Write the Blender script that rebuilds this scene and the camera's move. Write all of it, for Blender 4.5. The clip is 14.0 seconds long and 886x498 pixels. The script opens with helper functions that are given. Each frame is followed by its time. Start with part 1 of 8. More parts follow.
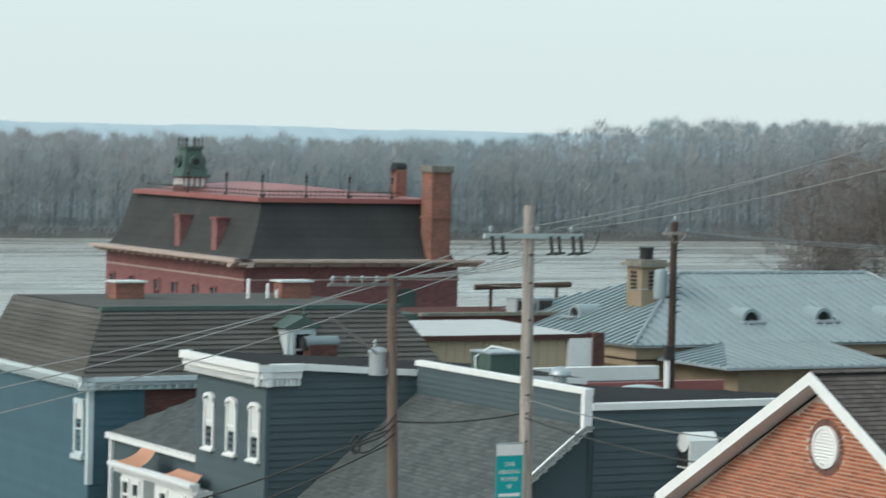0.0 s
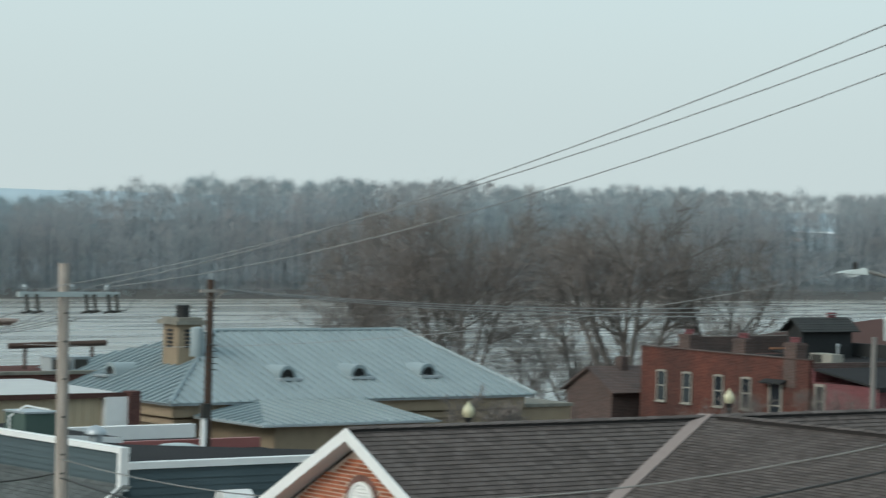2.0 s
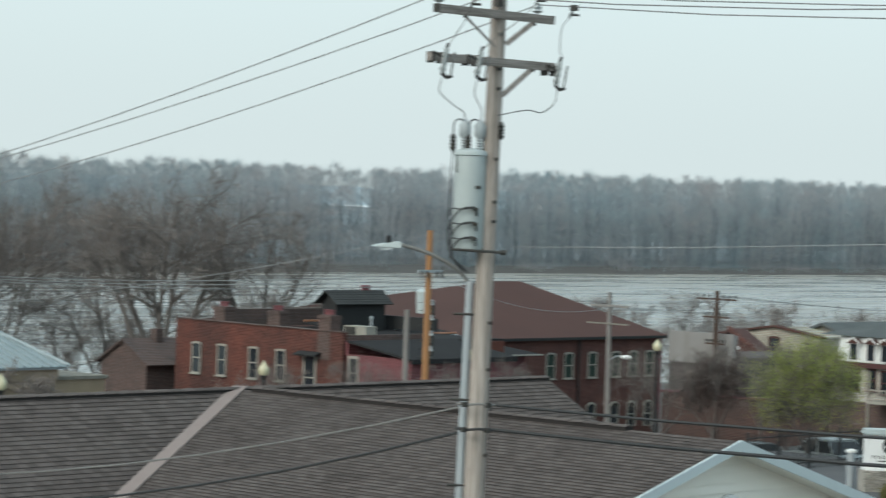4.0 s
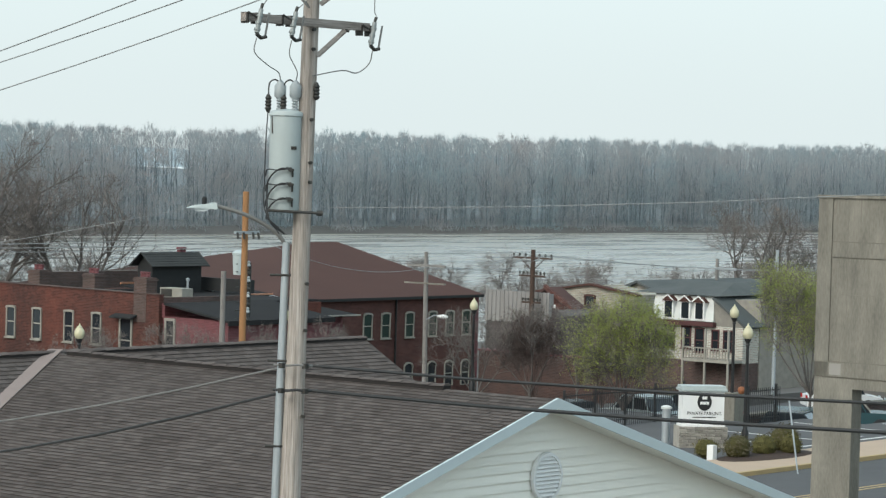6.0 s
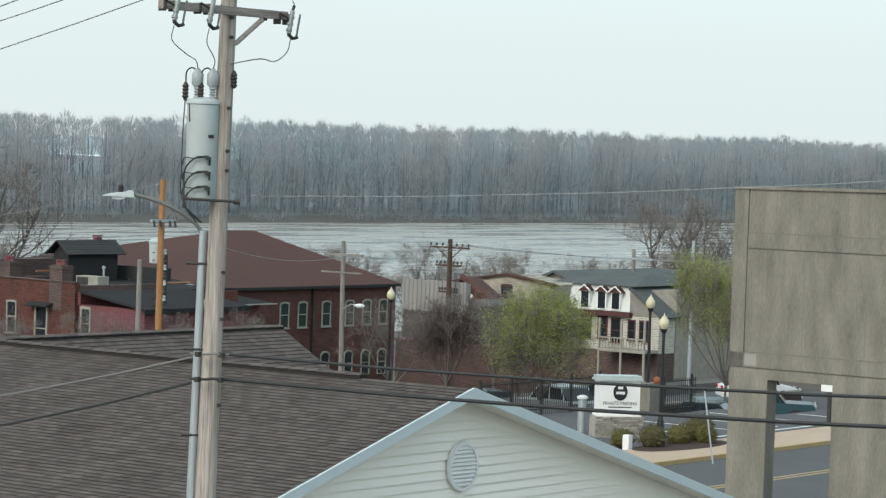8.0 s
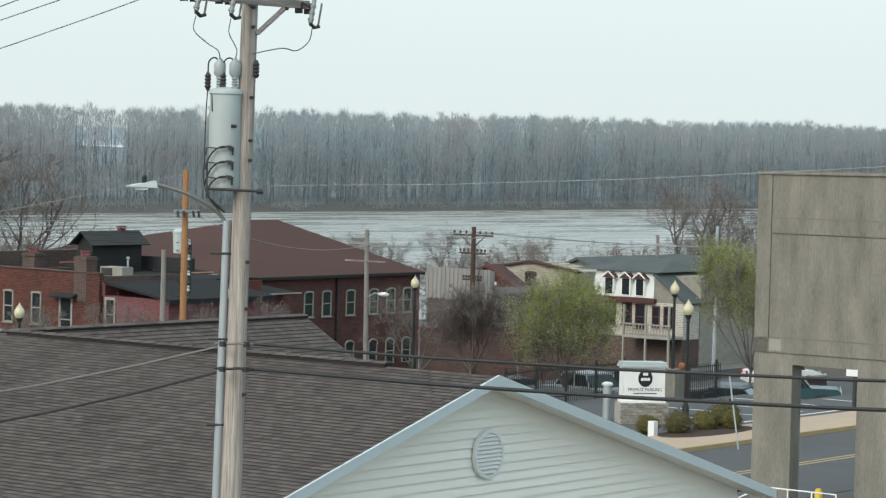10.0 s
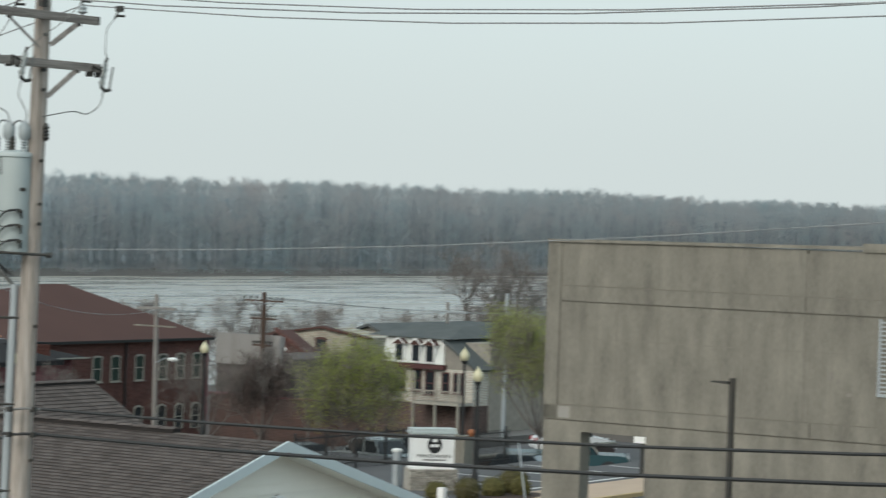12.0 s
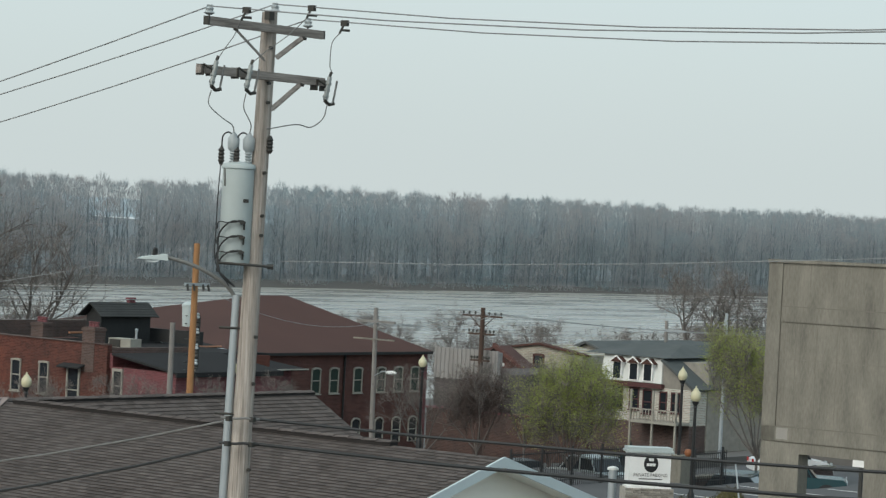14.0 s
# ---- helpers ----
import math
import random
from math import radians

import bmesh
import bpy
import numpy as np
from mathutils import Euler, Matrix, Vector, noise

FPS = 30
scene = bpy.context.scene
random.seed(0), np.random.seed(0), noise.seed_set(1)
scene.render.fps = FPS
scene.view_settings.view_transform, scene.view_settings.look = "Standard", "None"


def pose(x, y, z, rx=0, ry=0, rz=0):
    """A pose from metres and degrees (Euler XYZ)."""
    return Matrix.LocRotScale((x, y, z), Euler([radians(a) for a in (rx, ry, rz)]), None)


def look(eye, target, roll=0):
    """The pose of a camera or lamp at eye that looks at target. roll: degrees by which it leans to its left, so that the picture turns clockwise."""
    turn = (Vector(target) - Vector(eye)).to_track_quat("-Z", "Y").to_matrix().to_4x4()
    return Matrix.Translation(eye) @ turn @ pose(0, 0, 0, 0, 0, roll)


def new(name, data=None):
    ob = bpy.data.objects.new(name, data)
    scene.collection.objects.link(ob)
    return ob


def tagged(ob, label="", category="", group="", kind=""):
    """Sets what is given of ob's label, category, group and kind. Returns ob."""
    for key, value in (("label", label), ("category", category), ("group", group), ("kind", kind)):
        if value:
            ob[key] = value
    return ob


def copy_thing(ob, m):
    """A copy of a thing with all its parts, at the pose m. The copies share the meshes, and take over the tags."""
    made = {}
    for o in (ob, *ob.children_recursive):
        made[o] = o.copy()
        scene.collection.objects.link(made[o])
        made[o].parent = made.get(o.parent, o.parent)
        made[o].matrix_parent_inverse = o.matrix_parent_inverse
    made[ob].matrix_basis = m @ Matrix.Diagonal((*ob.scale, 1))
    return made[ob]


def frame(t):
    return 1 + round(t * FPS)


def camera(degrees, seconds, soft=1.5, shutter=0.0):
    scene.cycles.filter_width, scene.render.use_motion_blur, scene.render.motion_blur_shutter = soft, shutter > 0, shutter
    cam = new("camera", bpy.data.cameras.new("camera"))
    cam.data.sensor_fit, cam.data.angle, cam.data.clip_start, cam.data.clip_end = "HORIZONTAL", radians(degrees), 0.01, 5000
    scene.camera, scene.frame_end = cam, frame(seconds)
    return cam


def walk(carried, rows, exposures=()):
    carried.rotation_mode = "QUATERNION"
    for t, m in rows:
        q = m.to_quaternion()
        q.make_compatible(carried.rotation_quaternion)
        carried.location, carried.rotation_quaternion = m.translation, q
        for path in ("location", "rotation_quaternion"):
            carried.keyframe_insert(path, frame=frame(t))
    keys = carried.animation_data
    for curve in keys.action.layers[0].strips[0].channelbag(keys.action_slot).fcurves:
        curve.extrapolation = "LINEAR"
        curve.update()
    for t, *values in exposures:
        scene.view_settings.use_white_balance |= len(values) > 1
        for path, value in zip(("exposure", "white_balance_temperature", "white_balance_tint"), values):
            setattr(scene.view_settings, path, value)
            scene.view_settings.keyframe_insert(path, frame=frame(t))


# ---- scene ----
# ---- camera and its walk ----
EYE = (0.0, 0.0, 9.8)
cam = camera(17.96, 14.0, soft=1.3, shutter=0.36)
# seconds, degrees turned to the right, degrees up, lean
TURNS = [
    (0, -17.632, -2.221, 1.405),
    (0.3, -16.285, -1.671, 0.856),
    (0.4, -15.973, -1.626, 0.928),
    (0.5, -15.746, -1.548, 0.979),
    (1, -14.280, -1.738, 1.151),
    (1.5, -11.960, -1.159, 1.402),
    (2, -8.204, -0.801, 1.527),
    (2.5, -5.246, -0.653, 1.777),
    (3, -3.887, -0.703, 1.599),
    (3.5, -2.257, -1.002, 1.705),
    (4, 1.280, -1.075, 2.020),
    (4.2, 2.440, -1.075, 2.021),
    (6.3, 5.063, -1.860, 1.657),
    (6.5, 4.833, -1.901, 1.522),
    (7, 4.438, -1.899, 1.373),
    (7.5, 5.730, -1.914, 1.991),
    (7.7, 6.738, -1.894, 1.990),
    (9.8, 6.357, -2.167, 1.493),
    (10, 6.279, -2.190, 1.450),
    (10.5, 6.161, -1.648, 1.533),
    (11, 6.010, -1.224, 1.828),
    (11.5, 6.602, -0.983, 1.977),
    (12, 10.514, -0.715, 1.953),
    (12.2, 11.123, -0.604, 1.881),
    (12.5, 9.864, -0.427, 1.463),
    (13, 7.086, -0.440, 1.694),
    (13.5, 6.426, -0.553, 2.634),
    (14, 6.018, -0.566, 2.916),
]
walk(cam, [(t, pose(*EYE, 90 + up, 0, -turn) @ pose(0, 0, 0, 0, 0, lean)) for t, turn, up, lean in TURNS],
     exposures=[(0.0, 0.22, 6180, 5), (0.3, 0.04, 6150, 5), (1.5, -0.04, 6130, 4), (3.0, 0.0, 6120, 4), (4.2, 0.2, 6200, 6), (6.3, 0.3, 6300, 8), (10.4, 0.32, 6340, 8), (11.2, 0.26, 6360, 8), (12.0, 0.04, 6380, 8), (13.0, -0.06, 6380, 8), (14.0, -0.05, 6360, 8)])

# ---- world and light: an overcast day ----
world = bpy.data.worlds.new("overcast_sky")
scene.world = world
world.use_nodes = True
wn, wl = world.node_tree.nodes, world.node_tree.links
wn.clear()
sky = wn.new("ShaderNodeTexSky")
sky.sky_type, sky.sun_disc = "NISHITA", False
sky.sun_elevation, sky.sun_rotation = radians(38), radians(221)
sky.dust_density, sky.air_density = 6.0, 1.0
bg_sky = wn.new("ShaderNodeBackground")
bg_sky.inputs[1].default_value = 0.06
wl.new(sky.outputs[0], bg_sky.inputs[0])
tc = wn.new("ShaderNodeTexCoord")
sep = wn.new("ShaderNodeSeparateXYZ")
wl.new(tc.outputs["Generated"], sep.inputs[0])
ramp = wn.new("ShaderNodeValToRGB")
ramp.color_ramp.elements[0].position, ramp.color_ramp.elements[0].color = 0.0, (0.735, 0.80, 0.788, 1)
ramp.color_ramp.elements[1].position, ramp.color_ramp.elements[1].color = 0.25, (0.57, 0.71, 0.73, 1)
wl.new(sep.outputs[2], ramp.inputs[0])
bg_cloud = wn.new("ShaderNodeBackground")
bg_cloud.inputs[1].default_value = 0.85
wl.new(ramp.outputs[0], bg_cloud.inputs[0])
adder = wn.new("ShaderNodeAddShader")
wl.new(bg_sky.outputs[0], adder.inputs[0])
wl.new(bg_cloud.outputs[0], adder.inputs[1])
wout = wn.new("ShaderNodeOutputWorld")
wl.new(adder.outputs[0], wout.inputs[0])
sun = new("sun", bpy.data.lights.new("sun", "SUN"))
sun.data.energy, sun.data.angle, sun.data.color = 1.0, radians(25), (1.0, 0.96, 0.9)
sun.matrix_world = look((-70, -40, 70), (0, 40, 0))

# ---- the town's grid: u runs along the river, v towards it ----
GRID = Matrix.Rotation(radians(90 - 43.5), 4, "Z")


class Shape:
    """Collects vertices and faces."""

    def __init__(self):
        self.v, self.f = [], []

    def add(self, verts, faces):
        n = len(self.v)
        self.v += [tuple(p) for p in verts]
        self.f += [tuple(n + i for i in f) for f in faces]
        return self

    def box(self, x0, x1, y0, y1, z0, z1):
        p = [(x, y, z) for z in (z0, z1) for y in (y0, y1) for x in (x0, x1)]
        return self.add(p, [(0, 2, 3, 1), (4, 5, 7, 6), (0, 1, 5, 4), (2, 6, 7, 3), (0, 4, 6, 2), (1, 3, 7, 5)])

    def hexa(self, low, high):
        """A solid between two quads with matching corners."""
        return self.add(list(low) + list(high), [(3, 2, 1, 0), (4, 5, 6, 7), (0, 1, 5, 4), (1, 2, 6, 5), (2, 3, 7, 6), (3, 0, 4, 7)])

    def prism(self, poly, d):
        """A flat polygon pushed along the vector d."""
        n, d = len(poly), Vector(d)
        a = [Vector(p) for p in poly]
        return self.add(a + [p + d for p in a], [tuple(range(n))[::-1], tuple(range(n, 2 * n))] + [(i, (i + 1) % n, n + (i + 1) % n, n + i) for i in range(n)])

    def slab(self, poly, t):
        """A sloped sheet with thickness t downwards along its normal."""
        a = [Vector(p) for p in poly]
        nrm = (a[1] - a[0]).cross(a[2] - a[0]).normalized()
        if nrm.z < 0:
            nrm = -nrm
        return self.prism(a, -nrm * t)

    def tube(self, pts, radii, n=8, cap=True):
        """A round tube along points."""
        pts = [Vector(p) for p in pts]
        radii = radii if hasattr(radii, "__len__") else [radii] * len(pts)
        base = len(self.v)
        prev = None
        for i, p in enumerate(pts):
            d = (pts[min(i + 1, len(pts) - 1)] - pts[max(i - 1, 0)]).normalized()
            side = d.cross(Vector((0, 0, 1)) if abs(d.z) < 0.95 else Vector((1, 0, 0))).normalized() if prev is None else (prev - d * prev.dot(d)).normalized()
            prev = side
            up = d.cross(side)
            for k in range(n):
                a = 2 * math.pi * k / n
                self.v.append(tuple(p + radii[i] * (math.cos(a) * side + math.sin(a) * up)))
        for i in range(len(pts) - 1):
            for k in range(n):
                a, b = base + i * n + k, base + i * n + (k + 1) % n
                self.f.append((a, b, b + n, a + n))
        if cap:
            self.f.append(tuple(range(base, base + n))[::-1])
            self.f.append(tuple(range(base + (len(pts) - 1) * n, base + len(pts) * n)))
        return self

    def lathe(self, x, y, profile, n=14):
        """Turned round an upright axis; profile rows are (radius, z)."""
        return self.tube([(x, y, z + i * 1e-5) for i, (r, z) in enumerate(profile)], [max(r, 0.001) for r, z in profile], n)

    def ball(self, c, r, n=12, sx=1, sy=1, sz=1):
        return self.add(*ball_data(c, r, n, sx, sy, sz))


def ball_data(c, r, n, sx, sy, sz):
    m = n // 2
    v = [(c[0], c[1], c[2] - r * sz)]
    for i in range(1, m):
        a = -math.pi / 2 + math.pi * i / m
        v += [(c[0] + sx * r * math.cos(a) * math.cos(2 * math.pi * k / n), c[1] + sy * r * math.cos(a) * math.sin(2 * math.pi * k / n), c[2] + sz * r * math.sin(a)) for k in range(n)]
    v.append((c[0], c[1], c[2] + r * sz))
    f = [(0, 1 + (k + 1) % n, 1 + k) for k in range(n)]
    for i in range(m - 2):
        f += [(1 + i * n + k, 1 + i * n + (k + 1) % n, 1 + (i + 1) * n + (k + 1) % n, 1 + (i + 1) * n + k) for k in range(n)]
    t = len(v) - 1
    f += [(t - n + k, t - n + (k + 1) % n, t) for k in range(n)]
    return v, f


def curve(pts, n=5):
    """A smooth line through points."""
    p = [Vector(q) for q in pts]
    p = [p[0] * 2 - p[1]] + p + [p[-1] * 2 - p[-2]]
    out = []
    for i in range(1, len(p) - 2):
        for k in range(n):
            t = k / n
            a, b, c, d = p[i - 1:i + 3]
            out.append(0.5 * (2 * b + (c - a) * t + (2 * a - 5 * b + 4 * c - d) * t * t + (3 * b - a - 3 * c + d) * t ** 3))
    return out + [p[-2]]


ORIGIN = {}


def thing(name, at, label, category, group="", kind=""):
    """An Empty at a place of the grid, the base of a thing with parts."""
    ob = new(name)
    ob.empty_display_size = 0.3
    ob.matrix_basis = GRID @ Matrix.Translation(at)
    ORIGIN[ob] = Vector(at)
    return tagged(ob, label, category, group, kind)


def mesh_of(name, shape, material, origin, smooth=False):
    me = bpy.data.meshes.new(name)
    o = Vector(origin)
    me.from_pydata([tuple(Vector(p) - o) for p in shape.v], [], shape.f)
    bm = bmesh.new()
    bm.from_mesh(me)
    bmesh.ops.recalc_face_normals(bm, faces=bm.faces)
    if smooth:
        for f in bm.faces:
            f.smooth = True
    bm.to_mesh(me)
    bm.free()
    if smooth:
        me.set_sharp_from_angle(angle=radians(40))
    me.materials.append(material)
    return me


def part(name, shape, material, parent, label="", smooth=False, kind=""):
    """One mesh under a thing or under a part; its vertices are given in the grid."""
    ob = new(name, mesh_of(name, shape, material, ORIGIN[parent], smooth))
    ob.parent = parent
    ORIGIN[ob] = ORIGIN[parent]
    return tagged(ob, label, "", "", kind)


def whole(name, shape, material, at, label, category, group="", kind="", smooth=False):
    """A thing of one mesh."""
    ob = new(name, mesh_of(name, shape, material, at, smooth))
    ob.matrix_basis = GRID @ Matrix.Translation(at)
    ORIGIN[ob] = Vector(at)
    return tagged(ob, label, category, group, kind)


def pieces(name, mesh, places, parent):
    """Separate objects on one mesh, each a part of parent; places are matrices in the grid."""
    o = Matrix.Translation(-ORIGIN[parent])
    for m in places:
        ob = new(name, mesh)
        ob.parent = parent
        ob.matrix_basis = o @ m


# ---- materials ----
def material(name, col, col2=None, rough=0.8, metal=0.0, scale=3.0, fine=60.0, amount=0.5, bump=0.15, vary=0.0, stretch=(1, 1, 1), spec=0.3, courses=0.0):
    """A surface with broad stains and fine grain; vary: difference from piece to piece."""
    m = bpy.data.materials.new(name)
    m.use_nodes = True
    n, l = m.node_tree.nodes, m.node_tree.links
    b = n["Principled BSDF"]
    b.inputs["Roughness"].default_value, b.inputs["Metallic"].default_value = rough, metal
    b.inputs["Specular IOR Level"].default_value = spec
    col2 = col2 or tuple(c * 0.6 for c in col)
    t = n.new("ShaderNodeTexCoord")
    mp = n.new("ShaderNodeMapping")
    mp.inputs["Scale"].default_value = stretch
    l.new(t.outputs["Object"], mp.inputs[0])
    big, small = n.new("ShaderNodeTexNoise"), n.new("ShaderNodeTexNoise")
    big.inputs["Scale"].default_value, big.inputs["Detail"].default_value = scale, 5
    small.inputs["Scale"].default_value, small.inputs["Detail"].default_value = fine, 3
    l.new(mp.outputs[0], big.inputs["Vector"])
    l.new(mp.outputs[0], small.inputs["Vector"])
    mean = n.new("ShaderNodeMath")
    mean.operation = "MULTIPLY_ADD"
    l.new(big.outputs["Fac"], mean.inputs[0])
    mean.inputs[1].default_value = 0.65
    half = n.new("ShaderNodeMath")
    half.operation = "MULTIPLY"
    half.inputs[1].default_value = 0.35
    l.new(small.outputs["Fac"], half.inputs[0])
    l.new(half.outputs[0], mean.inputs[2])
    fac = n.new("ShaderNodeMapRange")
    fac.inputs[1].default_value, fac.inputs[2].default_value, fac.inputs[4].default_value = 0.3, 0.7, amount
    l.new(mean.outputs[0], fac.inputs[0])
    mix = n.new("ShaderNodeMix")
    mix.data_type = "RGBA"
    mix.inputs[6].default_value, mix.inputs[7].default_value = (*col, 1), (*col2, 1)
    l.new(fac.outputs[0], mix.inputs[0])
    out = mix.outputs[2]
    if courses:
        sx, add3, comb, bt, lay = n.new("ShaderNodeSeparateXYZ"), n.new("ShaderNodeMath"), n.new("ShaderNodeCombineXYZ"), n.new("ShaderNodeTexBrick"), n.new("ShaderNodeMix")
        l.new(t.outputs["Object"], sx.inputs[0])
        add3.operation = "ADD"
        l.new(sx.outputs[0], add3.inputs[0])
        l.new(sx.outputs[1], add3.inputs[1])
        l.new(add3.outputs[0], comb.inputs[0])
        l.new(sx.outputs[2], comb.inputs[1])
        l.new(comb.outputs[0], bt.inputs["Vector"])
        bt.inputs["Scale"].default_value, bt.inputs["Brick Width"].default_value, bt.inputs["Row Height"].default_value, bt.inputs["Mortar Size"].default_value = 1.0, courses * 3, courses, courses * 0.14
        bt.inputs["Color1"].default_value, bt.inputs["Color2"].default_value, bt.inputs["Mortar"].default_value = (1.25, 1.2, 1.2, 1), (0.7, 0.72, 0.74, 1), (1.5, 1.9, 2.0, 1)
        lay.data_type, lay.blend_type = "RGBA", "MULTIPLY"
        lay.inputs[0].default_value = 0.85
        l.new(out, lay.inputs[6])
        l.new(bt.outputs["Color"], lay.inputs[7])
        out = lay.outputs[2]
    if vary:
        info, geo, add, rng, hsv = n.new("ShaderNodeObjectInfo"), n.new("ShaderNodeNewGeometry"), n.new("ShaderNodeMath"), n.new("ShaderNodeMapRange"), n.new("ShaderNodeHueSaturation")
        add.operation = "ADD"
        l.new(info.outputs["Random"], add.inputs[0])
        l.new(geo.outputs["Random Per Island"], add.inputs[1])
        wrap = n.new("ShaderNodeMath")
        wrap.operation = "FRACT"
        l.new(add.outputs[0], wrap.inputs[0])
        rng.inputs[3].default_value, rng.inputs[4].default_value = 1 - vary, 1 + vary
        l.new(wrap.outputs[0], rng.inputs[0])
        l.new(rng.outputs[0], hsv.inputs["Value"])
        l.new(out, hsv.inputs["Color"])
        out = hsv.outputs[0]
    l.new(out, b.inputs["Base Color"])
    if bump:
        bp = n.new("ShaderNodeBump")
        bp.inputs["Strength"].default_value, bp.inputs["Distance"].default_value = bump, 0.02
        l.new(small.outputs["Fac"], bp.inputs["Height"])
        l.new(bp.outputs[0], b.inputs["Normal"])
    return m


def glass_dark(name, col=(0.02, 0.025, 0.03)):
    m = bpy.data.materials.new(name)
    m.use_nodes = True
    b = m.node_tree.nodes["Principled BSDF"]
    b.inputs["Base Color"].default_value = (*col, 1)
    b.inputs["Roughness"].default_value, b.inputs["Specular IOR Level"].default_value = 0.08, 0.6
    return m


WHITE = material("white_paint", (0.78, 0.79, 0.78), (0.6, 0.6, 0.58), 0.5, amount=0.35, bump=0.03)
PALE_BLUE_TRIM = material("pale_trim_paint", (0.55, 0.625, 0.64), (0.45, 0.51, 0.525), 0.5, amount=0.4, bump=0.03)
CREAM = material("cream_vinyl", (0.87, 0.85, 0.775), (0.81, 0.79, 0.715), 0.55, amount=0.4, bump=0.04, vary=0.03)
SHINGLE = material("brown_asphalt_shingle", (0.122, 0.106, 0.099), (0.086, 0.073, 0.068), 0.95, scale=0.8, fine=90, amount=0.9, bump=0.4, vary=0.2, spec=0.1)
SHINGLE_GREY = material("grey_asphalt_shingle", (0.115, 0.125, 0.125), (0.075, 0.085, 0.085), 0.95, scale=0.8, fine=80, amount=0.9, bump=0.4, vary=0.16, spec=0.1)
SHINGLE_TAUPE = material("taupe_shingle", (0.13, 0.125, 0.115), (0.08, 0.078, 0.072), 0.95, scale=0.5, fine=50, amount=0.9, bump=0.4, vary=0.15, spec=0.1)
SLATE_DARK = material("dark_slate", (0.034, 0.036, 0.036), (0.052, 0.054, 0.053), 0.85, scale=0.7, fine=12, amount=1.0, bump=0.4, vary=0.06, spec=0.2)
BRICK = material("red_brick", (0.40, 0.145, 0.08), (0.26, 0.085, 0.05), 0.9, scale=5, fine=70, amount=0.6, bump=0.4, vary=0.28, spec=0.15)
MORTAR = material("mortar", (0.60, 0.49, 0.41), (0.48, 0.39, 0.32), 0.95, amount=0.6, bump=0.3)
BRICK_FIELD = material("old_red_brick", (0.115, 0.053, 0.044), (0.07, 0.038, 0.034), 0.92, scale=1.2, fine=25, amount=0.9, bump=0.4, vary=0.0, spec=0.1, courses=0.075)
BRICK_PAINT = material("maroon_painted_brick", (0.145, 0.05, 0.053), (0.1, 0.038, 0.041), 0.8, scale=1.5, fine=25, amount=0.7, bump=0.3, vary=0.0, courses=0.075)
TEAL = material("slate_teal_siding", (0.075, 0.104, 0.115), (0.058, 0.082, 0.092), 0.75, scale=0.8, fine=40, amount=0.7, bump=0.15, vary=0.06)
TEAL_BLUE = material("teal_blue_siding", (0.065, 0.125, 0.155), (0.05, 0.10, 0.125), 0.7, scale=0.8, fine=40, amount=0.7, bump=0.15, vary=0.06)
CONCRETE = material("weathered_concrete", (0.262, 0.25, 0.212), (0.13, 0.124, 0.107), 0.92, scale=1.3, fine=14, amount=1.0, bump=0.5, vary=0.04, stretch=(1.6, 1.6, 0.45), spec=0.15)
STONE = material("tan_limestone", (0.34, 0.27, 0.19), (0.24, 0.19, 0.135), 0.9, scale=1.5, fine=30, amount=0.9, bump=0.4, vary=0.18, spec=0.15)
STONE_GREY = material("grey_ledge_stone", (0.34, 0.32, 0.28), (0.22, 0.21, 0.19), 0.92, scale=3, fine=40, amount=0.9, bump=0.5, vary=0.25, spec=0.15)
BLUE_METAL = material("blue_grey_seam_metal", (0.255, 0.308, 0.322), (0.205, 0.252, 0.265), 0.42, scale=0.6, fine=10, amount=0.7, bump=0.02, vary=0.04, spec=0.5)
WOOD_POLE = material("weathered_pole_wood", (0.52, 0.475, 0.43), (0.17, 0.145, 0.125), 0.92, scale=2.2, fine=9, amount=1.0, bump=0.7, stretch=(9, 9, 0.45), spec=0.1)
WOOD_GREY = material("grey_pole_wood", (0.25, 0.24, 0.228), (0.16, 0.15, 0.14), 0.92, scale=2.5, fine=30, amount=0.9, bump=0.4, stretch=(6, 6, 0.7))
WOOD_DARK = material("creosoted_pole_wood", (0.085, 0.055, 0.042), (0.05, 0.035, 0.028), 0.9, scale=2.5, fine=30, amount=0.9, bump=0.4, stretch=(6, 6, 0.7))
WOOD_NEW = material("new_pole_wood", (0.36, 0.19, 0.085), (0.25, 0.13, 0.06), 0.85, scale=2.5, fine=30, amount=0.9, bump=0.4, stretch=(6, 6, 0.7))
GALVANISED = material("galvanised_steel", (0.42, 0.46, 0.48), (0.33, 0.36, 0.38), 0.45, 0.5, scale=4, amount=0.6, bump=0.03)
GREY_PAINT = material("light_grey_enamel", (0.42, 0.475, 0.475), (0.35, 0.395, 0.395), 0.45, scale=3, amount=0.5, bump=0.02)
BLACK_PAINT = material("black_paint", (0.018, 0.019, 0.020), (0.03, 0.03, 0.03), 0.45, amount=0.5, bump=0.02)
BLACK_MATT = material("black_boards", (0.022, 0.024, 0.025), (0.035, 0.036, 0.036), 0.8, scale=2, amount=0.7, bump=0.15)
CABLE = material("black_cable_sheath", (0.03, 0.032, 0.033), (0.05, 0.05, 0.05), 0.6, amount=0.4, bump=0.0)
WIRE = material("bare_wire", (0.3, 0.31, 0.31), (0.2, 0.2, 0.2), 0.5, 0.3, amount=0.4, bump=0.0)
PORCELAIN = material("grey_porcelain", (0.36, 0.40, 0.41), (0.28, 0.31, 0.32), 0.3, amount=0.4, bump=0.0)
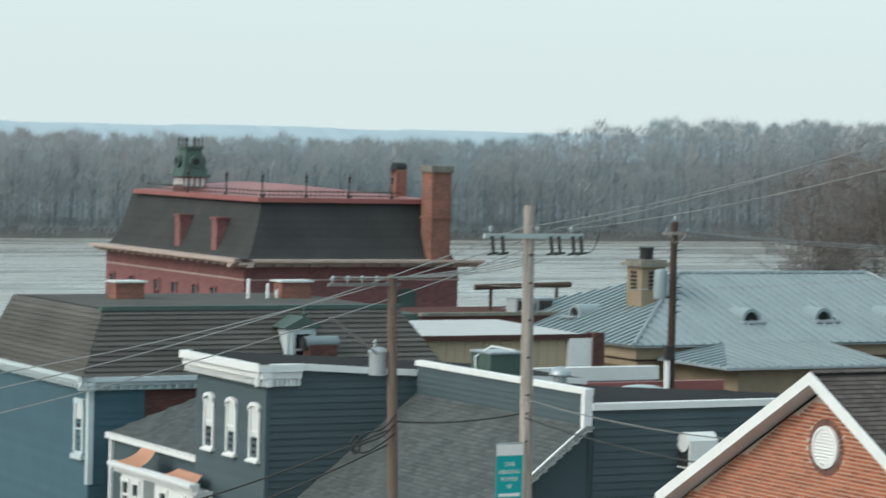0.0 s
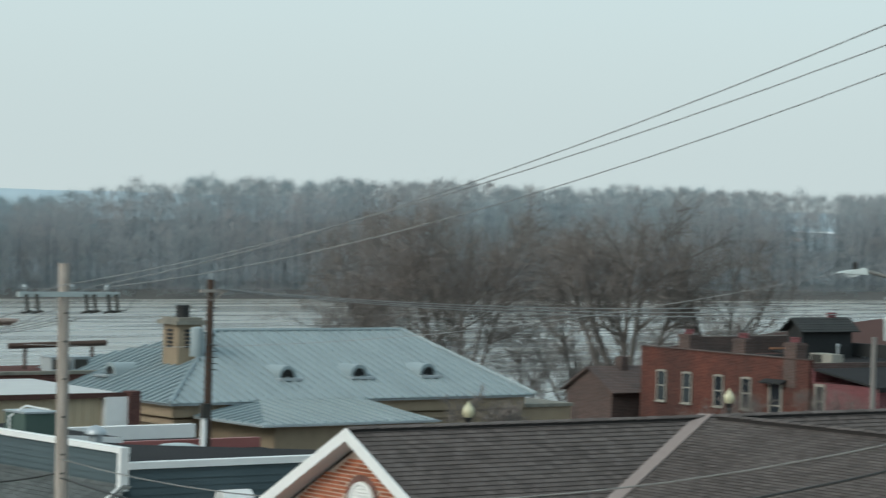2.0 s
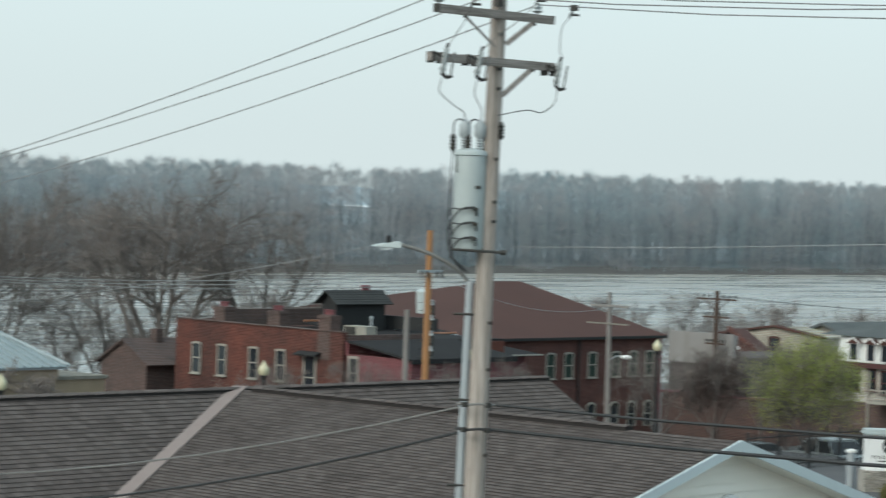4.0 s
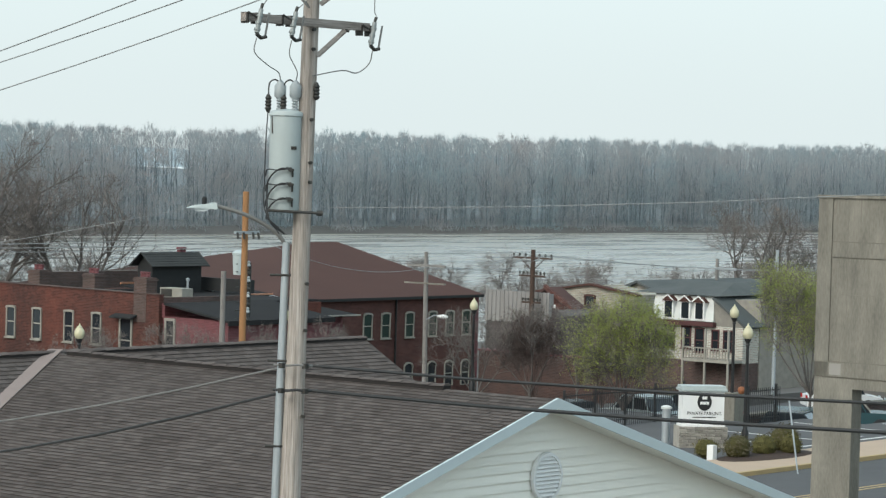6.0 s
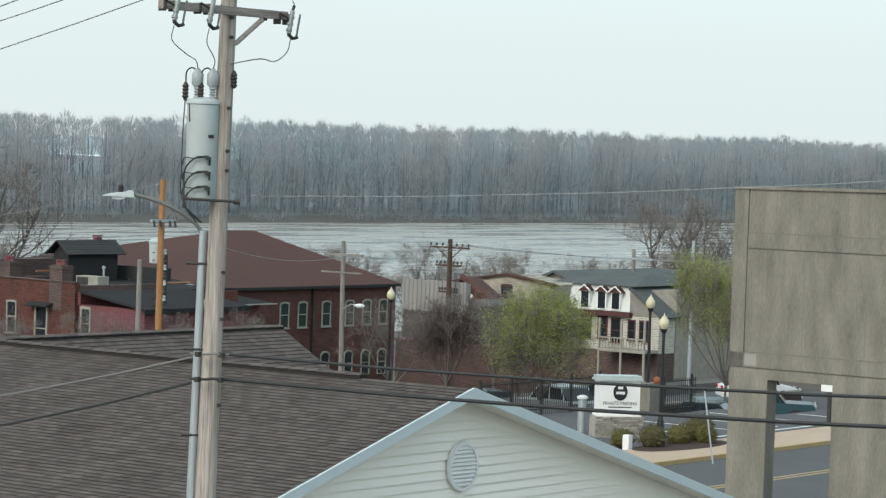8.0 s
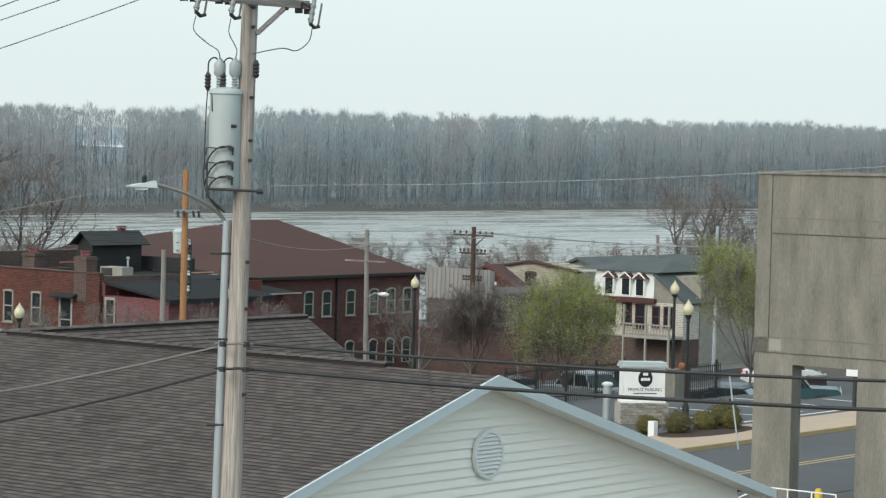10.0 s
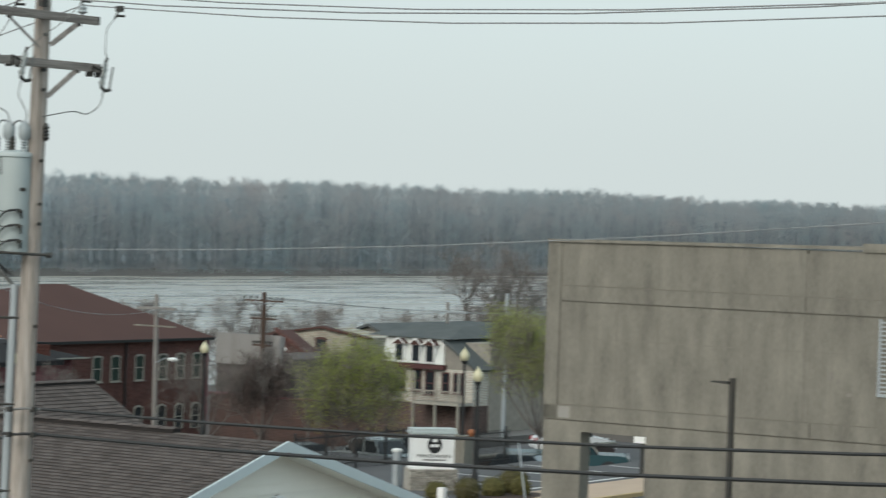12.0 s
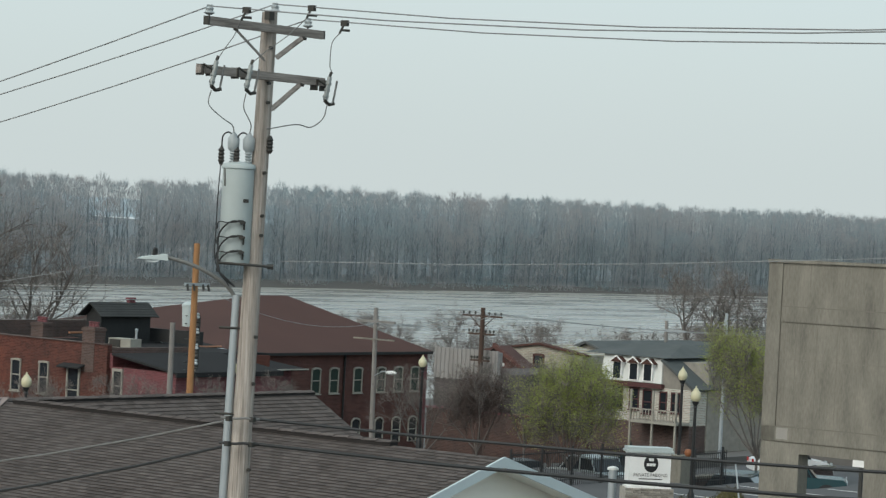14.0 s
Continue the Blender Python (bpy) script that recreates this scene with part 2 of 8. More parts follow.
IRON = material("dark_iron_fittings", (0.05, 0.055, 0.055), (0.1, 0.08, 0.06), 0.6, 0.5, amount=0.5, bump=0.05)
OPAL = material("opal_lamp_glass", (0.52, 0.49, 0.33), (0.46, 0.44, 0.3), 0.25, amount=0.3, bump=0.0, spec=0.5)
BARK = material("bare_bark", (0.165, 0.15, 0.14), (0.105, 0.095, 0.088), 0.95, scale=2, fine=25, amount=0.8, bump=0.3, spec=0.05)
TWIG = material("bare_twigs", (0.26, 0.23, 0.212), (0.19, 0.168, 0.155), 0.95, amount=0.7, bump=0.0, vary=0.2, spec=0.05)
# Distance haze is put into these colours: bluish trunks, pale bluish twigs.
HAZED_BARK = material("hazed_wood_bark", (0.165, 0.195, 0.21), (0.145, 0.17, 0.185), 0.95, scale=0.05, amount=0.8, bump=0.0, vary=0.1, spec=0.02)
HAZED_TWIG = material("hazed_wood_twigs", (0.305, 0.4, 0.43), (0.43, 0.385, 0.375), 0.95, scale=0.035, fine=0.25, amount=1.0, bump=0.0, vary=0.03, spec=0.02)


def let_through(m, share):
    """Leaves pass some light to their far side; on twigs it evens the shading."""
    n, l = m.node_tree.nodes, m.node_tree.links
    b, tr, mx = n["Principled BSDF"], n.new("ShaderNodeBsdfTranslucent"), n.new("ShaderNodeMixShader")
    l.new(b.inputs["Base Color"].links[0].from_socket, tr.inputs["Color"])
    mx.inputs[0].default_value = share
    l.new(b.outputs[0], mx.inputs[1])
    l.new(tr.outputs[0], mx.inputs[2])
    l.new(mx.outputs[0], n["Material Output"].inputs["Surface"])


# Bare twigs are opaque; the translucency softens their contrast as haze would.
let_through(HAZED_TWIG, 0.5)
LEAF = material("spring_leaves", (0.32, 0.36, 0.10), (0.235, 0.265, 0.085), 0.7, scale=1.2, amount=0.9, bump=0.0, vary=0.35, spec=0.2)
let_through(LEAF, 0.4)
HEDGE = material("hedge_leaves", (0.125, 0.115, 0.042), (0.07, 0.066, 0.026), 0.8, scale=2.5, amount=0.9, bump=0.0, vary=0.4, spec=0.15)
ASPHALT = material("old_asphalt", (0.1, 0.1, 0.102), (0.07, 0.07, 0.072), 0.9, scale=0.5, fine=20, amount=0.8, bump=0.2)
PAVING = material("warm_concrete_paving", (0.46, 0.35, 0.26), (0.37, 0.285, 0.215), 0.9, scale=0.8, fine=15, amount=0.7, bump=0.15)
YELLOW = material("yellow_road_paint", (0.44, 0.32, 0.15), (0.34, 0.26, 0.15), 0.7, scale=2, amount=0.8, bump=0.05)
ROADWHITE = material("white_road_paint", (0.7, 0.7, 0.68), (0.5, 0.5, 0.48), 0.7, scale=2, amount=0.7, bump=0.05)
EARTH = material("town_ground", (0.12, 0.115, 0.11), (0.09, 0.088, 0.08), 0.95, scale=0.05, fine=1.5, amount=0.9, bump=0.2)
BROWN_METAL = material("brown_roof_sheet", (0.088, 0.049, 0.042), (0.068, 0.039, 0.034), 0.8, scale=0.15, fine=8, amount=0.9, bump=0.05, spec=0.08)
RED_METAL = material("red_metal_roof", (0.30, 0.115, 0.105), (0.22, 0.075, 0.07), 0.5, scale=0.5, fine=8, amount=0.6, bump=0.03)
COPPER = material("copper_sheet", (0.60, 0.30, 0.18), (0.45, 0.2, 0.12), 0.45, 0.4, scale=1, amount=0.6, bump=0.03)
GREEN_COPPER = material("verdigris", (0.08, 0.12, 0.105), (0.05, 0.08, 0.07), 0.7, scale=2, amount=0.7, bump=0.1)
TAN_METAL = material("tan_sheet_wall", (0.48, 0.40, 0.28), (0.40, 0.33, 0.23), 0.6, scale=0.7, amount=0.6, bump=0.03, stretch=(1, 1, 0.2))
FLAT_ROOF = material("dark_membrane_roof", (0.036, 0.036, 0.037), (0.024, 0.024, 0.025), 0.95, scale=0.4, amount=0.8, bump=0.1, spec=0.06)
GLASS = glass_dark("dark_window_glass")
CORRUGATED = material("weathered_corrugated_sheet", (0.33, 0.33, 0.325), (0.2, 0.185, 0.175), 0.6, 0.2, scale=1.2, amount=0.9, bump=0.05, stretch=(1, 1, 0.15))
DIM_FRAME = material("dingy_window_paint", (0.33, 0.32, 0.28), (0.22, 0.21, 0.18), 0.7, amount=0.7)
BLIND = material("pale_blind", (0.62, 0.64, 0.62), (0.5, 0.52, 0.5), 0.8, amount=0.4)


def water_material():
    m = bpy.data.materials.new("river_water")
    m.use_nodes = True
    n, l = m.node_tree.nodes, m.node_tree.links
    b = n["Principled BSDF"]
    b.inputs["Base Color"].default_value = (0.29, 0.28, 0.25, 1)
    b.inputs["Roughness"].default_value = 0.18
    t, mp, a, c = n.new("ShaderNodeTexCoord"), n.new("ShaderNodeMapping"), n.new("ShaderNodeTexNoise"), n.new("ShaderNodeTexNoise")
    mp.inputs["Scale"].default_value = (0.02, 0.11, 1)
    l.new(t.outputs["Object"], mp.inputs[0])
    a.inputs["Scale"].default_value, a.inputs["Detail"].default_value = 1.0, 6
    c.inputs["Scale"].default_value, c.inputs["Detail"].default_value = 9.0, 3
    l.new(mp.outputs[0], a.inputs["Vector"])
    l.new(mp.outputs[0], c.inputs["Vector"])
    r = n.new("ShaderNodeMapRange")
    r.inputs[1].default_value, r.inputs[2].default_value, r.inputs[3].default_value, r.inputs[4].default_value = 0.42, 0.62, 0.12, 0.5
    l.new(a.outputs["Fac"], r.inputs[0])
    l.new(r.outputs[0], b.inputs["Roughness"])
    bp, bp2 = n.new("ShaderNodeBump"), n.new("ShaderNodeBump")
    bp.inputs["Strength"].default_value, bp.inputs["Distance"].default_value = 0.85, 1.4
    l.new(a.outputs["Fac"], bp.inputs["Height"])
    bp2.inputs["Strength"].default_value, bp2.inputs["Distance"].default_value = 0.5, 0.25
    l.new(c.outputs["Fac"], bp2.inputs["Height"])
    l.new(bp.outputs[0], bp2.inputs["Normal"])
    l.new(bp2.outputs[0], b.inputs["Normal"])
    return m


WATER = water_material()


# ---- ground, river, far bank ----
def ground_z(v):
    """The land lies level by the street and falls to the river."""
    if v < 62:
        return 0.0
    if v < 120:
        return -6.0 * (v - 62) / 58
    if v < 200:
        return -6.0 - 5.2 * (v - 120) / 80
    if v < 215:
        return -11.2 - 1.5 * (v - 200) / 15
    if v < 518:
        return -12.7
    if v < 526:
        return -12.7 + 3.2 * (v - 518) / 8
    return -9.5


g = Shape()
us = [-3000, -400] + sorted(list(range(-100, 301, 20)) + [86, 86.1, 92.6, 92.7, 96, 96.1, 125, 125.1]) + [500, 900, 1600, 4200]
vs = [-600, -100, -20] + sorted(list(range(0, 240, 6)) + [54.9, 55.0, 57.7, 57.75, 65.6, 65.65, 72.3, 72.35]) + [300, 400, 518, 526, 560, 640, 900, 1600, 4500]
for v in vs:
    for u in us:
        g.v.append((u, v, -1.6 if 86.05 < u < 125.05 and (54.95 if u > 96.05 else 57.72 if u > 92.65 else 65.62) < v < 72.32 else ground_z(v) + (0.25 * noise.noise((u * 0.05, v * 0.05, 0)) if v > 66 else 0)))
nu = len(us)
for j in range(len(vs) - 1):
    for i in range(nu - 1):
        g.f.append((j * nu + i, j * nu + i + 1, (j + 1) * nu + i + 1, (j + 1) * nu + i))
whole("ground", g, EARTH, (0, 0, 0), "bare sloping town ground falling to the river", "ground", kind="structure")
w = Shape().add([(-2500, 203, -11.4), (4000, 203, -11.4), (4000, 524, -11.4), (-2500, 524, -11.4)], [(0, 1, 2, 3)])
whole("water", w, WATER, (0, 203, -11.4), "wide rippled grey river under an overcast sky", "river", kind="structure")


def twig_fan(s, p, d, length, width, rnd):
    """A thin three-cornered twig."""
    d = d.normalized()
    side = d.cross(Vector((rnd.uniform(-1, 1), rnd.uniform(-1, 1), rnd.uniform(-1, 1)))).normalized() * width
    n = len(s.v)
    s.v += [tuple(p - side), tuple(p + side), tuple(p + d * length)]
    s.f.append((n, n + 1, n + 2))


def far_wood():
    """The bare woods of the far bank: trunks in one mesh, twigs in another."""
    rnd = random.Random(5)
    trunks, twigs = Shape(), Shape()
    for row in range(8):
        v0 = 528 + row * 7
        u = 150.0
        while u < 1480:
            u += rnd.uniform(3.2, 7.4)
            v = v0 + rnd.uniform(-3, 3)
            tall = 0.74 + 0.26 * min(max((u - 330) / 40, 0), 1) + 0.14 * min(max((u - 420) / 500, 0), 1)
            h = (25.6 + 1.6 * noise.noise((u * 0.02, row * 0.2, 1)) + 1.6 * noise.noise((u * 0.11, row, 3))) * tall * rnd.uniform(0.93, 1.02)
            if row < 2:
                h *= rnd.uniform(0.55, 0.97)
            lean = Vector((rnd.uniform(-0.05, 0.05), rnd.uniform(-0.05, 0.05), 1))
            base = Vector((u, v, -9.8))
            trunks.tube([base, base + lean * h * 0.55, base + lean * h * 0.9], [rnd.uniform(0.12, 0.26), 0.12, 0.03], 3, False)
            wide = rnd.uniform(3.2, 5.2)
            low = rnd.uniform(-0.02, 0.08) if row < 3 else rnd.uniform(0.12, 0.4)
            ride = 1.003 < u / v < 1.052
            if ride and row % 2:
                continue
            if ride:
                low = rnd.uniform(0.57, 0.66)
            for k in range(4):
                a = rnd.uniform(0, 6.28)
                p = base + lean * h * rnd.uniform(0.25, 0.6)
                q = p + Vector((math.cos(a) * wide * 0.6, math.sin(a) * wide * 0.6, 0.3 * h))
                trunks.tube([p, q], [0.08, 0.025], 3, False)
            mid, half = h * (1 + low) / 2, h * (1 - low) / 2
            for k in range(300 if ride else 500 if row < 3 else 440):
                a, t = rnd.uniform(0, 6.28), 1 - 2 * rnd.random() ** 1.25
                r = wide * math.sqrt(max(1 - abs(t) ** 3, 0)) * math.sqrt(rnd.uniform(0.05, 1)) * (1 - 0.3 * max(t, 0) ** 2)
                p = base + lean * (mid + half * t * 0.97) + Vector((math.cos(a) * r, math.sin(a) * r, 0))
                twig_fan(twigs, p, Vector((math.cos(a) * 0.45 + rnd.uniform(-0.4, 0.4), math.sin(a) * 0.45, rnd.uniform(0.5, 1.6))), rnd.uniform(0.9, 2.4), rnd.uniform(0.035, 0.08), rnd)
            if ride and row < 5:
                for j in range(260):
                    p = base + Vector((rnd.uniform(-4, 4), rnd.uniform(-3, 3), h * 0.4 * math.sqrt(rnd.random())))
                    twig_fan(twigs, p, Vector((rnd.uniform(-0.6, 0.6), rnd.uniform(-0.6, 0.6), 1)), rnd.uniform(0.8, 2.2), rnd.uniform(0.04, 0.09), rnd)
            if row < 3:
                for j in range(110 if row == 0 else 60):
                    p = base + Vector((rnd.uniform(-4, 4), rnd.uniform(-5, 2) if row == 0 else rnd.uniform(-2, 2), rnd.uniform(-1.2, 0.6)))
                    twig_fan(twigs, p, Vector((rnd.uniform(-0.8, 0.8), rnd.uniform(-0.8, 0.8), 1)), rnd.uniform(0.9, 5.0 if row else 2.8), rnd.uniform(0.04, 0.09), rnd)
    wood = thing("far_woods", (500, 560, -9.5), "bare winter woods along the far river bank, haze put into their colour", "woods", kind="stuff")
    part("trunks", trunks, HAZED_BARK, wood, kind="stuff")
    part("twigs", twigs, HAZED_TWIG, wood, kind="stuff")


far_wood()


def bank_hill(name, u0, u1, v, low, high, mat, label):
    """A long wooded rise behind the flood plain."""
    s = Shape()
    n = 260
    for j, (dv, k) in enumerate(((0, 0.0), (30, 0.6), (90, 1.0), (300, 1.0))):
        for i in range(n + 1):
            u = u0 + (u1 - u0) * i / n
            k2 = k * (0.7 if 1.0 < u / v < 1.056 and v < 700 else 1.0)
            z = -9.5 + k2 * (low + (high - low) * (0.5 + 0.5 * noise.noise((u * 0.0022, v * 0.01, 2))) + 3.5 * noise.noise((u * 0.012, j, 5)) + 2.2 * noise.noise((u * 0.05, j, 8)))
            s.v.append((u, v + dv, z))
    for j in range(3):
        for i in range(n):
            a = j * (n + 1) + i
            s.f.append((a, a + 1, a + n + 2, a + n + 1))
    whole(name, s, mat, (u0, v, -9.5), label, "hill", kind="structure")


# Pale blocks added in place of bright flooded ground glimpsed behind the woods.
FLOOD_PALE = material("flood_field_pale", (0.74, 0.76, 0.75), (0.6, 0.62, 0.61), 0.6, scale=0.02, fine=0.2, amount=0.6, bump=0.0)
for u0, u1, top in ((1375, 1392, -0.4), (1402, 1441, 0.2), (1447, 1470, 0.0)):
    fs = thing("farm_shed", (u0, 1400, -9.5), "added pale block standing in for a flooded field behind the far woods", "shed", "far sheds")
    part("wall", Shape().box(u0, u1, 1400, 1420, -9.8, top - 2.6), FLOOD_PALE, fs)
    part("roof", Shape().prism([(u0, 1399, top - 2.6), (u0, 1421, top - 2.6), (u0, 1410, top + 1.2)], (u1 - u0, 0, 0)), FLOOD_PALE, fs, "pale sloped top of the added block")
# The blue haze of distance is put into the hills' colour.
HAZED_HILL = material("hazed_hill_woods", (0.42, 0.50, 0.54), (0.36, 0.43, 0.47), 0.95, scale=0.004, fine=0.06, amount=0.9, bump=0.0, spec=0.0)
# Takes over the hazed bluish tone of the twigs before it.
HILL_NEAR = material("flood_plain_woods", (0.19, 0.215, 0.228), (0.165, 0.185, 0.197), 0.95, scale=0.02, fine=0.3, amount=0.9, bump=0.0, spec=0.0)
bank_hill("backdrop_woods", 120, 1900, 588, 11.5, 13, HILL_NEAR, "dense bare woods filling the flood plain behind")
bank_hill("backdrop_hills", 500, 4500, 2600, 18, 40, HAZED_HILL, "far wooded hills behind the flood plain, blue haze put into their colour")


# ---- roofs laid with tabs ----
def rot_to(x, y, z):
    m = Matrix((x, y, z)).transposed().to_4x4()
    return m


def shingle_slope(parent, ridge_a, ridge_b, down, run, mat, tab=0.2, expo=0.125, inside=None, near=None, single=300, seed=1):
    """Overlapping tabs on a roof plane: the ridge from a to b, then down the slope for run metres.
    near: a point of the plan; the tabs closest to it are separate pieces."""
    rnd = random.Random(seed)
    a, b, down = Vector(ridge_a), Vector(ridge_b), Vector(down).normalized()
    along = (b - a).normalized()
    up = along.cross(down).normalized()
    if up.z < 0:
        up = -up
    cells = []
    rows, cols = int(run / expo), int((b - a).length / tab) + 1
    for r in range(rows + 1):
        for c in range(-1, cols + 1):
            p = a + along * (tab * (c + 0.5 * (r % 2) + rnd.uniform(-0.08, 0.08))) + down * (expo * (r + 0.5))
            if inside is None or inside(p):
                cells.append(p)
    t = 0.017

    def tab_shape(s, p, wide):
        x0, x1 = -wide / 2 * 0.97, wide / 2 * 0.97
        y0, y1 = -expo * 0.5, expo * 0.56
        pts = [(x0, y0, 0.002), (x1, y0, 0.002), (x1, y1, t), (x0, y1, t), (x1, y1, t - 0.007), (x0, y1, t - 0.007)]
        s.add([p + along * x + down * y + up * z for x, y, z in pts], [(0, 1, 2, 3), (3, 2, 4, 5), (5, 4, 1, 0)])

    cells.sort(key=lambda p: (p.xy - Vector(near)).length if near else p.z)
    if near and single:
        s = Shape()
        tab_shape(s, Vector((0, 0, 0)), tab)
        me = mesh_of("shingle", s, mat, (0, 0, 0))
        pieces("shingle", me, [Matrix.Translation(p) for p in cells[:single]], parent)
        cells = cells[single:]
    s = Shape()
    for p in cells:
        tab_shape(s, p, tab * rnd.uniform(0.94, 1.0))
    part("shingle_field", s, mat, parent, kind="stuff")


# ---- the house with the brown roof ----
RU, RV, RZ, RE = 35.54, 37.15, 6.14, 44.25
A_SLOPE, B_SLOPE = 0.565, 0.29
A_FRONT, B_GABLE = 27.42, 25.85
EAVE = 3.66
house = thing("house", (36, 33, 0), "one-storey house with brown shingle roof, brick and cream vinyl gables", "house")
dva, dub = (RZ - EAVE) / A_SLOPE, (RZ - EAVE) / B_SLOPE
# wall bodies
part("wall", Shape().prism([(A_FRONT + 0.34, RV - dva + 0.4, 0), (A_FRONT + 0.34, RV + dva - 0.4, 0), (A_FRONT + 0.34, RV + dva - 0.4, EAVE), (A_FRONT + 0.34, RV, RZ - 0.25), (A_FRONT + 0.34, RV - dva + 0.4, EAVE)], (16.5, 0, 0)), MORTAR, house, "brick gable wall with pale mortar")
part("wall", Shape().prism([(RU - dub + 0.5, B_GABLE + 0.45, 0), (RU + dub - 0.5, B_GABLE + 0.45, 0), (RU + dub - 0.5, B_GABLE + 0.45, EAVE), (RU, B_GABLE + 0.45, RZ - 0.2), (RU - dub + 0.5, B_GABLE + 0.45, EAVE)], (0, 9.0, 0)), CREAM, house, "cream vinyl gable wall")
# roof decks
part("roof", Shape().slab([(A_FRONT, RV, RZ), (RE, RV, RZ), (RE, RV - dva, EAVE), (A_FRONT, RV - dva, EAVE)], 0.12), SHINGLE, house)
part("roof", Shape().slab([(A_FRONT, RV, RZ), (A_FRONT, RV + dva, EAVE), (RE, RV + dva, EAVE), (RE, RV, RZ)], 0.12), SHINGLE, house)
part("roof", Shape().prism([(RU, B_GABLE, RZ - 0.004), (RU - dub, B_GABLE, EAVE), (RU - dub, B_GABLE, EAVE - 0.13), (RU, B_GABLE, RZ - 0.135)], (0, RV - B_GABLE, 0)), SHINGLE, house)
part("roof", Shape().prism([(RU, B_GABLE, RZ - 0.004), (RU, B_GABLE, RZ - 0.135), (RU + dub, B_GABLE, EAVE - 0.13), (RU + dub, B_GABLE, EAVE)], (0, RV - B_GABLE, 0)), SHINGLE, house)


def on_a(p):
    return p.x > A_FRONT + 0.02 and p.x < RE - 0.05 and (RV - p.y) * A_SLOPE < abs(RU - p.x) * B_SLOPE + 0.06


def on_b(p):
    return p.y > B_GABLE + 0.03 and (RV - p.y) * A_SLOPE > abs(RU - p.x) * B_SLOPE - 0.06


shingle_slope(house, (A_FRONT, RV, RZ), (RE, RV, RZ), (0, -1, -A_SLOPE), 5.1, SHINGLE, inside=on_a, seed=1)
shingle_slope(house, (RU, B_GABLE, RZ), (RU, RV, RZ), (-1, 0, -B_SLOPE), 9.2, SHINGLE, inside=on_b, near=(32.0, 27.0), seed=2)
shingle_slope(house, (RU, B_GABLE, RZ), (RU, RV, RZ), (1, 0, -B_SLOPE), 3.0, SHINGLE, inside=on_b, seed=3)
# ridge caps and valley
# Near-black, so that the vent's shade along the ridge is in the colour.
VENT_SHADE = material("ridge_vent_shade", (0.03, 0.027, 0.026), (0.022, 0.02, 0.019), 0.95, amount=0.8)
rnd = random.Random(3)


def cap_row(a, b, high, s=0.3):
    """A ridge vent strip, its shade painted dark, under shingle caps, one part each."""
    a, b = Vector(a), Vector(b)
    d = (b - a).normalized()
    side = d.cross(Vector((0, 0, 1))).normalized()
    lift = lambda z: Vector((0, 0, z))
    part("ridge_vent", Shape().hexa([a - side * 0.1 + lift(-0.04), a + side * 0.1 + lift(-0.04), b + side * 0.1 + lift(-0.04), b - side * 0.1 + lift(-0.04)], [a - side * 0.1 + lift(high), a + side * 0.1 + lift(high), b + side * 0.1 + lift(high), b - side * 0.1 + lift(high)]), VENT_SHADE, house, "ridge vent strip with its shade put into the colour")
    for i in range(int((b - a).length / s)):
        p, q = a + d * s * i, a + d * s * (i + 1.04)
        z0, z1 = high + 0.004, high + 0.014 + rnd.uniform(0, 0.006)
        part("ridge_cap", Shape().hexa([p - side * 0.12 + lift(z0 - 0.02), p + side * 0.12 + lift(z0 - 0.02), q + side * 0.12 + lift(z1 - 0.02), q - side * 0.12 + lift(z1 - 0.02)], [p - side * 0.05 + lift(z0 + 0.012), p + side * 0.05 + lift(z0 + 0.012), q + side * 0.05 + lift(z1 + 0.012), q - side * 0.05 + lift(z1 + 0.012)]), SHINGLE, house)


cap_row((A_FRONT, RV, RZ), (RE, RV, RZ), 0.02)
cap_row((RU, RV - 0.4, RZ), (RU, B_GABLE + 2.2, RZ), 0.06)
vd = Vector((-1 / B_SLOPE, -1 / A_SLOPE, -1)).normalized()
vs_ = Vector((1, -1.0, 0)).normalized() * 0.13
v0, v1 = Vector((RU, RV, RZ + 0.045)), Vector((RU, RV, RZ + 0.045)) + vd * 10.0
part("valley_flashing", Shape().hexa([v0 - vs_, v0 + vs_, v1 + vs_, v1 - vs_], [p + Vector((0, 0, 0.02)) for p in (v0 - vs_, v0 + vs_, v1 + vs_, v1 - vs_)]), material("weathered_valley", (0.27, 0.22, 0.20), (0.2, 0.16, 0.15), 0.8), house, "pale weathered valley strip")
# rake boards and soffits of the brick gable
for sgn in (-1, 1):
    top, low = Vector((A_FRONT, RV, RZ + 0.02)), Vector((A_FRONT, RV + sgn * (dva + 0.1), EAVE - 0.04))
    drop = Vector((0, 0, -0.21))
    part("rake_board", Shape().prism([top, low, low + drop, top + drop], (-0.04, 0, 0)), WHITE, house, "white painted rake board")
    part("soffit", Shape().prism([top + drop, low + drop, low + drop + Vector((0, 0, 0.03)), top + drop + Vector((0, 0, 0.03))], (0.36, 0, 0)), WHITE, house, "white soffit")
for sgn in (-1, 1):
    top, low = Vector((RU, B_GABLE, RZ + 0.02)), Vector((RU + sgn * (dub + 0.1), B_GABLE, EAVE - 0.03))
    drop = Vector((0, 0, -0.165))
    part("rake_board", Shape().prism([top, low, low + drop, top + drop], (0, -0.04, 0)), PALE_BLUE_TRIM, house, "pale blue-grey rake board")
    part("soffit", Shape().prism([top + drop, low + drop, low + drop + Vector((0, 0, 0.03)), top + drop + Vector((0, 0, 0.03))], (0, 0.45, 0)), CREAM, house, "cream soffit")


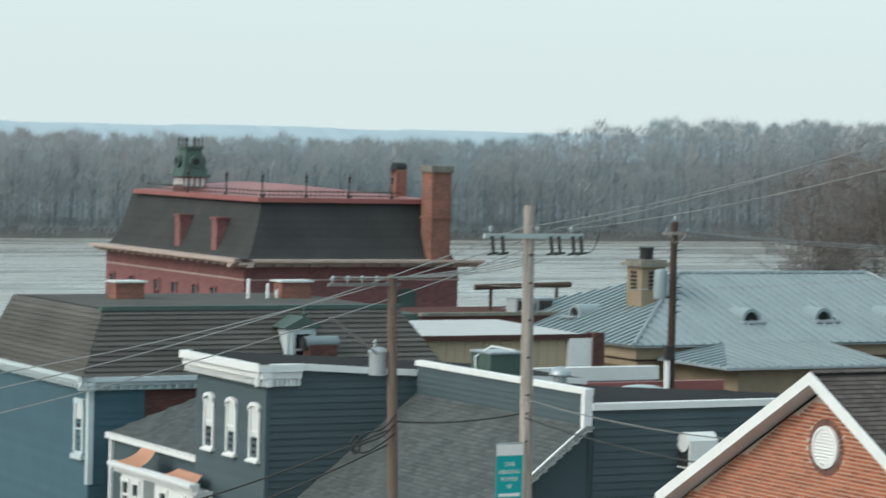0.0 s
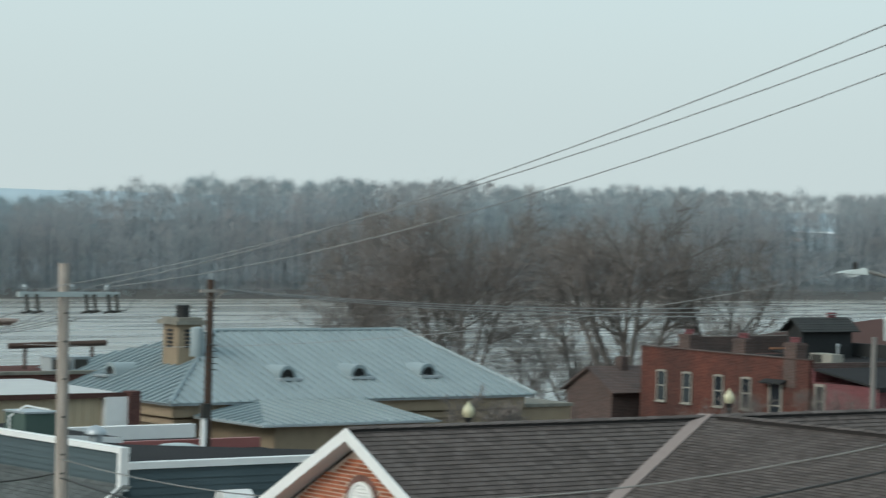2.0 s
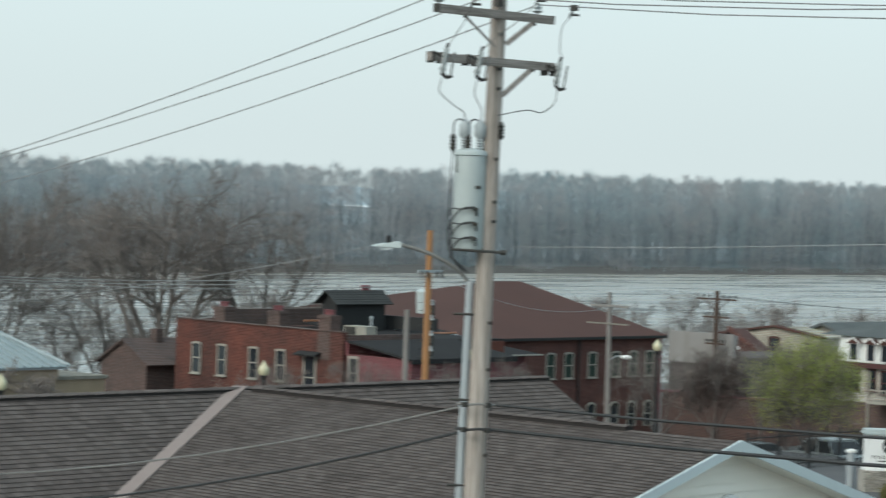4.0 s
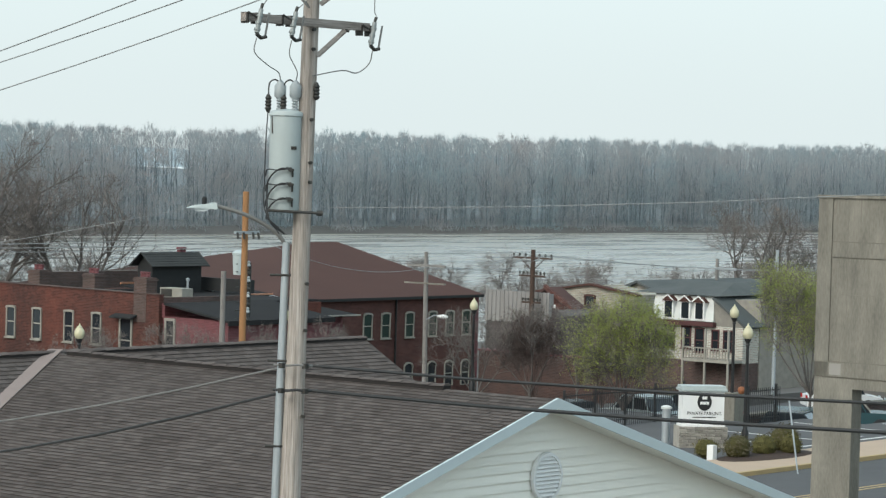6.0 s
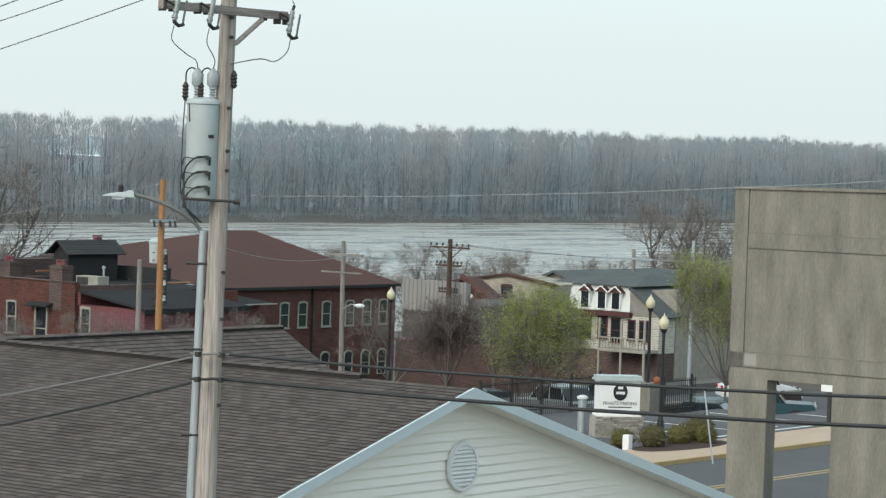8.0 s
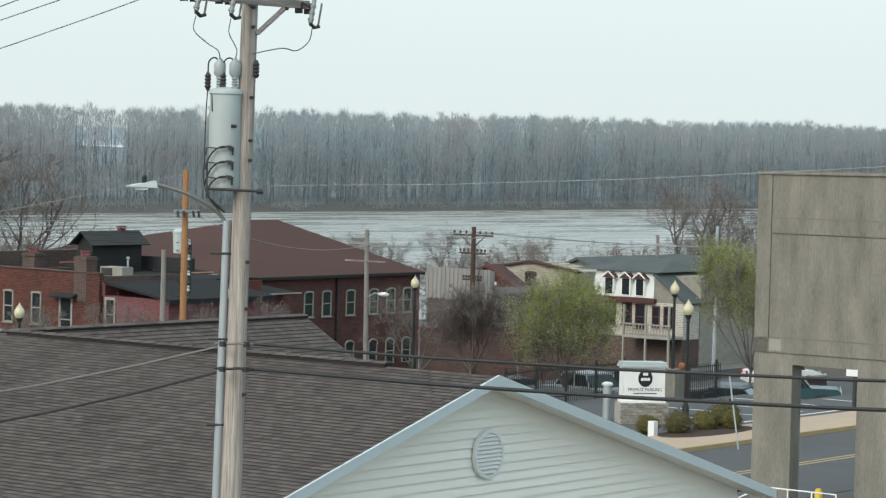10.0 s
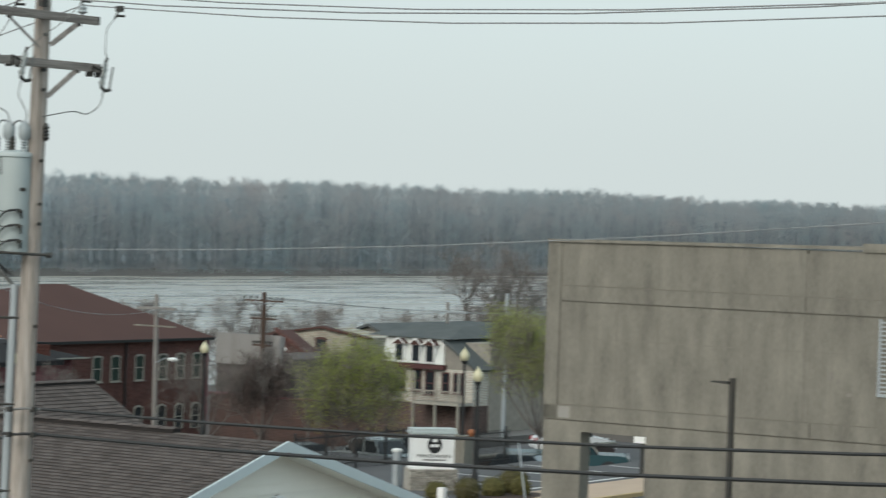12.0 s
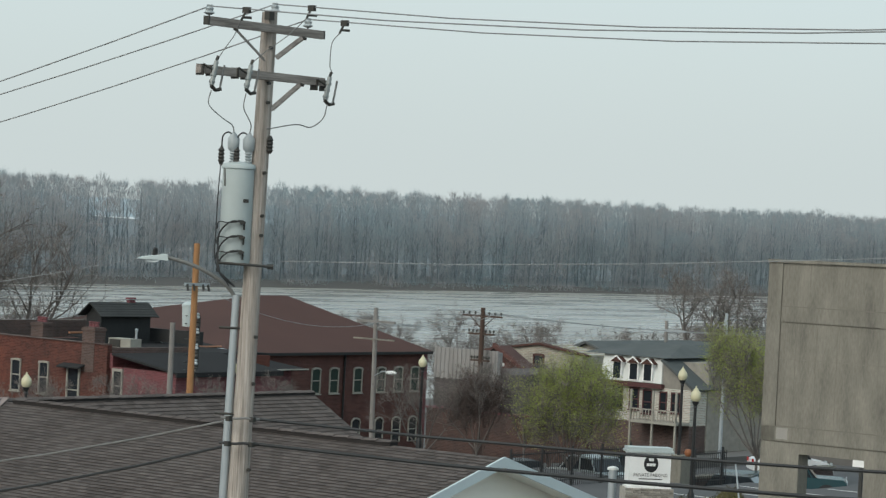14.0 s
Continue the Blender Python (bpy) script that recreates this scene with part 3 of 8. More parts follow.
def round_vent(parent, centre, axis, r, frame_mat, slat_mat, bricks=None):
    """A round louvred gable vent; axis 'u' or 'v' is the way it faces, towards the lower side."""
    c = Vector(centre)
    out = Vector((-1, 0, 0)) if axis == "u" else Vector((0, -1, 0))
    side = Vector((0, 1, 0)) if axis == "u" else Vector((1, 0, 0))
    up = Vector((0, 0, 1))
    ring = Shape()
    n = 28
    for k in range(n):
        a = 2 * math.pi * k / n
        d = side * math.cos(a) + up * math.sin(a)
        ring.v += [tuple(c + d * (r - 0.055) + out * 0.02), tuple(c + d * (r - 0.05) + out * 0.06), tuple(c + d * r + out * 0.055), tuple(c + d * (r + 0.01))]
    for k in range(n):
        for j in range(3):
            a, b = k * 4 + j, ((k + 1) % n) * 4 + j
            ring.f.append((a, b, b + 1, a + 1))
    vent = part("vent", ring, frame_mat, parent, "round louvred gable vent", True)
    back = Shape().add([c + out * 0.012 + (side * math.cos(2 * math.pi * k / n) + up * math.sin(2 * math.pi * k / n)) * (r - 0.02) for k in range(n)], [tuple(range(n))])
    part("backing", back, slat_mat, vent)
    m = 10
    for i in range(m):
        z = -r + 0.07 + (2 * r - 0.14) * (i + 0.5) / m
        half = math.sqrt(max((r - 0.05) ** 2 - z * z, 0.0001))
        p = c + up * z
        part("slat", Shape().prism([p - side * half + out * 0.015 + up * 0.03, p - side * half + out * 0.05 - up * 0.02, p - side * half + out * 0.055 - up * 0.012, p - side * half + out * 0.02 + up * 0.036], side * half * 2), slat_mat, vent)
    if bricks:
        s = Shape()
        for k in range(30):
            a0, a1 = 2 * math.pi * (k + 0.08) / 30, 2 * math.pi * (k + 0.92) / 30
            q = [c + (side * math.cos(a) + up * math.sin(a)) * rr for rr, a in ((r + 0.012, a0), (r + 0.125, a0), (r + 0.125, a1), (r + 0.012, a1))]
            s.hexa(q, [p + out * 0.018 for p in q])
        part("brick_surround", s, bricks, parent, "ring of dark bricks round the vent")


round_vent(house, (A_FRONT + 0.34, RV - 0.02, 4.91), "u", 0.35, WHITE, WHITE, material("dark_brick", (0.17, 0.095, 0.08), (0.11, 0.06, 0.05), 0.9, vary=0.2))
round_vent(house, (RU + 0.31, B_GABLE + 0.40, 4.86), "v", 0.39, WHITE, WHITE)
# vinyl boards of the right gable
wallv = B_GABLE + 0.45
z = EAVE - 0.3
while z < RZ - 0.28:
    h = 0.15
    x0, x1 = ((RZ - 0.1 - zz) / B_SLOPE for zz in (z, z + h))
    x0, x1 = min(x0, dub - 0.5), min(x1, dub - 0.5)
    s = Shape().hexa([(RU - x0, wallv, z), (RU + x0, wallv, z), (RU + x1, wallv, z + h), (RU - x1, wallv, z + h)],
                     [(RU - x0, wallv - 0.045, z - 0.024), (RU + x0, wallv - 0.045, z - 0.024), (RU + x1, wallv - 0.006, z + h), (RU - x1, wallv - 0.006, z + h)])
    part("siding_board", s, CREAM, house)
    z += h


# ---- wood utility poles ----
def pole_shaft(parent, base, top, r0, r1, mat, label):
    b, t = Vector(base), Vector(top)
    pts = [b.lerp(t, k / 6) for k in range(7)]
    return part("shaft", Shape().tube(pts, [r0 + (r1 - r0) * k / 6 for k in range(7)], 14), mat, parent, label, True)


def insulator(parent, p, h=0.16, r=0.05, mat=None):
    x, y, z = p
    part("insulator", Shape().lathe(x, y, [(0.015, z), (0.02, z + 0.05), (r, z + 0.06), (r * 0.6, z + 0.08), (r, z + 0.1), (r * 0.7, z + h - 0.02), (0.01, z + h)], 10), mat or PORCELAIN, parent, "", True)


PU, PV = 27.05, 23.76
main_pole = thing("utility_pole", (PU, PV, 0.5), "tall weathered wooden utility pole with crossarms and transformer", "utility pole")
pole_shaft(main_pole, (PU - 0.12, PV + 0.12, 0.5), (PU + 0.02, PV - 0.02, 12.36), 0.165, 0.1, WOOD_POLE, "grey weathered split wood")
steel = thing("street_lamp", (26.80, 24.04, 0.5), "grey steel street light pole with curved arm", "street lamp")
part("shaft", Shape().tube([(26.83, 24.03, 0.5), (26.91, 23.93, 8.72)], [0.07, 0.05], 12), GALVANISED, steel, "", True)

# ---- concrete garage wall by the street ----
CU, CV, CZ = 64.4, 38.5, 9.22
garage = thing("parking_garage", (CU, CV, 0), "weathered board-marked concrete parking garage wall", "parking garage")


# ---- helpers for facades ----
def face(axis, plane):
    """Returns a function that lays (along, out, up) on a wall facing lower u or lower v."""
    if axis == "u":
        return lambda a, o, z: (plane - o, a, z)
    return lambda a, o, z: (a, plane - o, z)


def bar(s, f, a0, a1, o0, o1, z0, z1):
    return s.hexa([f(a0, o0, z0), f(a1, o0, z0), f(a1, o0, z1), f(a0, o0, z1)], [f(a0, o1, z0), f(a1, o1, z0), f(a1, o1, z1), f(a0, o1, z1)])


def window(parent, axis, plane, c, z0, w, h, frame_mat=None, arch=0.0, depth=0.07, fw=0.09, rails=1, sill=True, name="window", shutters=None, pane_mat=None, blind=0.0):
    """A sash window with frame, panes and sill; arch: rise of a curved head."""
    frame_mat = frame_mat or WHITE
    f = face(axis, plane)
    s = Shape()
    bar(s, f, c - w / 2 - fw, c - w / 2, 0, depth, z0, z0 + h)
    bar(s, f, c + w / 2, c + w / 2 + fw, 0, depth, z0, z0 + h)
    bar(s, f, c - w / 2, c + w / 2, 0, depth * 0.9, z0 - fw * 0.3, z0 + fw * 0.4)
    if arch:
        n = 7
        for k in range(n):
            x = [c - (w / 2 + fw) * math.cos(math.pi * j / n) for j in (k, k + 1)]
            zz = [z0 + h + arch * math.sin(math.pi * j / n) for j in (k, k + 1)]
            s.hexa([f(x[0], 0, zz[0] - fw), f(x[1], 0, zz[1] - fw), f(x[1], 0, zz[1] + fw * 0.4), f(x[0], 0, zz[0] + fw * 0.4)],
                   [f(x[0], depth * 1.5, zz[0] - fw), f(x[1], depth * 1.5, zz[1] - fw), f(x[1], depth * 1.5, zz[1] + fw * 0.4), f(x[0], depth * 1.5, zz[0] + fw * 0.4)])
    else:
        bar(s, f, c - w / 2 - fw, c + w / 2 + fw, 0, depth * 1.2, z0 + h, z0 + h + fw * 1.3)
    win = part(name, s, frame_mat, parent)
    top = z0 + h + (arch * 0.8 if arch else 0)
    step = (top - z0) / (rails + 1)
    for k in range(rails + 1):
        p = Shape()
        bar(p, f, c - w / 2, c + w / 2, 0.004, 0.012 + 0.01 * (k % 2), z0 + step * k, z0 + step * (k + 1))
        part("pane", p, pane_mat or GLASS, win)
        if k:
            r = Shape()
            bar(r, f, c - w / 2, c + w / 2, 0.01, depth * 0.7, z0 + step * k - 0.03, z0 + step * k + 0.03)
            part("sash_rail", r, frame_mat, win)
    if blind:
        b = Shape()
        bar(b, f, c - w / 2 + 0.01, c + w / 2 - 0.01, 0.024, 0.03, top - (top - z0) * blind, top)
        part("blind", b, BLIND, win, "pale roller blind")
    if sill:
        r = Shape()
        bar(r, f, c - w / 2 - fw * 1.4, c + w / 2 + fw * 1.4, 0, depth * 2, z0 - fw * 1.3, z0 - fw * 0.3)
        part("sill", r, frame_mat, win)
    if shutters:
        for sg in (-1, 1):
            r = Shape()
            a = c + sg * (w / 2 + fw + 0.16)
            bar(r, f, a - 0.14, a + 0.14, 0, 0.04, z0, z0 + h)
            part("shutter", r, shutters, win)
    return win


def clad(parent, axis, plane, a0, a1, z0, top0, top1, expo, mat, name="siding_board", lip=0.03):
    """Lapped boards, one part each; the wall's top runs from top0 at a0 to top1 at a1."""
    f = face(axis, plane)
    z = z0
    while z < max(top0, top1) - 0.01:
        zz = min(z + expo, max(top0, top1))

        def limit(zq):
            b0, b1 = a0, a1
            if abs(top1 - top0) > 1e-6:
                k = a0 + (a1 - a0) * (zq - top0) / (top1 - top0)
                if zq > min(top0, top1):
                    b0, b1 = (a0, min(max(k, a0), a1)) if top0 > top1 else (max(min(k, a1), a0), a1)
            return b0, b1

        (l0, l1), (h0, h1) = limit(z), limit(zz)
        s = Shape().hexa([f(l0, 0, z), f(l1, 0, z), f(h1, 0, zz), f(h0, 0, zz)], [f(l0, lip, z), f(l1, lip, z), f(h1, lip * 0.25, zz), f(h0, lip * 0.25, zz)])
        part(name, s, mat, parent)
        z += expo


def cornice(parent, axis, plane, a0, a1, z, h, out, mat, label="", brackets=0, name="cornice"):
    """A stepped cornice; brackets: spacing of dentils below it."""
    f = face(axis, plane)
    s = Shape()
    bar(s, f, a0, a1, 0, out, z + h * 0.66, z + h)
    bar(s, f, a0, a1, 0, out * 0.72, z + h * 0.36, z + h * 0.64)
    bar(s, f, a0, a1, 0, out * 0.35, z, z + h * 0.34)
    c = part(name, s, mat, parent, label)
    if brackets:
        n = max(int((a1 - a0) / brackets), 1)
        for k in range(n):
            a = a0 + (k + 0.5) * (a1 - a0) / n
            b = Shape()
            bar(b, f, a - brackets * 0.22, a + brackets * 0.22, out * 0.3, out * 0.6, z + h * 0.05, z + h * 0.36)
            part("dentil", b, mat, c)
    return c


# ---- teal house with three arched windows ----
TU, TV = 32.1, 67.8
teal = thing("town_house", (34, 70, -3), "slate-teal sided town house with white cornice and three arched windows", "house")
part("wall", Shape().prism([(TU, TV, -3), (42, TV, -3), (42, TV, 3.05), (TU, TV, 3.62)], (0, 4.6, 0)), TEAL, teal)
clad(teal, "u", TU, TV, TV + 4.6, -0.4, 2.95, 2.95, 0.17, TEAL, lip=0.02)
clad(teal, "v", TV, TU, 41.9, -0.6, 3.58, 3.05, 0.19, TEAL, lip=0.03)
part("roof", Shape().slab([(TU - 0.2, TV - 0.05, 3.72), (42.1, TV - 0.05, 3.12), (42.1, TV + 4.7, 3.12), (TU - 0.2, TV + 4.7, 3.72)], 0.08), FLAT_ROOF, teal, "dark flat roof falling to the back")
fasc = Shape().prism([(TU + 1.0, TV - 0.06, 3.70), (42.1, TV - 0.06, 3.12), (42.1, TV - 0.06, 2.96), (TU + 1.0, TV - 0.06, 3.52)], (0, -0.07, 0))
part("fascia", fasc, WHITE, teal, "white roof edge board")
cornice(teal, "u", TU, TV - 0.3, TV + 5.0, 3.1, 0.6, 0.4, WHITE, "white bracketed cornice", 0.13)
cornice(teal, "v", TV, TU - 0.36, TU + 0.95, 3.1, 0.6, 0.26, WHITE, "white cornice return", 0.13)
for c in (68.45, 69.95, 71.45):
    window(teal, "u", TU, c, 1.08, 0.5, 1.36, WHITE, arch=0.15, depth=0.07, fw=0.075, blind=0.6)
part("corner_board", Shape().box(TU - 0.035, TU + 0.1, TV - 0.035, TV + 0.1, -0.6, 2.92), TEAL, teal)
# the lower wing beside it and the bays with copper roofs
part("wing_roof", Shape().slab([(32.3, 79.4, 0.67), (32.3, 72.45, 0.67), (34.8, 72.45, 1.87), (34.8, 78.0, 1.87)], 0.1), SHINGLE_GREY, teal, "small grey shingled hip roof")
shingle_slope(teal, (34.8, 72.45, 1.87), (34.8, 79.4, 1.87), (-2.5, 0, -1.2), 2.75, SHINGLE_GREY, tab=0.3, expo=0.15, seed=6, inside=lambda p: p.y > 72.5 and p.y < 78.0 + (34.8 - p.x) * 0.56)
part("wing_fascia", Shape().box(32.22, 32.32, 72.42, 79.5, 0.5, 0.68), WHITE, teal, "white fascia")
part("wing_wall", Shape().box(32.4, 36, 72.45, 79.3, -3, 0.6), TEAL, teal)
part("wing_corner", Shape().box(32.3, 32.42, 79.2, 79.35, -3, 0.5), WHITE, teal)
for c, w, top in ((75.2, 1.7, 0.62), (72.2, 2.8, 0.3)):
    n = 13
    for k in range(n - 1):
        s = Shape()
        for o, dz in ((0.0, 0.0), (0.14, -0.2), (0.36, -0.36), (0.66, -0.48)):
            for j in (k, k + 1):
                s.v.append((31.85 - o, c + (j / (n - 1) - 0.5) * w * (0.6 + 0.66 * o), top + dz * (0.9 if w < 2 else 0.55)))
        for j in range(3):
            s.f.append((2 * j, 2 * j + 1, 2 * j + 3, 2 * j + 2))
        part("copper_sheet", s, COPPER, teal)
    part("bay", Shape().box(31.35, 31.95, c - w * 0.48, c + w * 0.48, -3, -0.1), WHITE, teal, "white boarded bay")
    window(teal, "u", 31.35, c + w * 0.22, -1.1, 0.42, 0.75, WHITE, sill=False)
    window(teal, "u", 31.35, c - w * 0.22, -1.1, 0.42, 0.75, WHITE, sill=False)
cornice(teal, "u", 31.35, 70.4, 76.4, -0.12, 0.3, 0.3, WHITE, "white bay cornice")

# ---- grey-roofed house beside it ----
GU, GV = 36.62, 58.86
grey = thing("row_house", (38, 62, -3), "dark teal row house with grey shingle roof and white trim", "house")
part("wall", Shape().box(GU + 0.1, 50, GV + 0.02, TV - 0.1, -3, 2.4).box(GU + 0.1, 50, GV + 0.02, GV + 0.1, 2.4, 3.2), TEAL, grey)
part("wall", Shape().prism([(31.0, GV + 0.06, -3), (GU + 0.1, GV + 0.06, -3), (GU + 0.1, GV + 0.06, 2.75), (31.0, GV + 0.06, -1.55)], (0, TV - GV - 0.2, 0)), TEAL, grey)
GS = 0.77
part("roof", Shape().slab([(30.9, GV, 2.83 - GS * (GU - 30.9)), (30.9, TV - 0.04, 2.83 - GS * (GU - 30.9)), (GU, TV - 0.04, 2.83), (GU, GV, 2.83)], 0.1), SHINGLE_GREY, grey)
shingle_slope(grey, (GU, GV, 2.83), (GU, TV - 0.05, 2.83), (-1, 0, -GS), 5.2, SHINGLE_GREY, tab=0.3, expo=0.14, seed=4, inside=lambda p: p.y < TV - 0.1, near=(34, 60), single=200)
clad(grey, "u", GU, GV, TV - 0.1, 2.72, 3.62, 3.62, 0.15, TEAL)
part("parapet_trim", Shape().box(GU - 0.09, GU + 0.16, GV - 0.06, TV - 0.1, 3.6, 3.74), WHITE, grey, "white parapet cap")
part("corner_trim", Shape().box(GU - 0.1, GU + 0.14, GV - 0.06, GV + 0.1, 2.66, 3.6), WHITE, grey, "white corner board")
part("rake_board", Shape().prism([(GU - 0.02, GV - 0.05, 2.86), (30.9, GV - 0.05, 2.86 - GS * 5.72), (30.9, GV - 0.05, 2.66 - GS * 5.72), (GU - 0.02, GV - 0.05, 2.62)], (0, 0.07, 0)), WHITE, grey, "white rake board")
clad(grey, "v", GV, GU + 0.2, 50, -0.5, 3.22, 3.22, 0.19, TEAL)
part("coping", Shape().box(GU + 0.14, 50.1, GV - 0.1, GV + 0.14, 3.2, 3.37), WHITE, grey, "white wall coping")
part("roof", Shape().hexa([(GU + 0.15, GV + 0.1, 2.4), (50, GV + 0.1, 2.4), (50, TV - 0.12, 2.4), (GU + 0.15, TV - 0.12, 2.4)], [(GU + 0.15, GV + 0.1, 3.22), (50, GV + 0.1, 2.5), (50, TV - 0.12, 2.5), (GU + 0.15, TV - 0.12, 3.22)]), FLAT_ROOF, grey, "dark flat roof")
hood = thing("roof_vent", (39.6, 58.6, 1.9), "white hooded vent box with dark side on the wall", "vent")
part("box", Shape().box(39.35, 40.2, 58.3, 58.86, 1.7, 2.42), WHITE, hood)
part("hood", Shape().tube([(39.33, 58.6, 2.36), (40.22, 58.6, 2.36)], 0.25, 14), WHITE, hood, "", True)
part("opening", Shape().box(39.335, 39.35, 58.36, 58.82, 1.75, 2.38), BLACK_MATT, hood)
unit = thing("rooftop_unit", (38.4, 67.0, 3.26), "dark green rooftop cooling unit with pipes", "air conditioner")
part("casing", Shape().box(37.9, 38.9, 65.9, 67.0, 3.05, 4.02), GREEN_COPPER, unit)
part("lid", Shape().box(37.86, 38.94, 65.86, 67.04, 4.02, 4.07), GALVANISED, unit)
part("pipe", Shape().tube([(37.85, 66.6, 3.3), (37.8, 66.6, 3.9), (38.2, 66.4, 4.2), (38.7, 66.0, 4.1)], 0.03, 6), WHITE, unit, "", True)
pot = whole("vent_pot", Shape().lathe(39.2, 64.4, [(0.18, 2.98), (0.18, 3.55), (0.3, 3.56), (0.3, 3.62), (0.22, 3.72), (0.05, 3.8)], 12), GALVANISED, (39.2, 64.4, 3.26), "grey metal turbine vent on the flat roof", "vent", smooth=True)

MANSION_BRICK = material("faded_maroon_brick", (0.21, 0.088, 0.085), (0.15, 0.064, 0.062), 0.85, scale=1.0, fine=18, amount=0.9, bump=0.3, courses=0.075)
STACK_BRICK = material("orange_brown_brick", (0.25, 0.105, 0.075), (0.13, 0.065, 0.052), 0.9, scale=1.2, fine=14, amount=1.0, bump=0.4, courses=0.075)
PALE_DARK = material("dull_zinc", (0.22, 0.27, 0.28), (0.17, 0.21, 0.22), 0.5, 0.2, amount=0.6)
# ---- building with the taupe mansard behind ----
MU0, MU1, MV = 31.9, 44.3, 80.0
mans = thing("mansard_building", (38, 84, -4), "building with taupe shingled mansard, dormer and teal walls", "building")
part("wall", Shape().box(MU0, MU1, MV, MV + 9, -4, 2.0), BRICK_FIELD, mans, "old brick side wall")
clad(mans, "v", MV, MU0, 33.7, -3.0, 1.95, 1.95, 0.2, TEAL_BLUE)
clad(mans, "u", MU0, MV, MV + 9, -3.0, 1.95, 1.95, 0.2, TEAL_BLUE)
part("corner_board", Shape().box(MU0 - 0.06, MU0 + 0.12, MV - 0.06, MV + 0.14, -1, 1.9), PALE_BLUE_TRIM, mans)
window(mans, "u", MU0, 80.75, -0.1, 0.5, 1.5, PALE_BLUE_TRIM, fw=0.14, blind=0.3)
cornice(mans, "v", MV, MU0 - 0.4, MU1, 1.9, 0.42, 0.4, PALE_BLUE_TRIM, "pale teal dentil cornice", 0.3)
cornice(mans, "u", MU0, MV - 0.4, MV + 9, 1.9, 0.42, 0.4, PALE_BLUE_TRIM, "pale teal dentil cornice", 0.3)
rows = 13
for k in range(rows):
    a, b = k / rows, (k + 1) / rows
    za, zb = 2.32 + 1.98 * a, 2.32 + 1.98 * b
    va, vb = MV - 0.2 + 1.2 * a, MV - 0.2 + 1.2 * b
    ua, ub = MU0 - 0.3 + 1.1 * a, MU0 - 0.3 + 1.1 * b
    ra, rb = MU1 - 1.3 * a, MU1 - 1.3 * b
    part("shingle_course", Shape().hexa([(ua, va, za), (ra, va, za), (rb, vb + 0.2, zb), (ub, vb + 0.2, zb)], [(ua, va - 0.06, za), (ra, va - 0.06, za), (rb, vb - 0.0, zb), (ub, vb - 0.0, zb)]), SHINGLE_TAUPE, mans)
    part("shingle_course", Shape().hexa([(ua, va, za), (ua, MV + 9, za), (ub + 0.2, MV + 9, zb), (ub + 0.2, vb, zb)], [(ua - 0.05, va - 0.05, za), (ua - 0.05, MV + 9, za), (ub, MV + 9, zb), (ub, vb, zb)]), SHINGLE_TAUPE, mans)
part("roof", Shape().hexa([(MU0 - 0.2, MV - 0.1, 2.3), (MU1 - 0.1, MV - 0.1, 2.3), (MU1 - 0.1, MV + 9, 2.3), (MU0 - 0.2, MV + 9, 2.3)], [(MU0 + 0.85, MV + 1.05, 4.3), (MU1 - 1.35, MV + 1.05, 4.3), (MU1 - 1.35, MV + 9, 4.3), (MU0 + 0.85, MV + 9, 4.3)]), SHINGLE_TAUPE, mans)
part("curb", Shape().box(MU0 + 0.7, MU1 - 1.2, MV + 0.9, MV + 1.15, 4.26, 4.4), GREEN_COPPER, mans, "dark green roof curb")
# dormer and its chimney
dm = part("dormer", Shape().box(38.5, 39.5, MV - 0.12, MV + 1.2, 2.4, 3.75), PALE_BLUE_TRIM, mans, "pale teal dormer")
part("dormer_roof", Shape().prism([(38.3, MV - 0.3, 3.75), (39.7, MV - 0.3, 3.75), (39.0, MV - 0.3, 4.12)], (0, 1.5, 0)), GREEN_COPPER, dm)
window(mans, "v", MV - 0.12, 39.0, 2.55, 0.5, 1.0, PALE_BLUE_TRIM, fw=0.12, sill=False)
part("finial", Shape().lathe(39.0, MV - 0.25, [(0.05, 4.1), (0.09, 4.2), (0.03, 4.28), (0.05, 4.34), (0.01, 4.42)], 8), GREEN_COPPER, dm)
ch = part("chimney", Shape().box(38.95, 39.9, MV - 0.85, MV - 0.35, 1.6, 3.25), BRICK_FIELD, mans, "low orange-brown brick chimney")
part("chimney_cap", Shape().tube([(38.85, MV - 0.6, 3.3), (40.0, MV - 0.6, 3.3)], 0.22, 14), PALE_DARK, ch, "half-round metal cap", True)
part("cap_mouth", Shape().tube([(38.78, MV - 0.6, 3.3), (38.83, MV - 0.6, 3.3)], 0.2, 12), BLACK_MATT, ch)
for u, r, top in ((39.94, 0.06, 4.96), (40.66, 0.055, 4.8), (41.0, 0.05, 4.6)):
    p = Shape().lathe(u, 86, [(r, 4.3), (r, 4.45), (r * 1.4, 4.46), (r * 1.4, 4.5), (r, 4.51), (r, top)], 10)
    whole("vent_pipe", p, WHITE, (u, 86, 4.3), "white plastic vent pipe on the flat roof", "pipe", "vent pipes", smooth=True)
for u0, u1 in ((35.15, 36.15), (41.2, 42.3)):
    box = thing("brick_vent_stack", (u0, 86, 4.3), "low brick stack with a white slab on the flat roof", "chimney", "vent stacks")
    part("stack", Shape().box(u0, u1, 86, 86.7, 4.3, 4.84), STACK_BRICK, box)
    part("slab", Shape().box(u0 - 0.08, u1 + 0.08, 85.92, 86.78, 4.84, 4.9), BLIND, box)

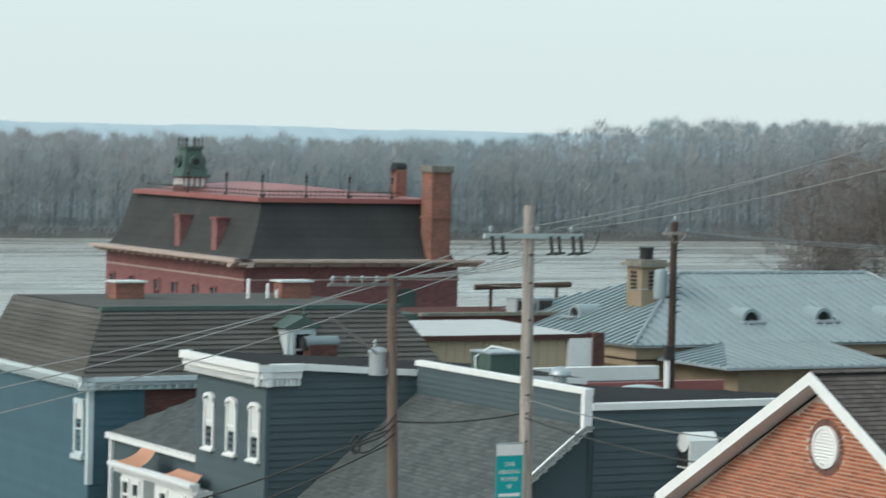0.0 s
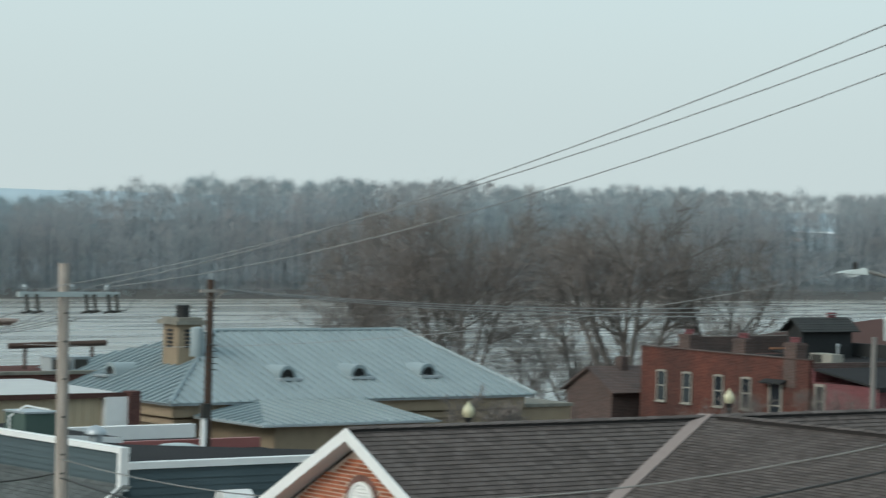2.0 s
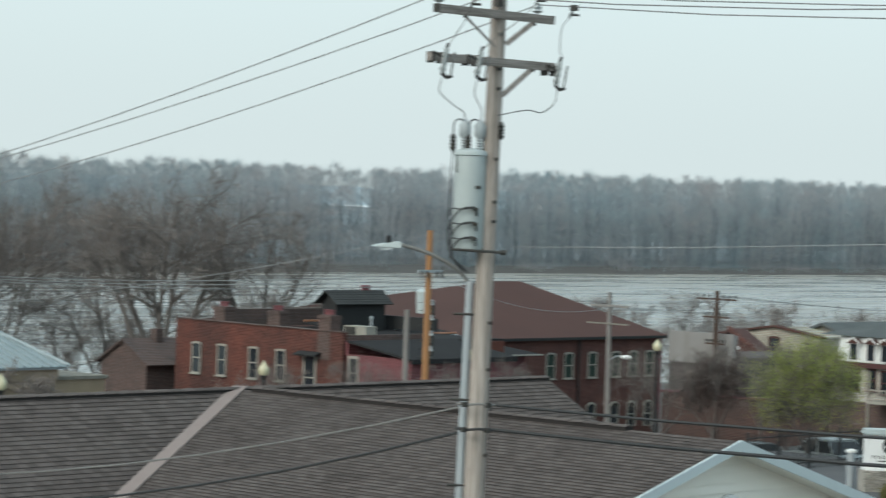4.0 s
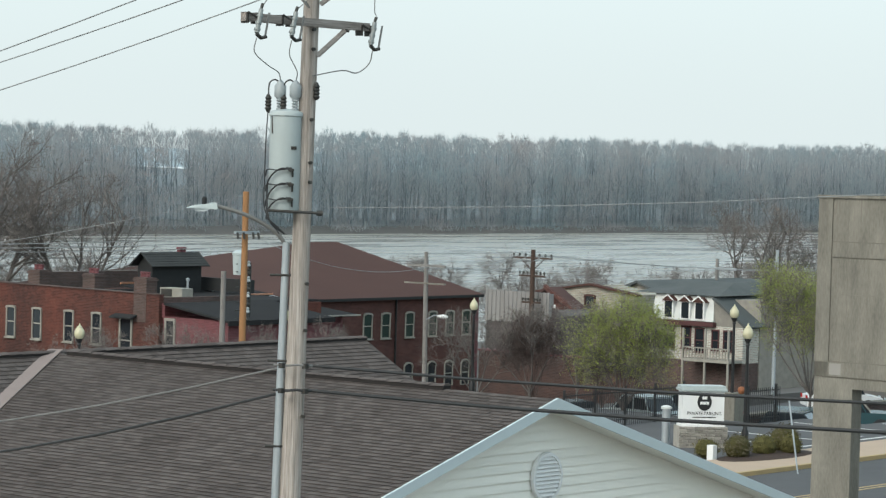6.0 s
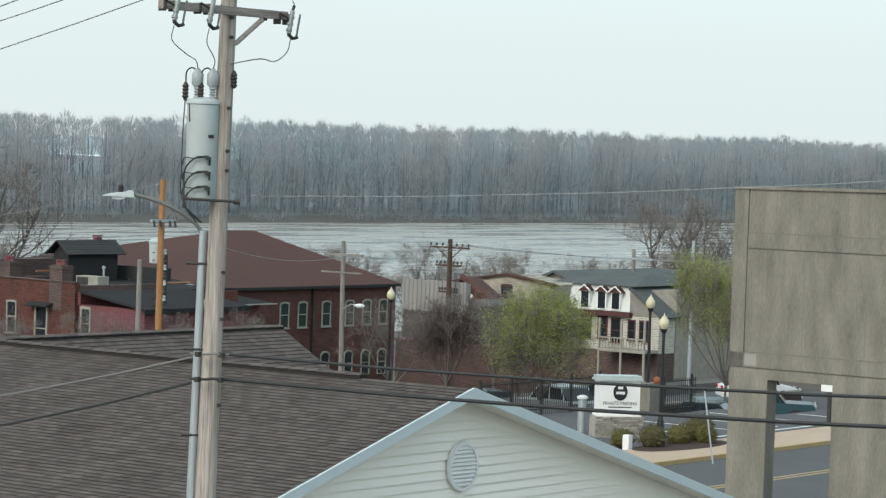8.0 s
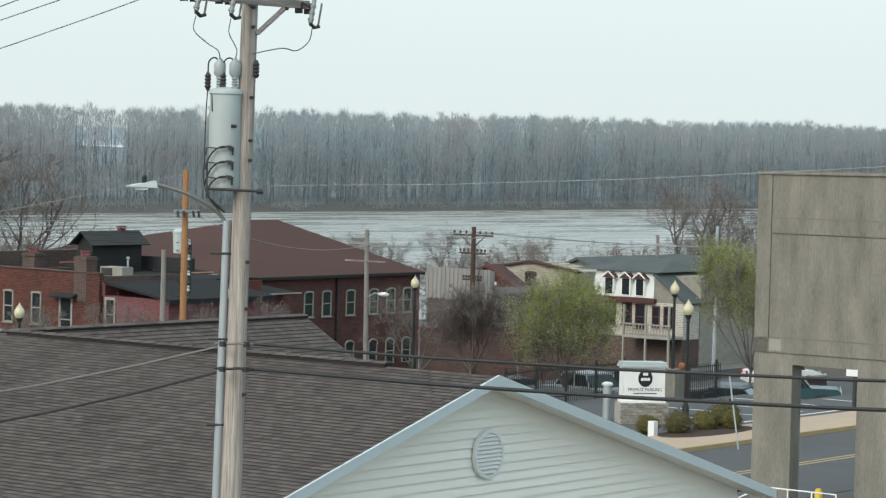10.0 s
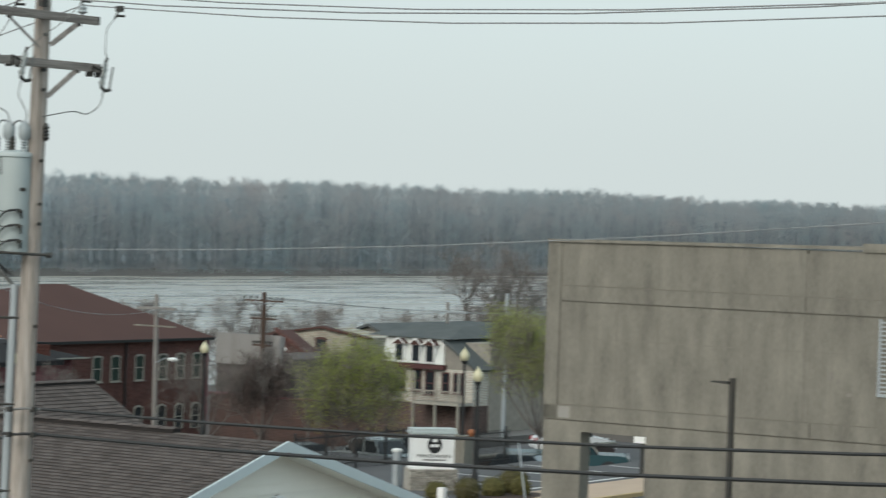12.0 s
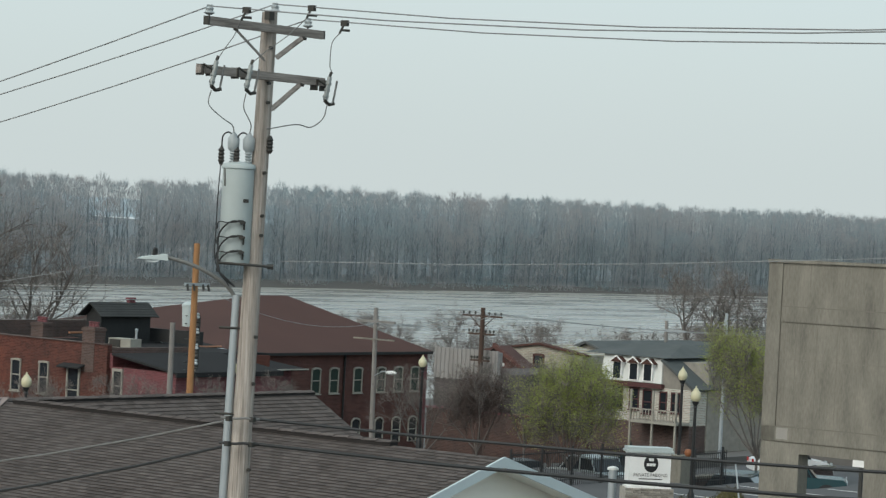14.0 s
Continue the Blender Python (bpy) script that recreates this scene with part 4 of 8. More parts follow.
# ---- red mansard building ----
RDU, RDV, RDR, RDL = 55.0, 118.6, 67.0, 136.0
red = thing("mansard_mansion", (60, 126, -7), "maroon brick mansion with dark slate mansard and red metal deck", "building")
part("wall", Shape().box(RDU, RDR - 0.6, RDV + 0.3, RDL, -7, 3.9), MANSION_BRICK, red)
sc = Shape()
z = -1.2
while z < 3.2:
    sc.box(RDU - 0.012, RDR - 0.588, RDV + 0.288, RDL, z, z + 0.12)
    z += 0.15
part("brick_courses", sc, MANSION_BRICK, red, kind="stuff")
cornice(red, "v", RDV + 0.3, RDU - 0.9, RDR + 0.35, 3.68, 0.36, 1.0, material("cream_cornice_paint", (0.50, 0.42, 0.36), (0.38, 0.25, 0.22), 0.7, scale=2, amount=0.8), "weathered cream wooden cornice", 0.9)
cornice(red, "u", RDU, RDV - 0.7, RDL, 3.68, 0.36, 1.0, bpy.data.materials["cream_cornice_paint"], "weathered cream wooden cornice", 0.9)
f = face("v", RDV + 0.3)
band = Shape()
bar(band, f, RDU - 0.1, RDR - 0.5, 0, 0.06, 3.02, 3.09)
part("string_course", band, bpy.data.materials["cream_cornice_paint"], red)
band = Shape()
bar(band, face("u", RDU), RDV + 0.2, RDL, 0, 0.06, 3.02, 3.09)
part("string_course", band, bpy.data.materials["cream_cornice_paint"], red)
for c in (122.3, 124.47, 127.0, 129.15, 132.4, 135.0):
    window(red, "u", RDU, c, 1.4, 0.55, 1.1, MANSION_BRICK, arch=0.12)
window(red, "v", RDV + 0.3, 63.6, 0.8, 0.8, 1.6, GREEN_COPPER, arch=0.2, pane_mat=GREEN_COPPER)
# mansard slopes in courses
rows = 16
for k in range(rows):
    a, b = k / rows, (k + 1) / rows
    e = lambda t: 1.25 * (t ** 0.7)
    za, zb = 4.0 + 2.7 * a, 4.0 + 2.7 * b + 0.01
    part("slate_course", Shape().hexa([(RDU + e(a), RDV + e(a) + 0.1, za), (RDR - 0.9 - e(a) * 0.5, RDV + e(a) + 0.1, za), (RDR - 0.9 - e(b) * 0.5, RDV + e(b) + 0.2, zb), (RDU + e(b), RDV + e(b) + 0.2, zb)],
                                      [(RDU + e(a), RDV + e(a), za), (RDR - 0.9 - e(a) * 0.5, RDV + e(a), za), (RDR - 0.9 - e(b) * 0.5, RDV + e(b) + 0.012, zb), (RDU + e(b), RDV + e(b) + 0.012, zb)]), SLATE_DARK, red)
    part("slate_course", Shape().hexa([(RDU + e(a) + 0.1, RDV + e(a), za), (RDU + e(a) + 0.1, RDL, za), (RDU + e(b) + 0.2, RDL, zb), (RDU + e(b) + 0.2, RDV + e(b), zb)],
                                      [(RDU + e(a), RDV + e(a), za), (RDU + e(a), RDL - e(a), za), (RDU + e(b) + 0.012, RDL - e(b), zb), (RDU + e(b) + 0.012, RDV + e(b), zb)]), SLATE_DARK, red)
part("roof", Shape().hexa([(RDU + 0.3, RDV + 0.4, 4.0), (RDR - 1.2, RDV + 0.4, 4.0), (RDR - 1.2, RDL, 4.0), (RDU + 0.3, RDL, 4.0)], [(RDU + 1.35, RDV + 1.4, 6.68), (RDR - 1.7, RDV + 1.4, 6.68), (RDR - 1.7, RDL - 1.3, 6.68), (RDU + 1.35, RDL - 1.3, 6.68)]), SLATE_DARK, red)
part("deck_edge", Shape().box(RDU + 1.0, RDR - 1.35, RDV + 1.05, RDL - 1.0, 6.68, 6.9), RED_METAL, red, "dull red metal roof edge")
part("deck_roof", Shape().add([(RDU + 1.2, RDV + 1.2, 6.9), (RDR - 1.5, RDV + 1.2, 6.9), (RDR - 1.5, RDL - 1.2, 6.9), (RDU + 1.2, RDL - 1.2, 6.9), (RDU + 5.2, RDV + 6.5, 7.45), (RDU + 5.2, RDL - 5, 7.45)], [(0, 1, 4), (1, 2, 5, 4), (2, 3, 5), (3, 0, 4, 5), (0, 3, 2, 1)]), RED_METAL, red, "low red metal hip roof")
big = part("chimney", Shape().box(64.55, 65.6, 118.3, 119.35, 3.9, 8.25).box(64.5, 65.65, 118.25, 119.4, 6.0, 6.12), STACK_BRICK, red, "tall orange-red brick chimney")
part("chimney_cap", Shape().box(64.48, 65.68, 118.22, 119.42, 8.25, 8.55), CONCRETE, big, "pale concrete cap")
sm = part("chimney", Shape().box(64.9, 65.5, 122.7, 123.3, 6.5, 8.3), STACK_BRICK, red, "small brick chimney with a hood")
part("hood", Shape().tube([(64.9, 123.0, 8.35), (65.5, 123.0, 8.35)], 0.3, 12), BLACK_PAINT, sm, "", True)
for c in (127.4, 123.0):
    cc = part("chimney", Shape().box(RDU + 0.25, RDU + 0.85, c - 0.3, c + 0.3, 3.9, 5.75), MANSION_BRICK, red, "slim red chimney")
    part("chimney_cap", Shape().box(RDU + 0.18, RDU + 0.92, c - 0.37, c + 0.37, 5.75, 5.86), MANSION_BRICK, cc)


def cresting_post(u, v, z):
    s = Shape().lathe(u, v, [(0.09, z), (0.09, z + 0.15), (0.035, z + 0.2), (0.035, z + 0.75), (0.11, z + 0.8), (0.04, z + 0.88), (0.1, z + 1.0), (0.03, z + 1.1), (0.005, z + 1.3)], 8)
    part("finial", s, IRON, red, "iron cresting finial")


for u, v in ((RDU + 1.3, 119.9), (58.6, 119.9), (60.9, 119.9), (63.2, 119.9), (RDU + 1.3, 124.0), (RDU + 1.3, 128.6)):
    cresting_post(u, v, 6.9)
for a, b in (((RDU + 1.3, 119.9), (63.6, 119.9)), ((RDU + 1.3, 119.9), (RDU + 1.3, 134))):
    s = Shape().tube([(*a, 7.2), (*b, 7.2)], 0.025, 5).tube([(*a, 7.02), (*b, 7.02)], 0.02, 5)
    n = 30
    for k in range(n):
        p = Vector(a).lerp(Vector(b), (k + 0.5) / n)
        s.tube([(p.x, p.y, 6.9), (p.x, p.y, 7.32)], 0.018, 4)
    part("cresting", s, IRON, red, "iron roof cresting")
CX, CY = 57.0, 130.0
cup = part("cupola", Shape().box(CX - 0.62, CX + 0.62, CY - 0.62, CY + 0.62, 6.8, 7.7), MANSION_BRICK, red, "roof cupola with dark green bell roof")
for z0, z1, w0, w1 in ((7.66, 7.78, 0.8, 0.78), (7.78, 8.15, 0.68, 0.6), (8.15, 8.65, 0.6, 0.5), (8.65, 9.05, 0.5, 0.42)):
    part("cupola_roof", Shape().hexa([(CX - w0, CY - w0, z0), (CX + w0, CY - w0, z0), (CX + w0, CY + w0, z0), (CX - w0, CY + w0, z0)], [(CX - w1, CY - w1, z1), (CX + w1, CY - w1, z1), (CX + w1, CY + w1, z1), (CX - w1, CY + w1, z1)]), GREEN_COPPER, cup)
for du, dv in ((-1, 0), (1, 0), (0, -1), (0, 1)):
    a, b = Vector((CX + du * 0.3, CY + dv * 0.3, 8.42)), Vector((CX + du * 0.74, CY + dv * 0.74, 8.42))
    rd = part("round_dormer", Shape().tube([a, b], 0.29, 16), GREEN_COPPER, cup, "round dormer", True)
    part("dormer_light", Shape().tube([b, b + (b - a) * 0.04], 0.17, 14), BLACK_MATT, rd)
part("cupola_crown", Shape().box(CX - 0.5, CX + 0.5, CY - 0.5, CY + 0.5, 9.05, 9.18), GREEN_COPPER, cup)
for du in (-0.44, 0, 0.44):
    for dv in (-0.44, 0, 0.44):
        if du or dv:
            part("finial", Shape().lathe(CX + du, CY + dv, [(0.04, 9.16), (0.025, 9.42), (0.06, 9.5), (0.005, 9.68)], 6), IRON, cup)
for k in range(4):
    part("louvre", Shape().box(CX - 0.64, CX - 0.62, CY - 0.55 + 0.3 * k, CY - 0.38 + 0.3 * k, 7.15, 7.6), BLIND, cup)
    part("louvre", Shape().box(CX - 0.55 + 0.3 * k, CX - 0.38 + 0.3 * k, CY - 0.64, CY - 0.62, 7.15, 7.6), BLIND, cup)

# ---- low buildings between ----
PALE_ROOF = material("pale_membrane", (0.5, 0.51, 0.5), (0.4, 0.4, 0.39), 0.8, scale=0.6, amount=0.7)
shed = thing("tan_shed", (52, 93, -4), "low tan sheet-metal building with a white roof", "building")
part("wall", Shape().box(46, 56.5, 91, 98, -4, 2.5), TAN_METAL, shed)
s = Shape()
for k in range(26):
    s.box(46 + 0.4 * k, 46.06 + 0.4 * k, 90.965, 91.0, -2, 2.4)
part("wall_ribs", s, TAN_METAL, shed)
part("roof", Shape().slab([(45.8, 90.8, 2.5), (56.6, 90.8, 2.5), (56.6, 98, 2.62), (45.8, 98, 2.62)], 0.12), PALE_ROOF, shed, "pale membrane roof")
part("fascia", Shape().box(45.8, 56.6, 90.74, 90.8, 2.36, 2.56), BROWN_METAL, shed, "brown metal fascia")
part("end_panel", Shape().box(55.6, 56.6, 90.7, 90.96, 0.8, 2.4), WHITE, shed)
part("post", Shape().box(56.6, 57.1, 90.6, 91.1, -3, 2.6), BRICK_FIELD, shed)
low = thing("flat_roof_shop", (50, 84, -4), "low shop with cluttered white and brown flat roof", "building")
part("wall", Shape().box(46.5, 58, 76, 88.5, -4, 0.9), BRICK_FIELD, low)
part("roof", Shape().box(46.4, 58.1, 75.9, 88.6, 0.9, 1.0), FLAT_ROOF, low)
part("parapet", Shape().box(46.4, 58.1, 88.3, 88.7, 1.0, 1.5), WHITE, low, "white parapet")
part("parapet", Shape().box(49.0, 58.1, 84.0, 84.3, 1.0, 1.35), RED_METAL, low, "red-brown parapet edge")
whole("roof_tarp", Shape().ball((53.5, 82.5, 1.0), 1.0, 14, 1.3, 0.6, 0.42), GREY_PAINT, (53.5, 82.5, 1.0), "grey domed skylight on the flat roof", "skylight", smooth=True)
brk = thing("brick_warehouse", (62, 108, -6), "long low red brick building with pale coping", "building")
part("wall", Shape().box(57.5, 69.5, 106, 112, -6, 2.2), BRICK_FIELD, brk)
part("coping", Shape().box(57.4, 69.6, 105.9, 106.3, 2.2, 2.34), CONCRETE, brk)
part("awning", Shape().box(54.5, 57.5, 106.2, 111, 1.0, 2.3), GREEN_COPPER, brk, "faded green sheet wall")
for u in (63.6, 64.7, 66.8):
    ac = thing("rooftop_unit", (u, 108.5, 2.2), "grey rooftop air conditioner", "air conditioner", "rooftop units")
    part("casing", Shape().box(u - 0.42, u + 0.42, 107.7, 108.6, 2.2, 2.8), PORCELAIN, ac)
    part("grille", Shape().box(u - 0.34, u + 0.34, 107.67, 107.7, 2.3, 2.72), IRON, ac)
    part("lid", Shape().box(u - 0.45, u + 0.45, 107.65, 108.65, 2.8, 2.84), GALVANISED, ac)
bm_ = thing("timber_beam", (62, 112, 2.2), "long weathered timber beam on posts across a roof", "beam")
part("beam", Shape().tube([(62.1, 109.6, 3.23), (66.9, 109.2, 3.36)], 0.13, 8), WOOD_DARK, bm_)
for u, v in ((62.9, 109.53), (66.2, 109.26)):
    part("post", Shape().tube([(u, v, 2.2), (u, v, 3.3)], 0.08, 6), WOOD_DARK, bm_)

# ---- stone building with the blue-grey metal roof ----
BE, BR_ = 1.55, 4.08
hall = thing("stone_hall", (72, 102, -6), "tan stone hall with blue-grey standing seam hip roof", "building")
part("wall", Shape().box(63.2, 81.4, 97.6, 111.5, -6, 1.45), STONE, hall)
part("cornice", Shape().box(62.8, 81.7, 97.2, 111.9, 0.95, 1.45).box(63.0, 81.5, 97.4, 111.7, 0.6, 0.85), STONE, hall, "projecting tan stone cornice")
part("gutter", Shape().box(62.5, 81.95, 96.9, 112.2, 1.45, 1.53), GALVANISED, hall)
E0, E1, F0, F1 = 62.4, 82.0, 96.8, 112.3
R0, R1, RVV = 69.7, 80.2, 104.6
part("roof_deck", Shape().add([(E0, F0, BE), (E1, F0, BE), (E1, F1, BE), (E0, F1, BE), (R0, RVV, BR_), (R1, RVV, BR_)], [(0, 1, 5, 4), (1, 2, 5), (2, 3, 4, 5), (3, 0, 4), (3, 2, 1, 0)]), BLUE_METAL, hall)


def seam_panels(parent, eave_a, eave_b, top_a, top_b, pitch):
    """Standing seam panels between an eave line and a shorter ridge line, one part each."""
    ea, eb, ta, tb = Vector(eave_a), Vector(eave_b), Vector(top_a), Vector(top_b)
    along = (eb - ea).normalized()
    length = (eb - ea).length
    a0, a1 = (ta - ea).dot(along), (tb - ea).dot(along)
    rise = (ta - ea) - along * a0
    nrm = along.cross(rise).normalized()
    if nrm.z < 0:
        nrm = -nrm

    def reach(x):
        if x < a0:
            return x / a0
        if x > a1:
            return (length - x) / (length - a1)
        return 1.0

    n = int(length / pitch)
    for k in range(n):
        x0, x1 = k * length / n, (k + 1) * length / n
        r0, r1 = reach(x0), reach(x1)
        pts = [ea + along * x0, ea + along * x1, ea + along * x1 + rise * r1, ea + along * x0 + rise * r0]
        s = Shape().hexa([p + nrm * 0.005 for p in pts], [p + nrm * 0.02 for p in pts])
        if r1 > 0.03:
            q = [pts[1] - along * 0.05, pts[1], pts[2], pts[2] - along * 0.05 - rise * 0.02]
            s.hexa([p + nrm * 0.02 for p in q], [p + nrm * 0.1 for p in q])
        part("roof_panel", s, BLUE_METAL, parent)


seam_panels(hall, (E0, F0, BE), (E1, F0, BE), (R0, RVV, BR_), (R1, RVV, BR_), 0.5)
seam_panels(hall, (E0, F1, BE), (E0, F0, BE), (R0, RVV, BR_), (R0, RVV - 0.01, BR_), 0.5)
hp = Shape().tube([(R0, RVV, BR_ + 0.06), (R1, RVV, BR_ + 0.06)], 0.09, 6).tube([(R1, RVV, BR_ + 0.06), (E1, F0, BE + 0.06)], 0.09, 6).tube([(R0, RVV, BR_ + 0.06), (E0, F0, BE + 0.06)], 0.09, 6)
part("hip_cap", hp, BLUE_METAL, hall)


def eyebrow(u, v, z, turn=False):
    s, n = Shape(), 10
    w, deep = 0.5, 1.3
    ring = lambda r, o: [((u - r * math.cos(math.pi * k / n), v + o, z + r * 1.05 * math.sin(math.pi * k / n)) if not turn else (u + o, v - r * math.cos(math.pi * k / n), z + r * 1.05 * math.sin(math.pi * k / n))) for k in range(n + 1)]
    a, b, c, d = ring(w, 0), ring(w, deep), ring(w * 0.72, 0), ring(w * 0.72, 0.1)
    base = len(s.v)
    for r in (a, b, c, d):
        s.v += r
    m = n + 1
    for k in range(n):
        s.f += [(k, k + 1, m + k + 1, m + k), (k, k + 1, 2 * m + k + 1, 2 * m + k), (2 * m + k, 2 * m + k + 1, 3 * m + k + 1, 3 * m + k)]
    e = part("eyebrow_dormer", s, BLUE_METAL, hall, "small half-round roof vent", True)
    f = Shape()
    f.add(d, [tuple(range(m))])
    # Black sheet and dark slats put the vent's unlit inside into colour.
    part("opening", f, BLACK_MATT, e)
    for k in range(3):
        zz = z + 0.06 + 0.1 * k
        half = math.sqrt(max((w * 0.7) ** 2 - (zz - z) ** 2, 0.01)) * 0.95
        if turn:
            part("slat", Shape().box(u + 0.03, u + 0.08, v - half, v + half, zz, zz + 0.02), SLATE_DARK, e)
        else:
            part("slat", Shape().box(u - half, u + half, v + 0.03, v + 0.08, zz, zz + 0.02), SLATE_DARK, e)
    if turn:
        part("apron", Shape().box(u - 0.5, u + 0.2, v - 0.6, v + 0.6, z - 0.08, z), GALVANISED, e)
    else:
        part("apron", Shape().box(u - 0.6, u + 0.6, v - 0.35, v + 0.2, z - 0.1, z), GALVANISED, e)


for u in (69.9, 73.75, 77.6):
    eyebrow(u, 99.1, 2.36)
eyebrow(64.3, 104.6, 2.25, True)
# lower roof and wing in front
wing = part("wing_wall", Shape().box(64.6, 72.2, 92.4, 97.5, -6, 0.95), STONE, hall, "tan rendered wing wall")
L0, L1, M0, M1 = (63.8, 92.0, 1.0), (72.6, 92.0, 1.0), (67.2, 97.3, 1.62), (72.0, 97.3, 1.62)
part("wing_deck", Shape().add([L0, L1, (72.6, 97.4, 1.0), (63.8, 97.4, 1.0), M0, M1], [(0, 1, 5, 4), (1, 2, 5), (3, 0, 4), (2, 3, 4, 5), (3, 2, 1, 0)]), BLUE_METAL, hall)
seam_panels(hall, L0, L1, M0, M1, 0.5)
seam_panels(hall, (63.8, 97.4, 1.0), L0, M0, (67.2, 97.29, 1.62), 0.5)
part("wing_gutter", Shape().box(63.7, 72.7, 91.9, 97.0, 0.92, 1.0), GALVANISED, hall)
part("annex", Shape().box(81.4, 85.0, 97.8, 106, -6, 0.9), STONE, hall, "low stone annex")
part("annex_coping", Shape().box(81.3, 85.1, 97.7, 106, 0.9, 1.05), CONCRETE, hall)
# stone tower with louvres
tw = part("tower", Shape().box(65.9, 67.1, 101.7, 102.9, 1.5, 4.55), STONE, hall, "square stone chimney tower")
part("tower_cap", Shape().box(65.7, 67.3, 101.5, 103.1, 4.55, 4.72).box(65.85, 67.15, 101.65, 102.95, 4.72, 4.85), CONCRETE, tw)
for k in range(5):
    part("slat", Shape().box(65.86, 65.9, 102.1, 102.55, 3.55 + 0.17 * k, 3.66 + 0.17 * k), BLACK_MATT, tw)
    part("slat", Shape().box(66.25, 66.75, 101.66, 101.7, 3.55 + 0.17 * k, 3.66 + 0.17 * k), BLACK_MATT, tw)
part("tower_base", Shape().box(65.75, 67.25, 101.55, 103.05, 1.6, 2.7), BLUE_METAL, tw)
part("chimney_pot", Shape().lathe(66.5, 102.3, [(0.3, 4.85), (0.3, 5.3), (0.34, 5.31), (0.34, 5.38)], 14), BLACK_PAINT, tw, "black round pot", True)
ARM_GREY = material("dull_steel", (0.2, 0.2, 0.19), (0.14, 0.14, 0.135), 0.6, 0.3, amount=0.5, bump=0.02)
PALE_CABLE = material("grey_cable_sheath", (0.2, 0.2, 0.19), (0.12, 0.12, 0.12), 0.6, amount=0.6, bump=0)
# ---- fittings of the main pole ----
def crossarm(parent, c, u0, u1, z, mat=None, h=0.105, w=0.085):
    part("crossarm", Shape().box(c[0] + u0, c[0] + u1, c[1] - 0.14, c[1] - 0.14 + w, z - h, z), mat or WOOD_POLE, parent, "weathered wooden crossarm")


def brace(parent, p, q, mat=None):
    part("brace", Shape().tube([p, q], 0.026, 6), mat or WOOD_POLE, parent)


ARM_WOOD = material("weathered_crossarm_wood", (0.40, 0.365, 0.335), (0.15, 0.13, 0.115), 0.92, scale=2.2, fine=9, amount=1.0, bump=0.6, stretch=(0.6, 9, 9), spec=0.1)
AWAY, ASIDE = Vector((0.749, 0.66, 0)), Vector((0.66, -0.749, 0))
P = (27.05, 23.76)
crossarm(main_pole, P, -1.25, 0.98, 12.2, ARM_WOOD)
crossarm(main_pole, P, -1.36, 1.04, 11.59, ARM_WOOD)
for u in (-1.25, 0.98):
    part("end_cap", Shape().box(P[0] + u - 0.012, P[0] + u + 0.012, P[1] - 0.142, P[1] - 0.053, 12.093, 12.203), IRON, main_pole)
for p, q in (((26.28, 23.6, 12.06), (26.9, 23.64, 11.72)), ((27.6, 23.6, 12.06), (27.12, 23.62, 11.76)), ((27.6, 23.6, 11.46), (27.08, 23.62, 11.1))):
    p, q = Vector(p), Vector(q)
    b = part("brace", Shape().hexa([p + Vector((-0.02, 0, 0)), p + Vector((0.02, 0, 0)), q + Vector((0.02, 0, 0)), q + Vector((-0.02, 0, 0))], [p + Vector((-0.02, 0.03, 0.045)), p + Vector((0.02, 0.03, 0.045)), q + Vector((0.02, 0.03, 0.045)), q + Vector((-0.02, 0.03, 0.045))]), ARM_WOOD, main_pole)
    part("brace_bolt", Shape().tube([p + Vector((0, -0.03, 0)), p + Vector((0, 0.03, 0.02))], 0.02, 6), IRON, b)
PINS = [(25.86, 23.68, 12.19), (27.14, 23.72, 12.33), (27.76, 23.68, 12.19)]
for p in PINS:
    part("pin", Shape().tube([(p[0], p[1], p[2] - 0.03), (p[0], p[1], p[2] + 0.08)], 0.012, 6), IRON, main_pole)
    part("insulator", Shape().lathe(p[0], p[1], [(0.03, p[2] + 0.03), (0.07, p[2] + 0.055), (0.045, p[2] + 0.08), (0.055, p[2] + 0.11), (0.035, p[2] + 0.13), (0.04, p[2] + 0.155)], 12), PORCELAIN, main_pole, "", True)
part("pole_cap", Shape().box(26.9, 27.0, 23.6, 23.68, 12.25, 12.37), IRON, main_pole)
CUTS = [25.86, 26.51, 28.06]
OLD_PORCELAIN = material("dull_grey_porcelain", (0.26, 0.29, 0.285), (0.18, 0.2, 0.2), 0.4, amount=0.6, bump=0.0)
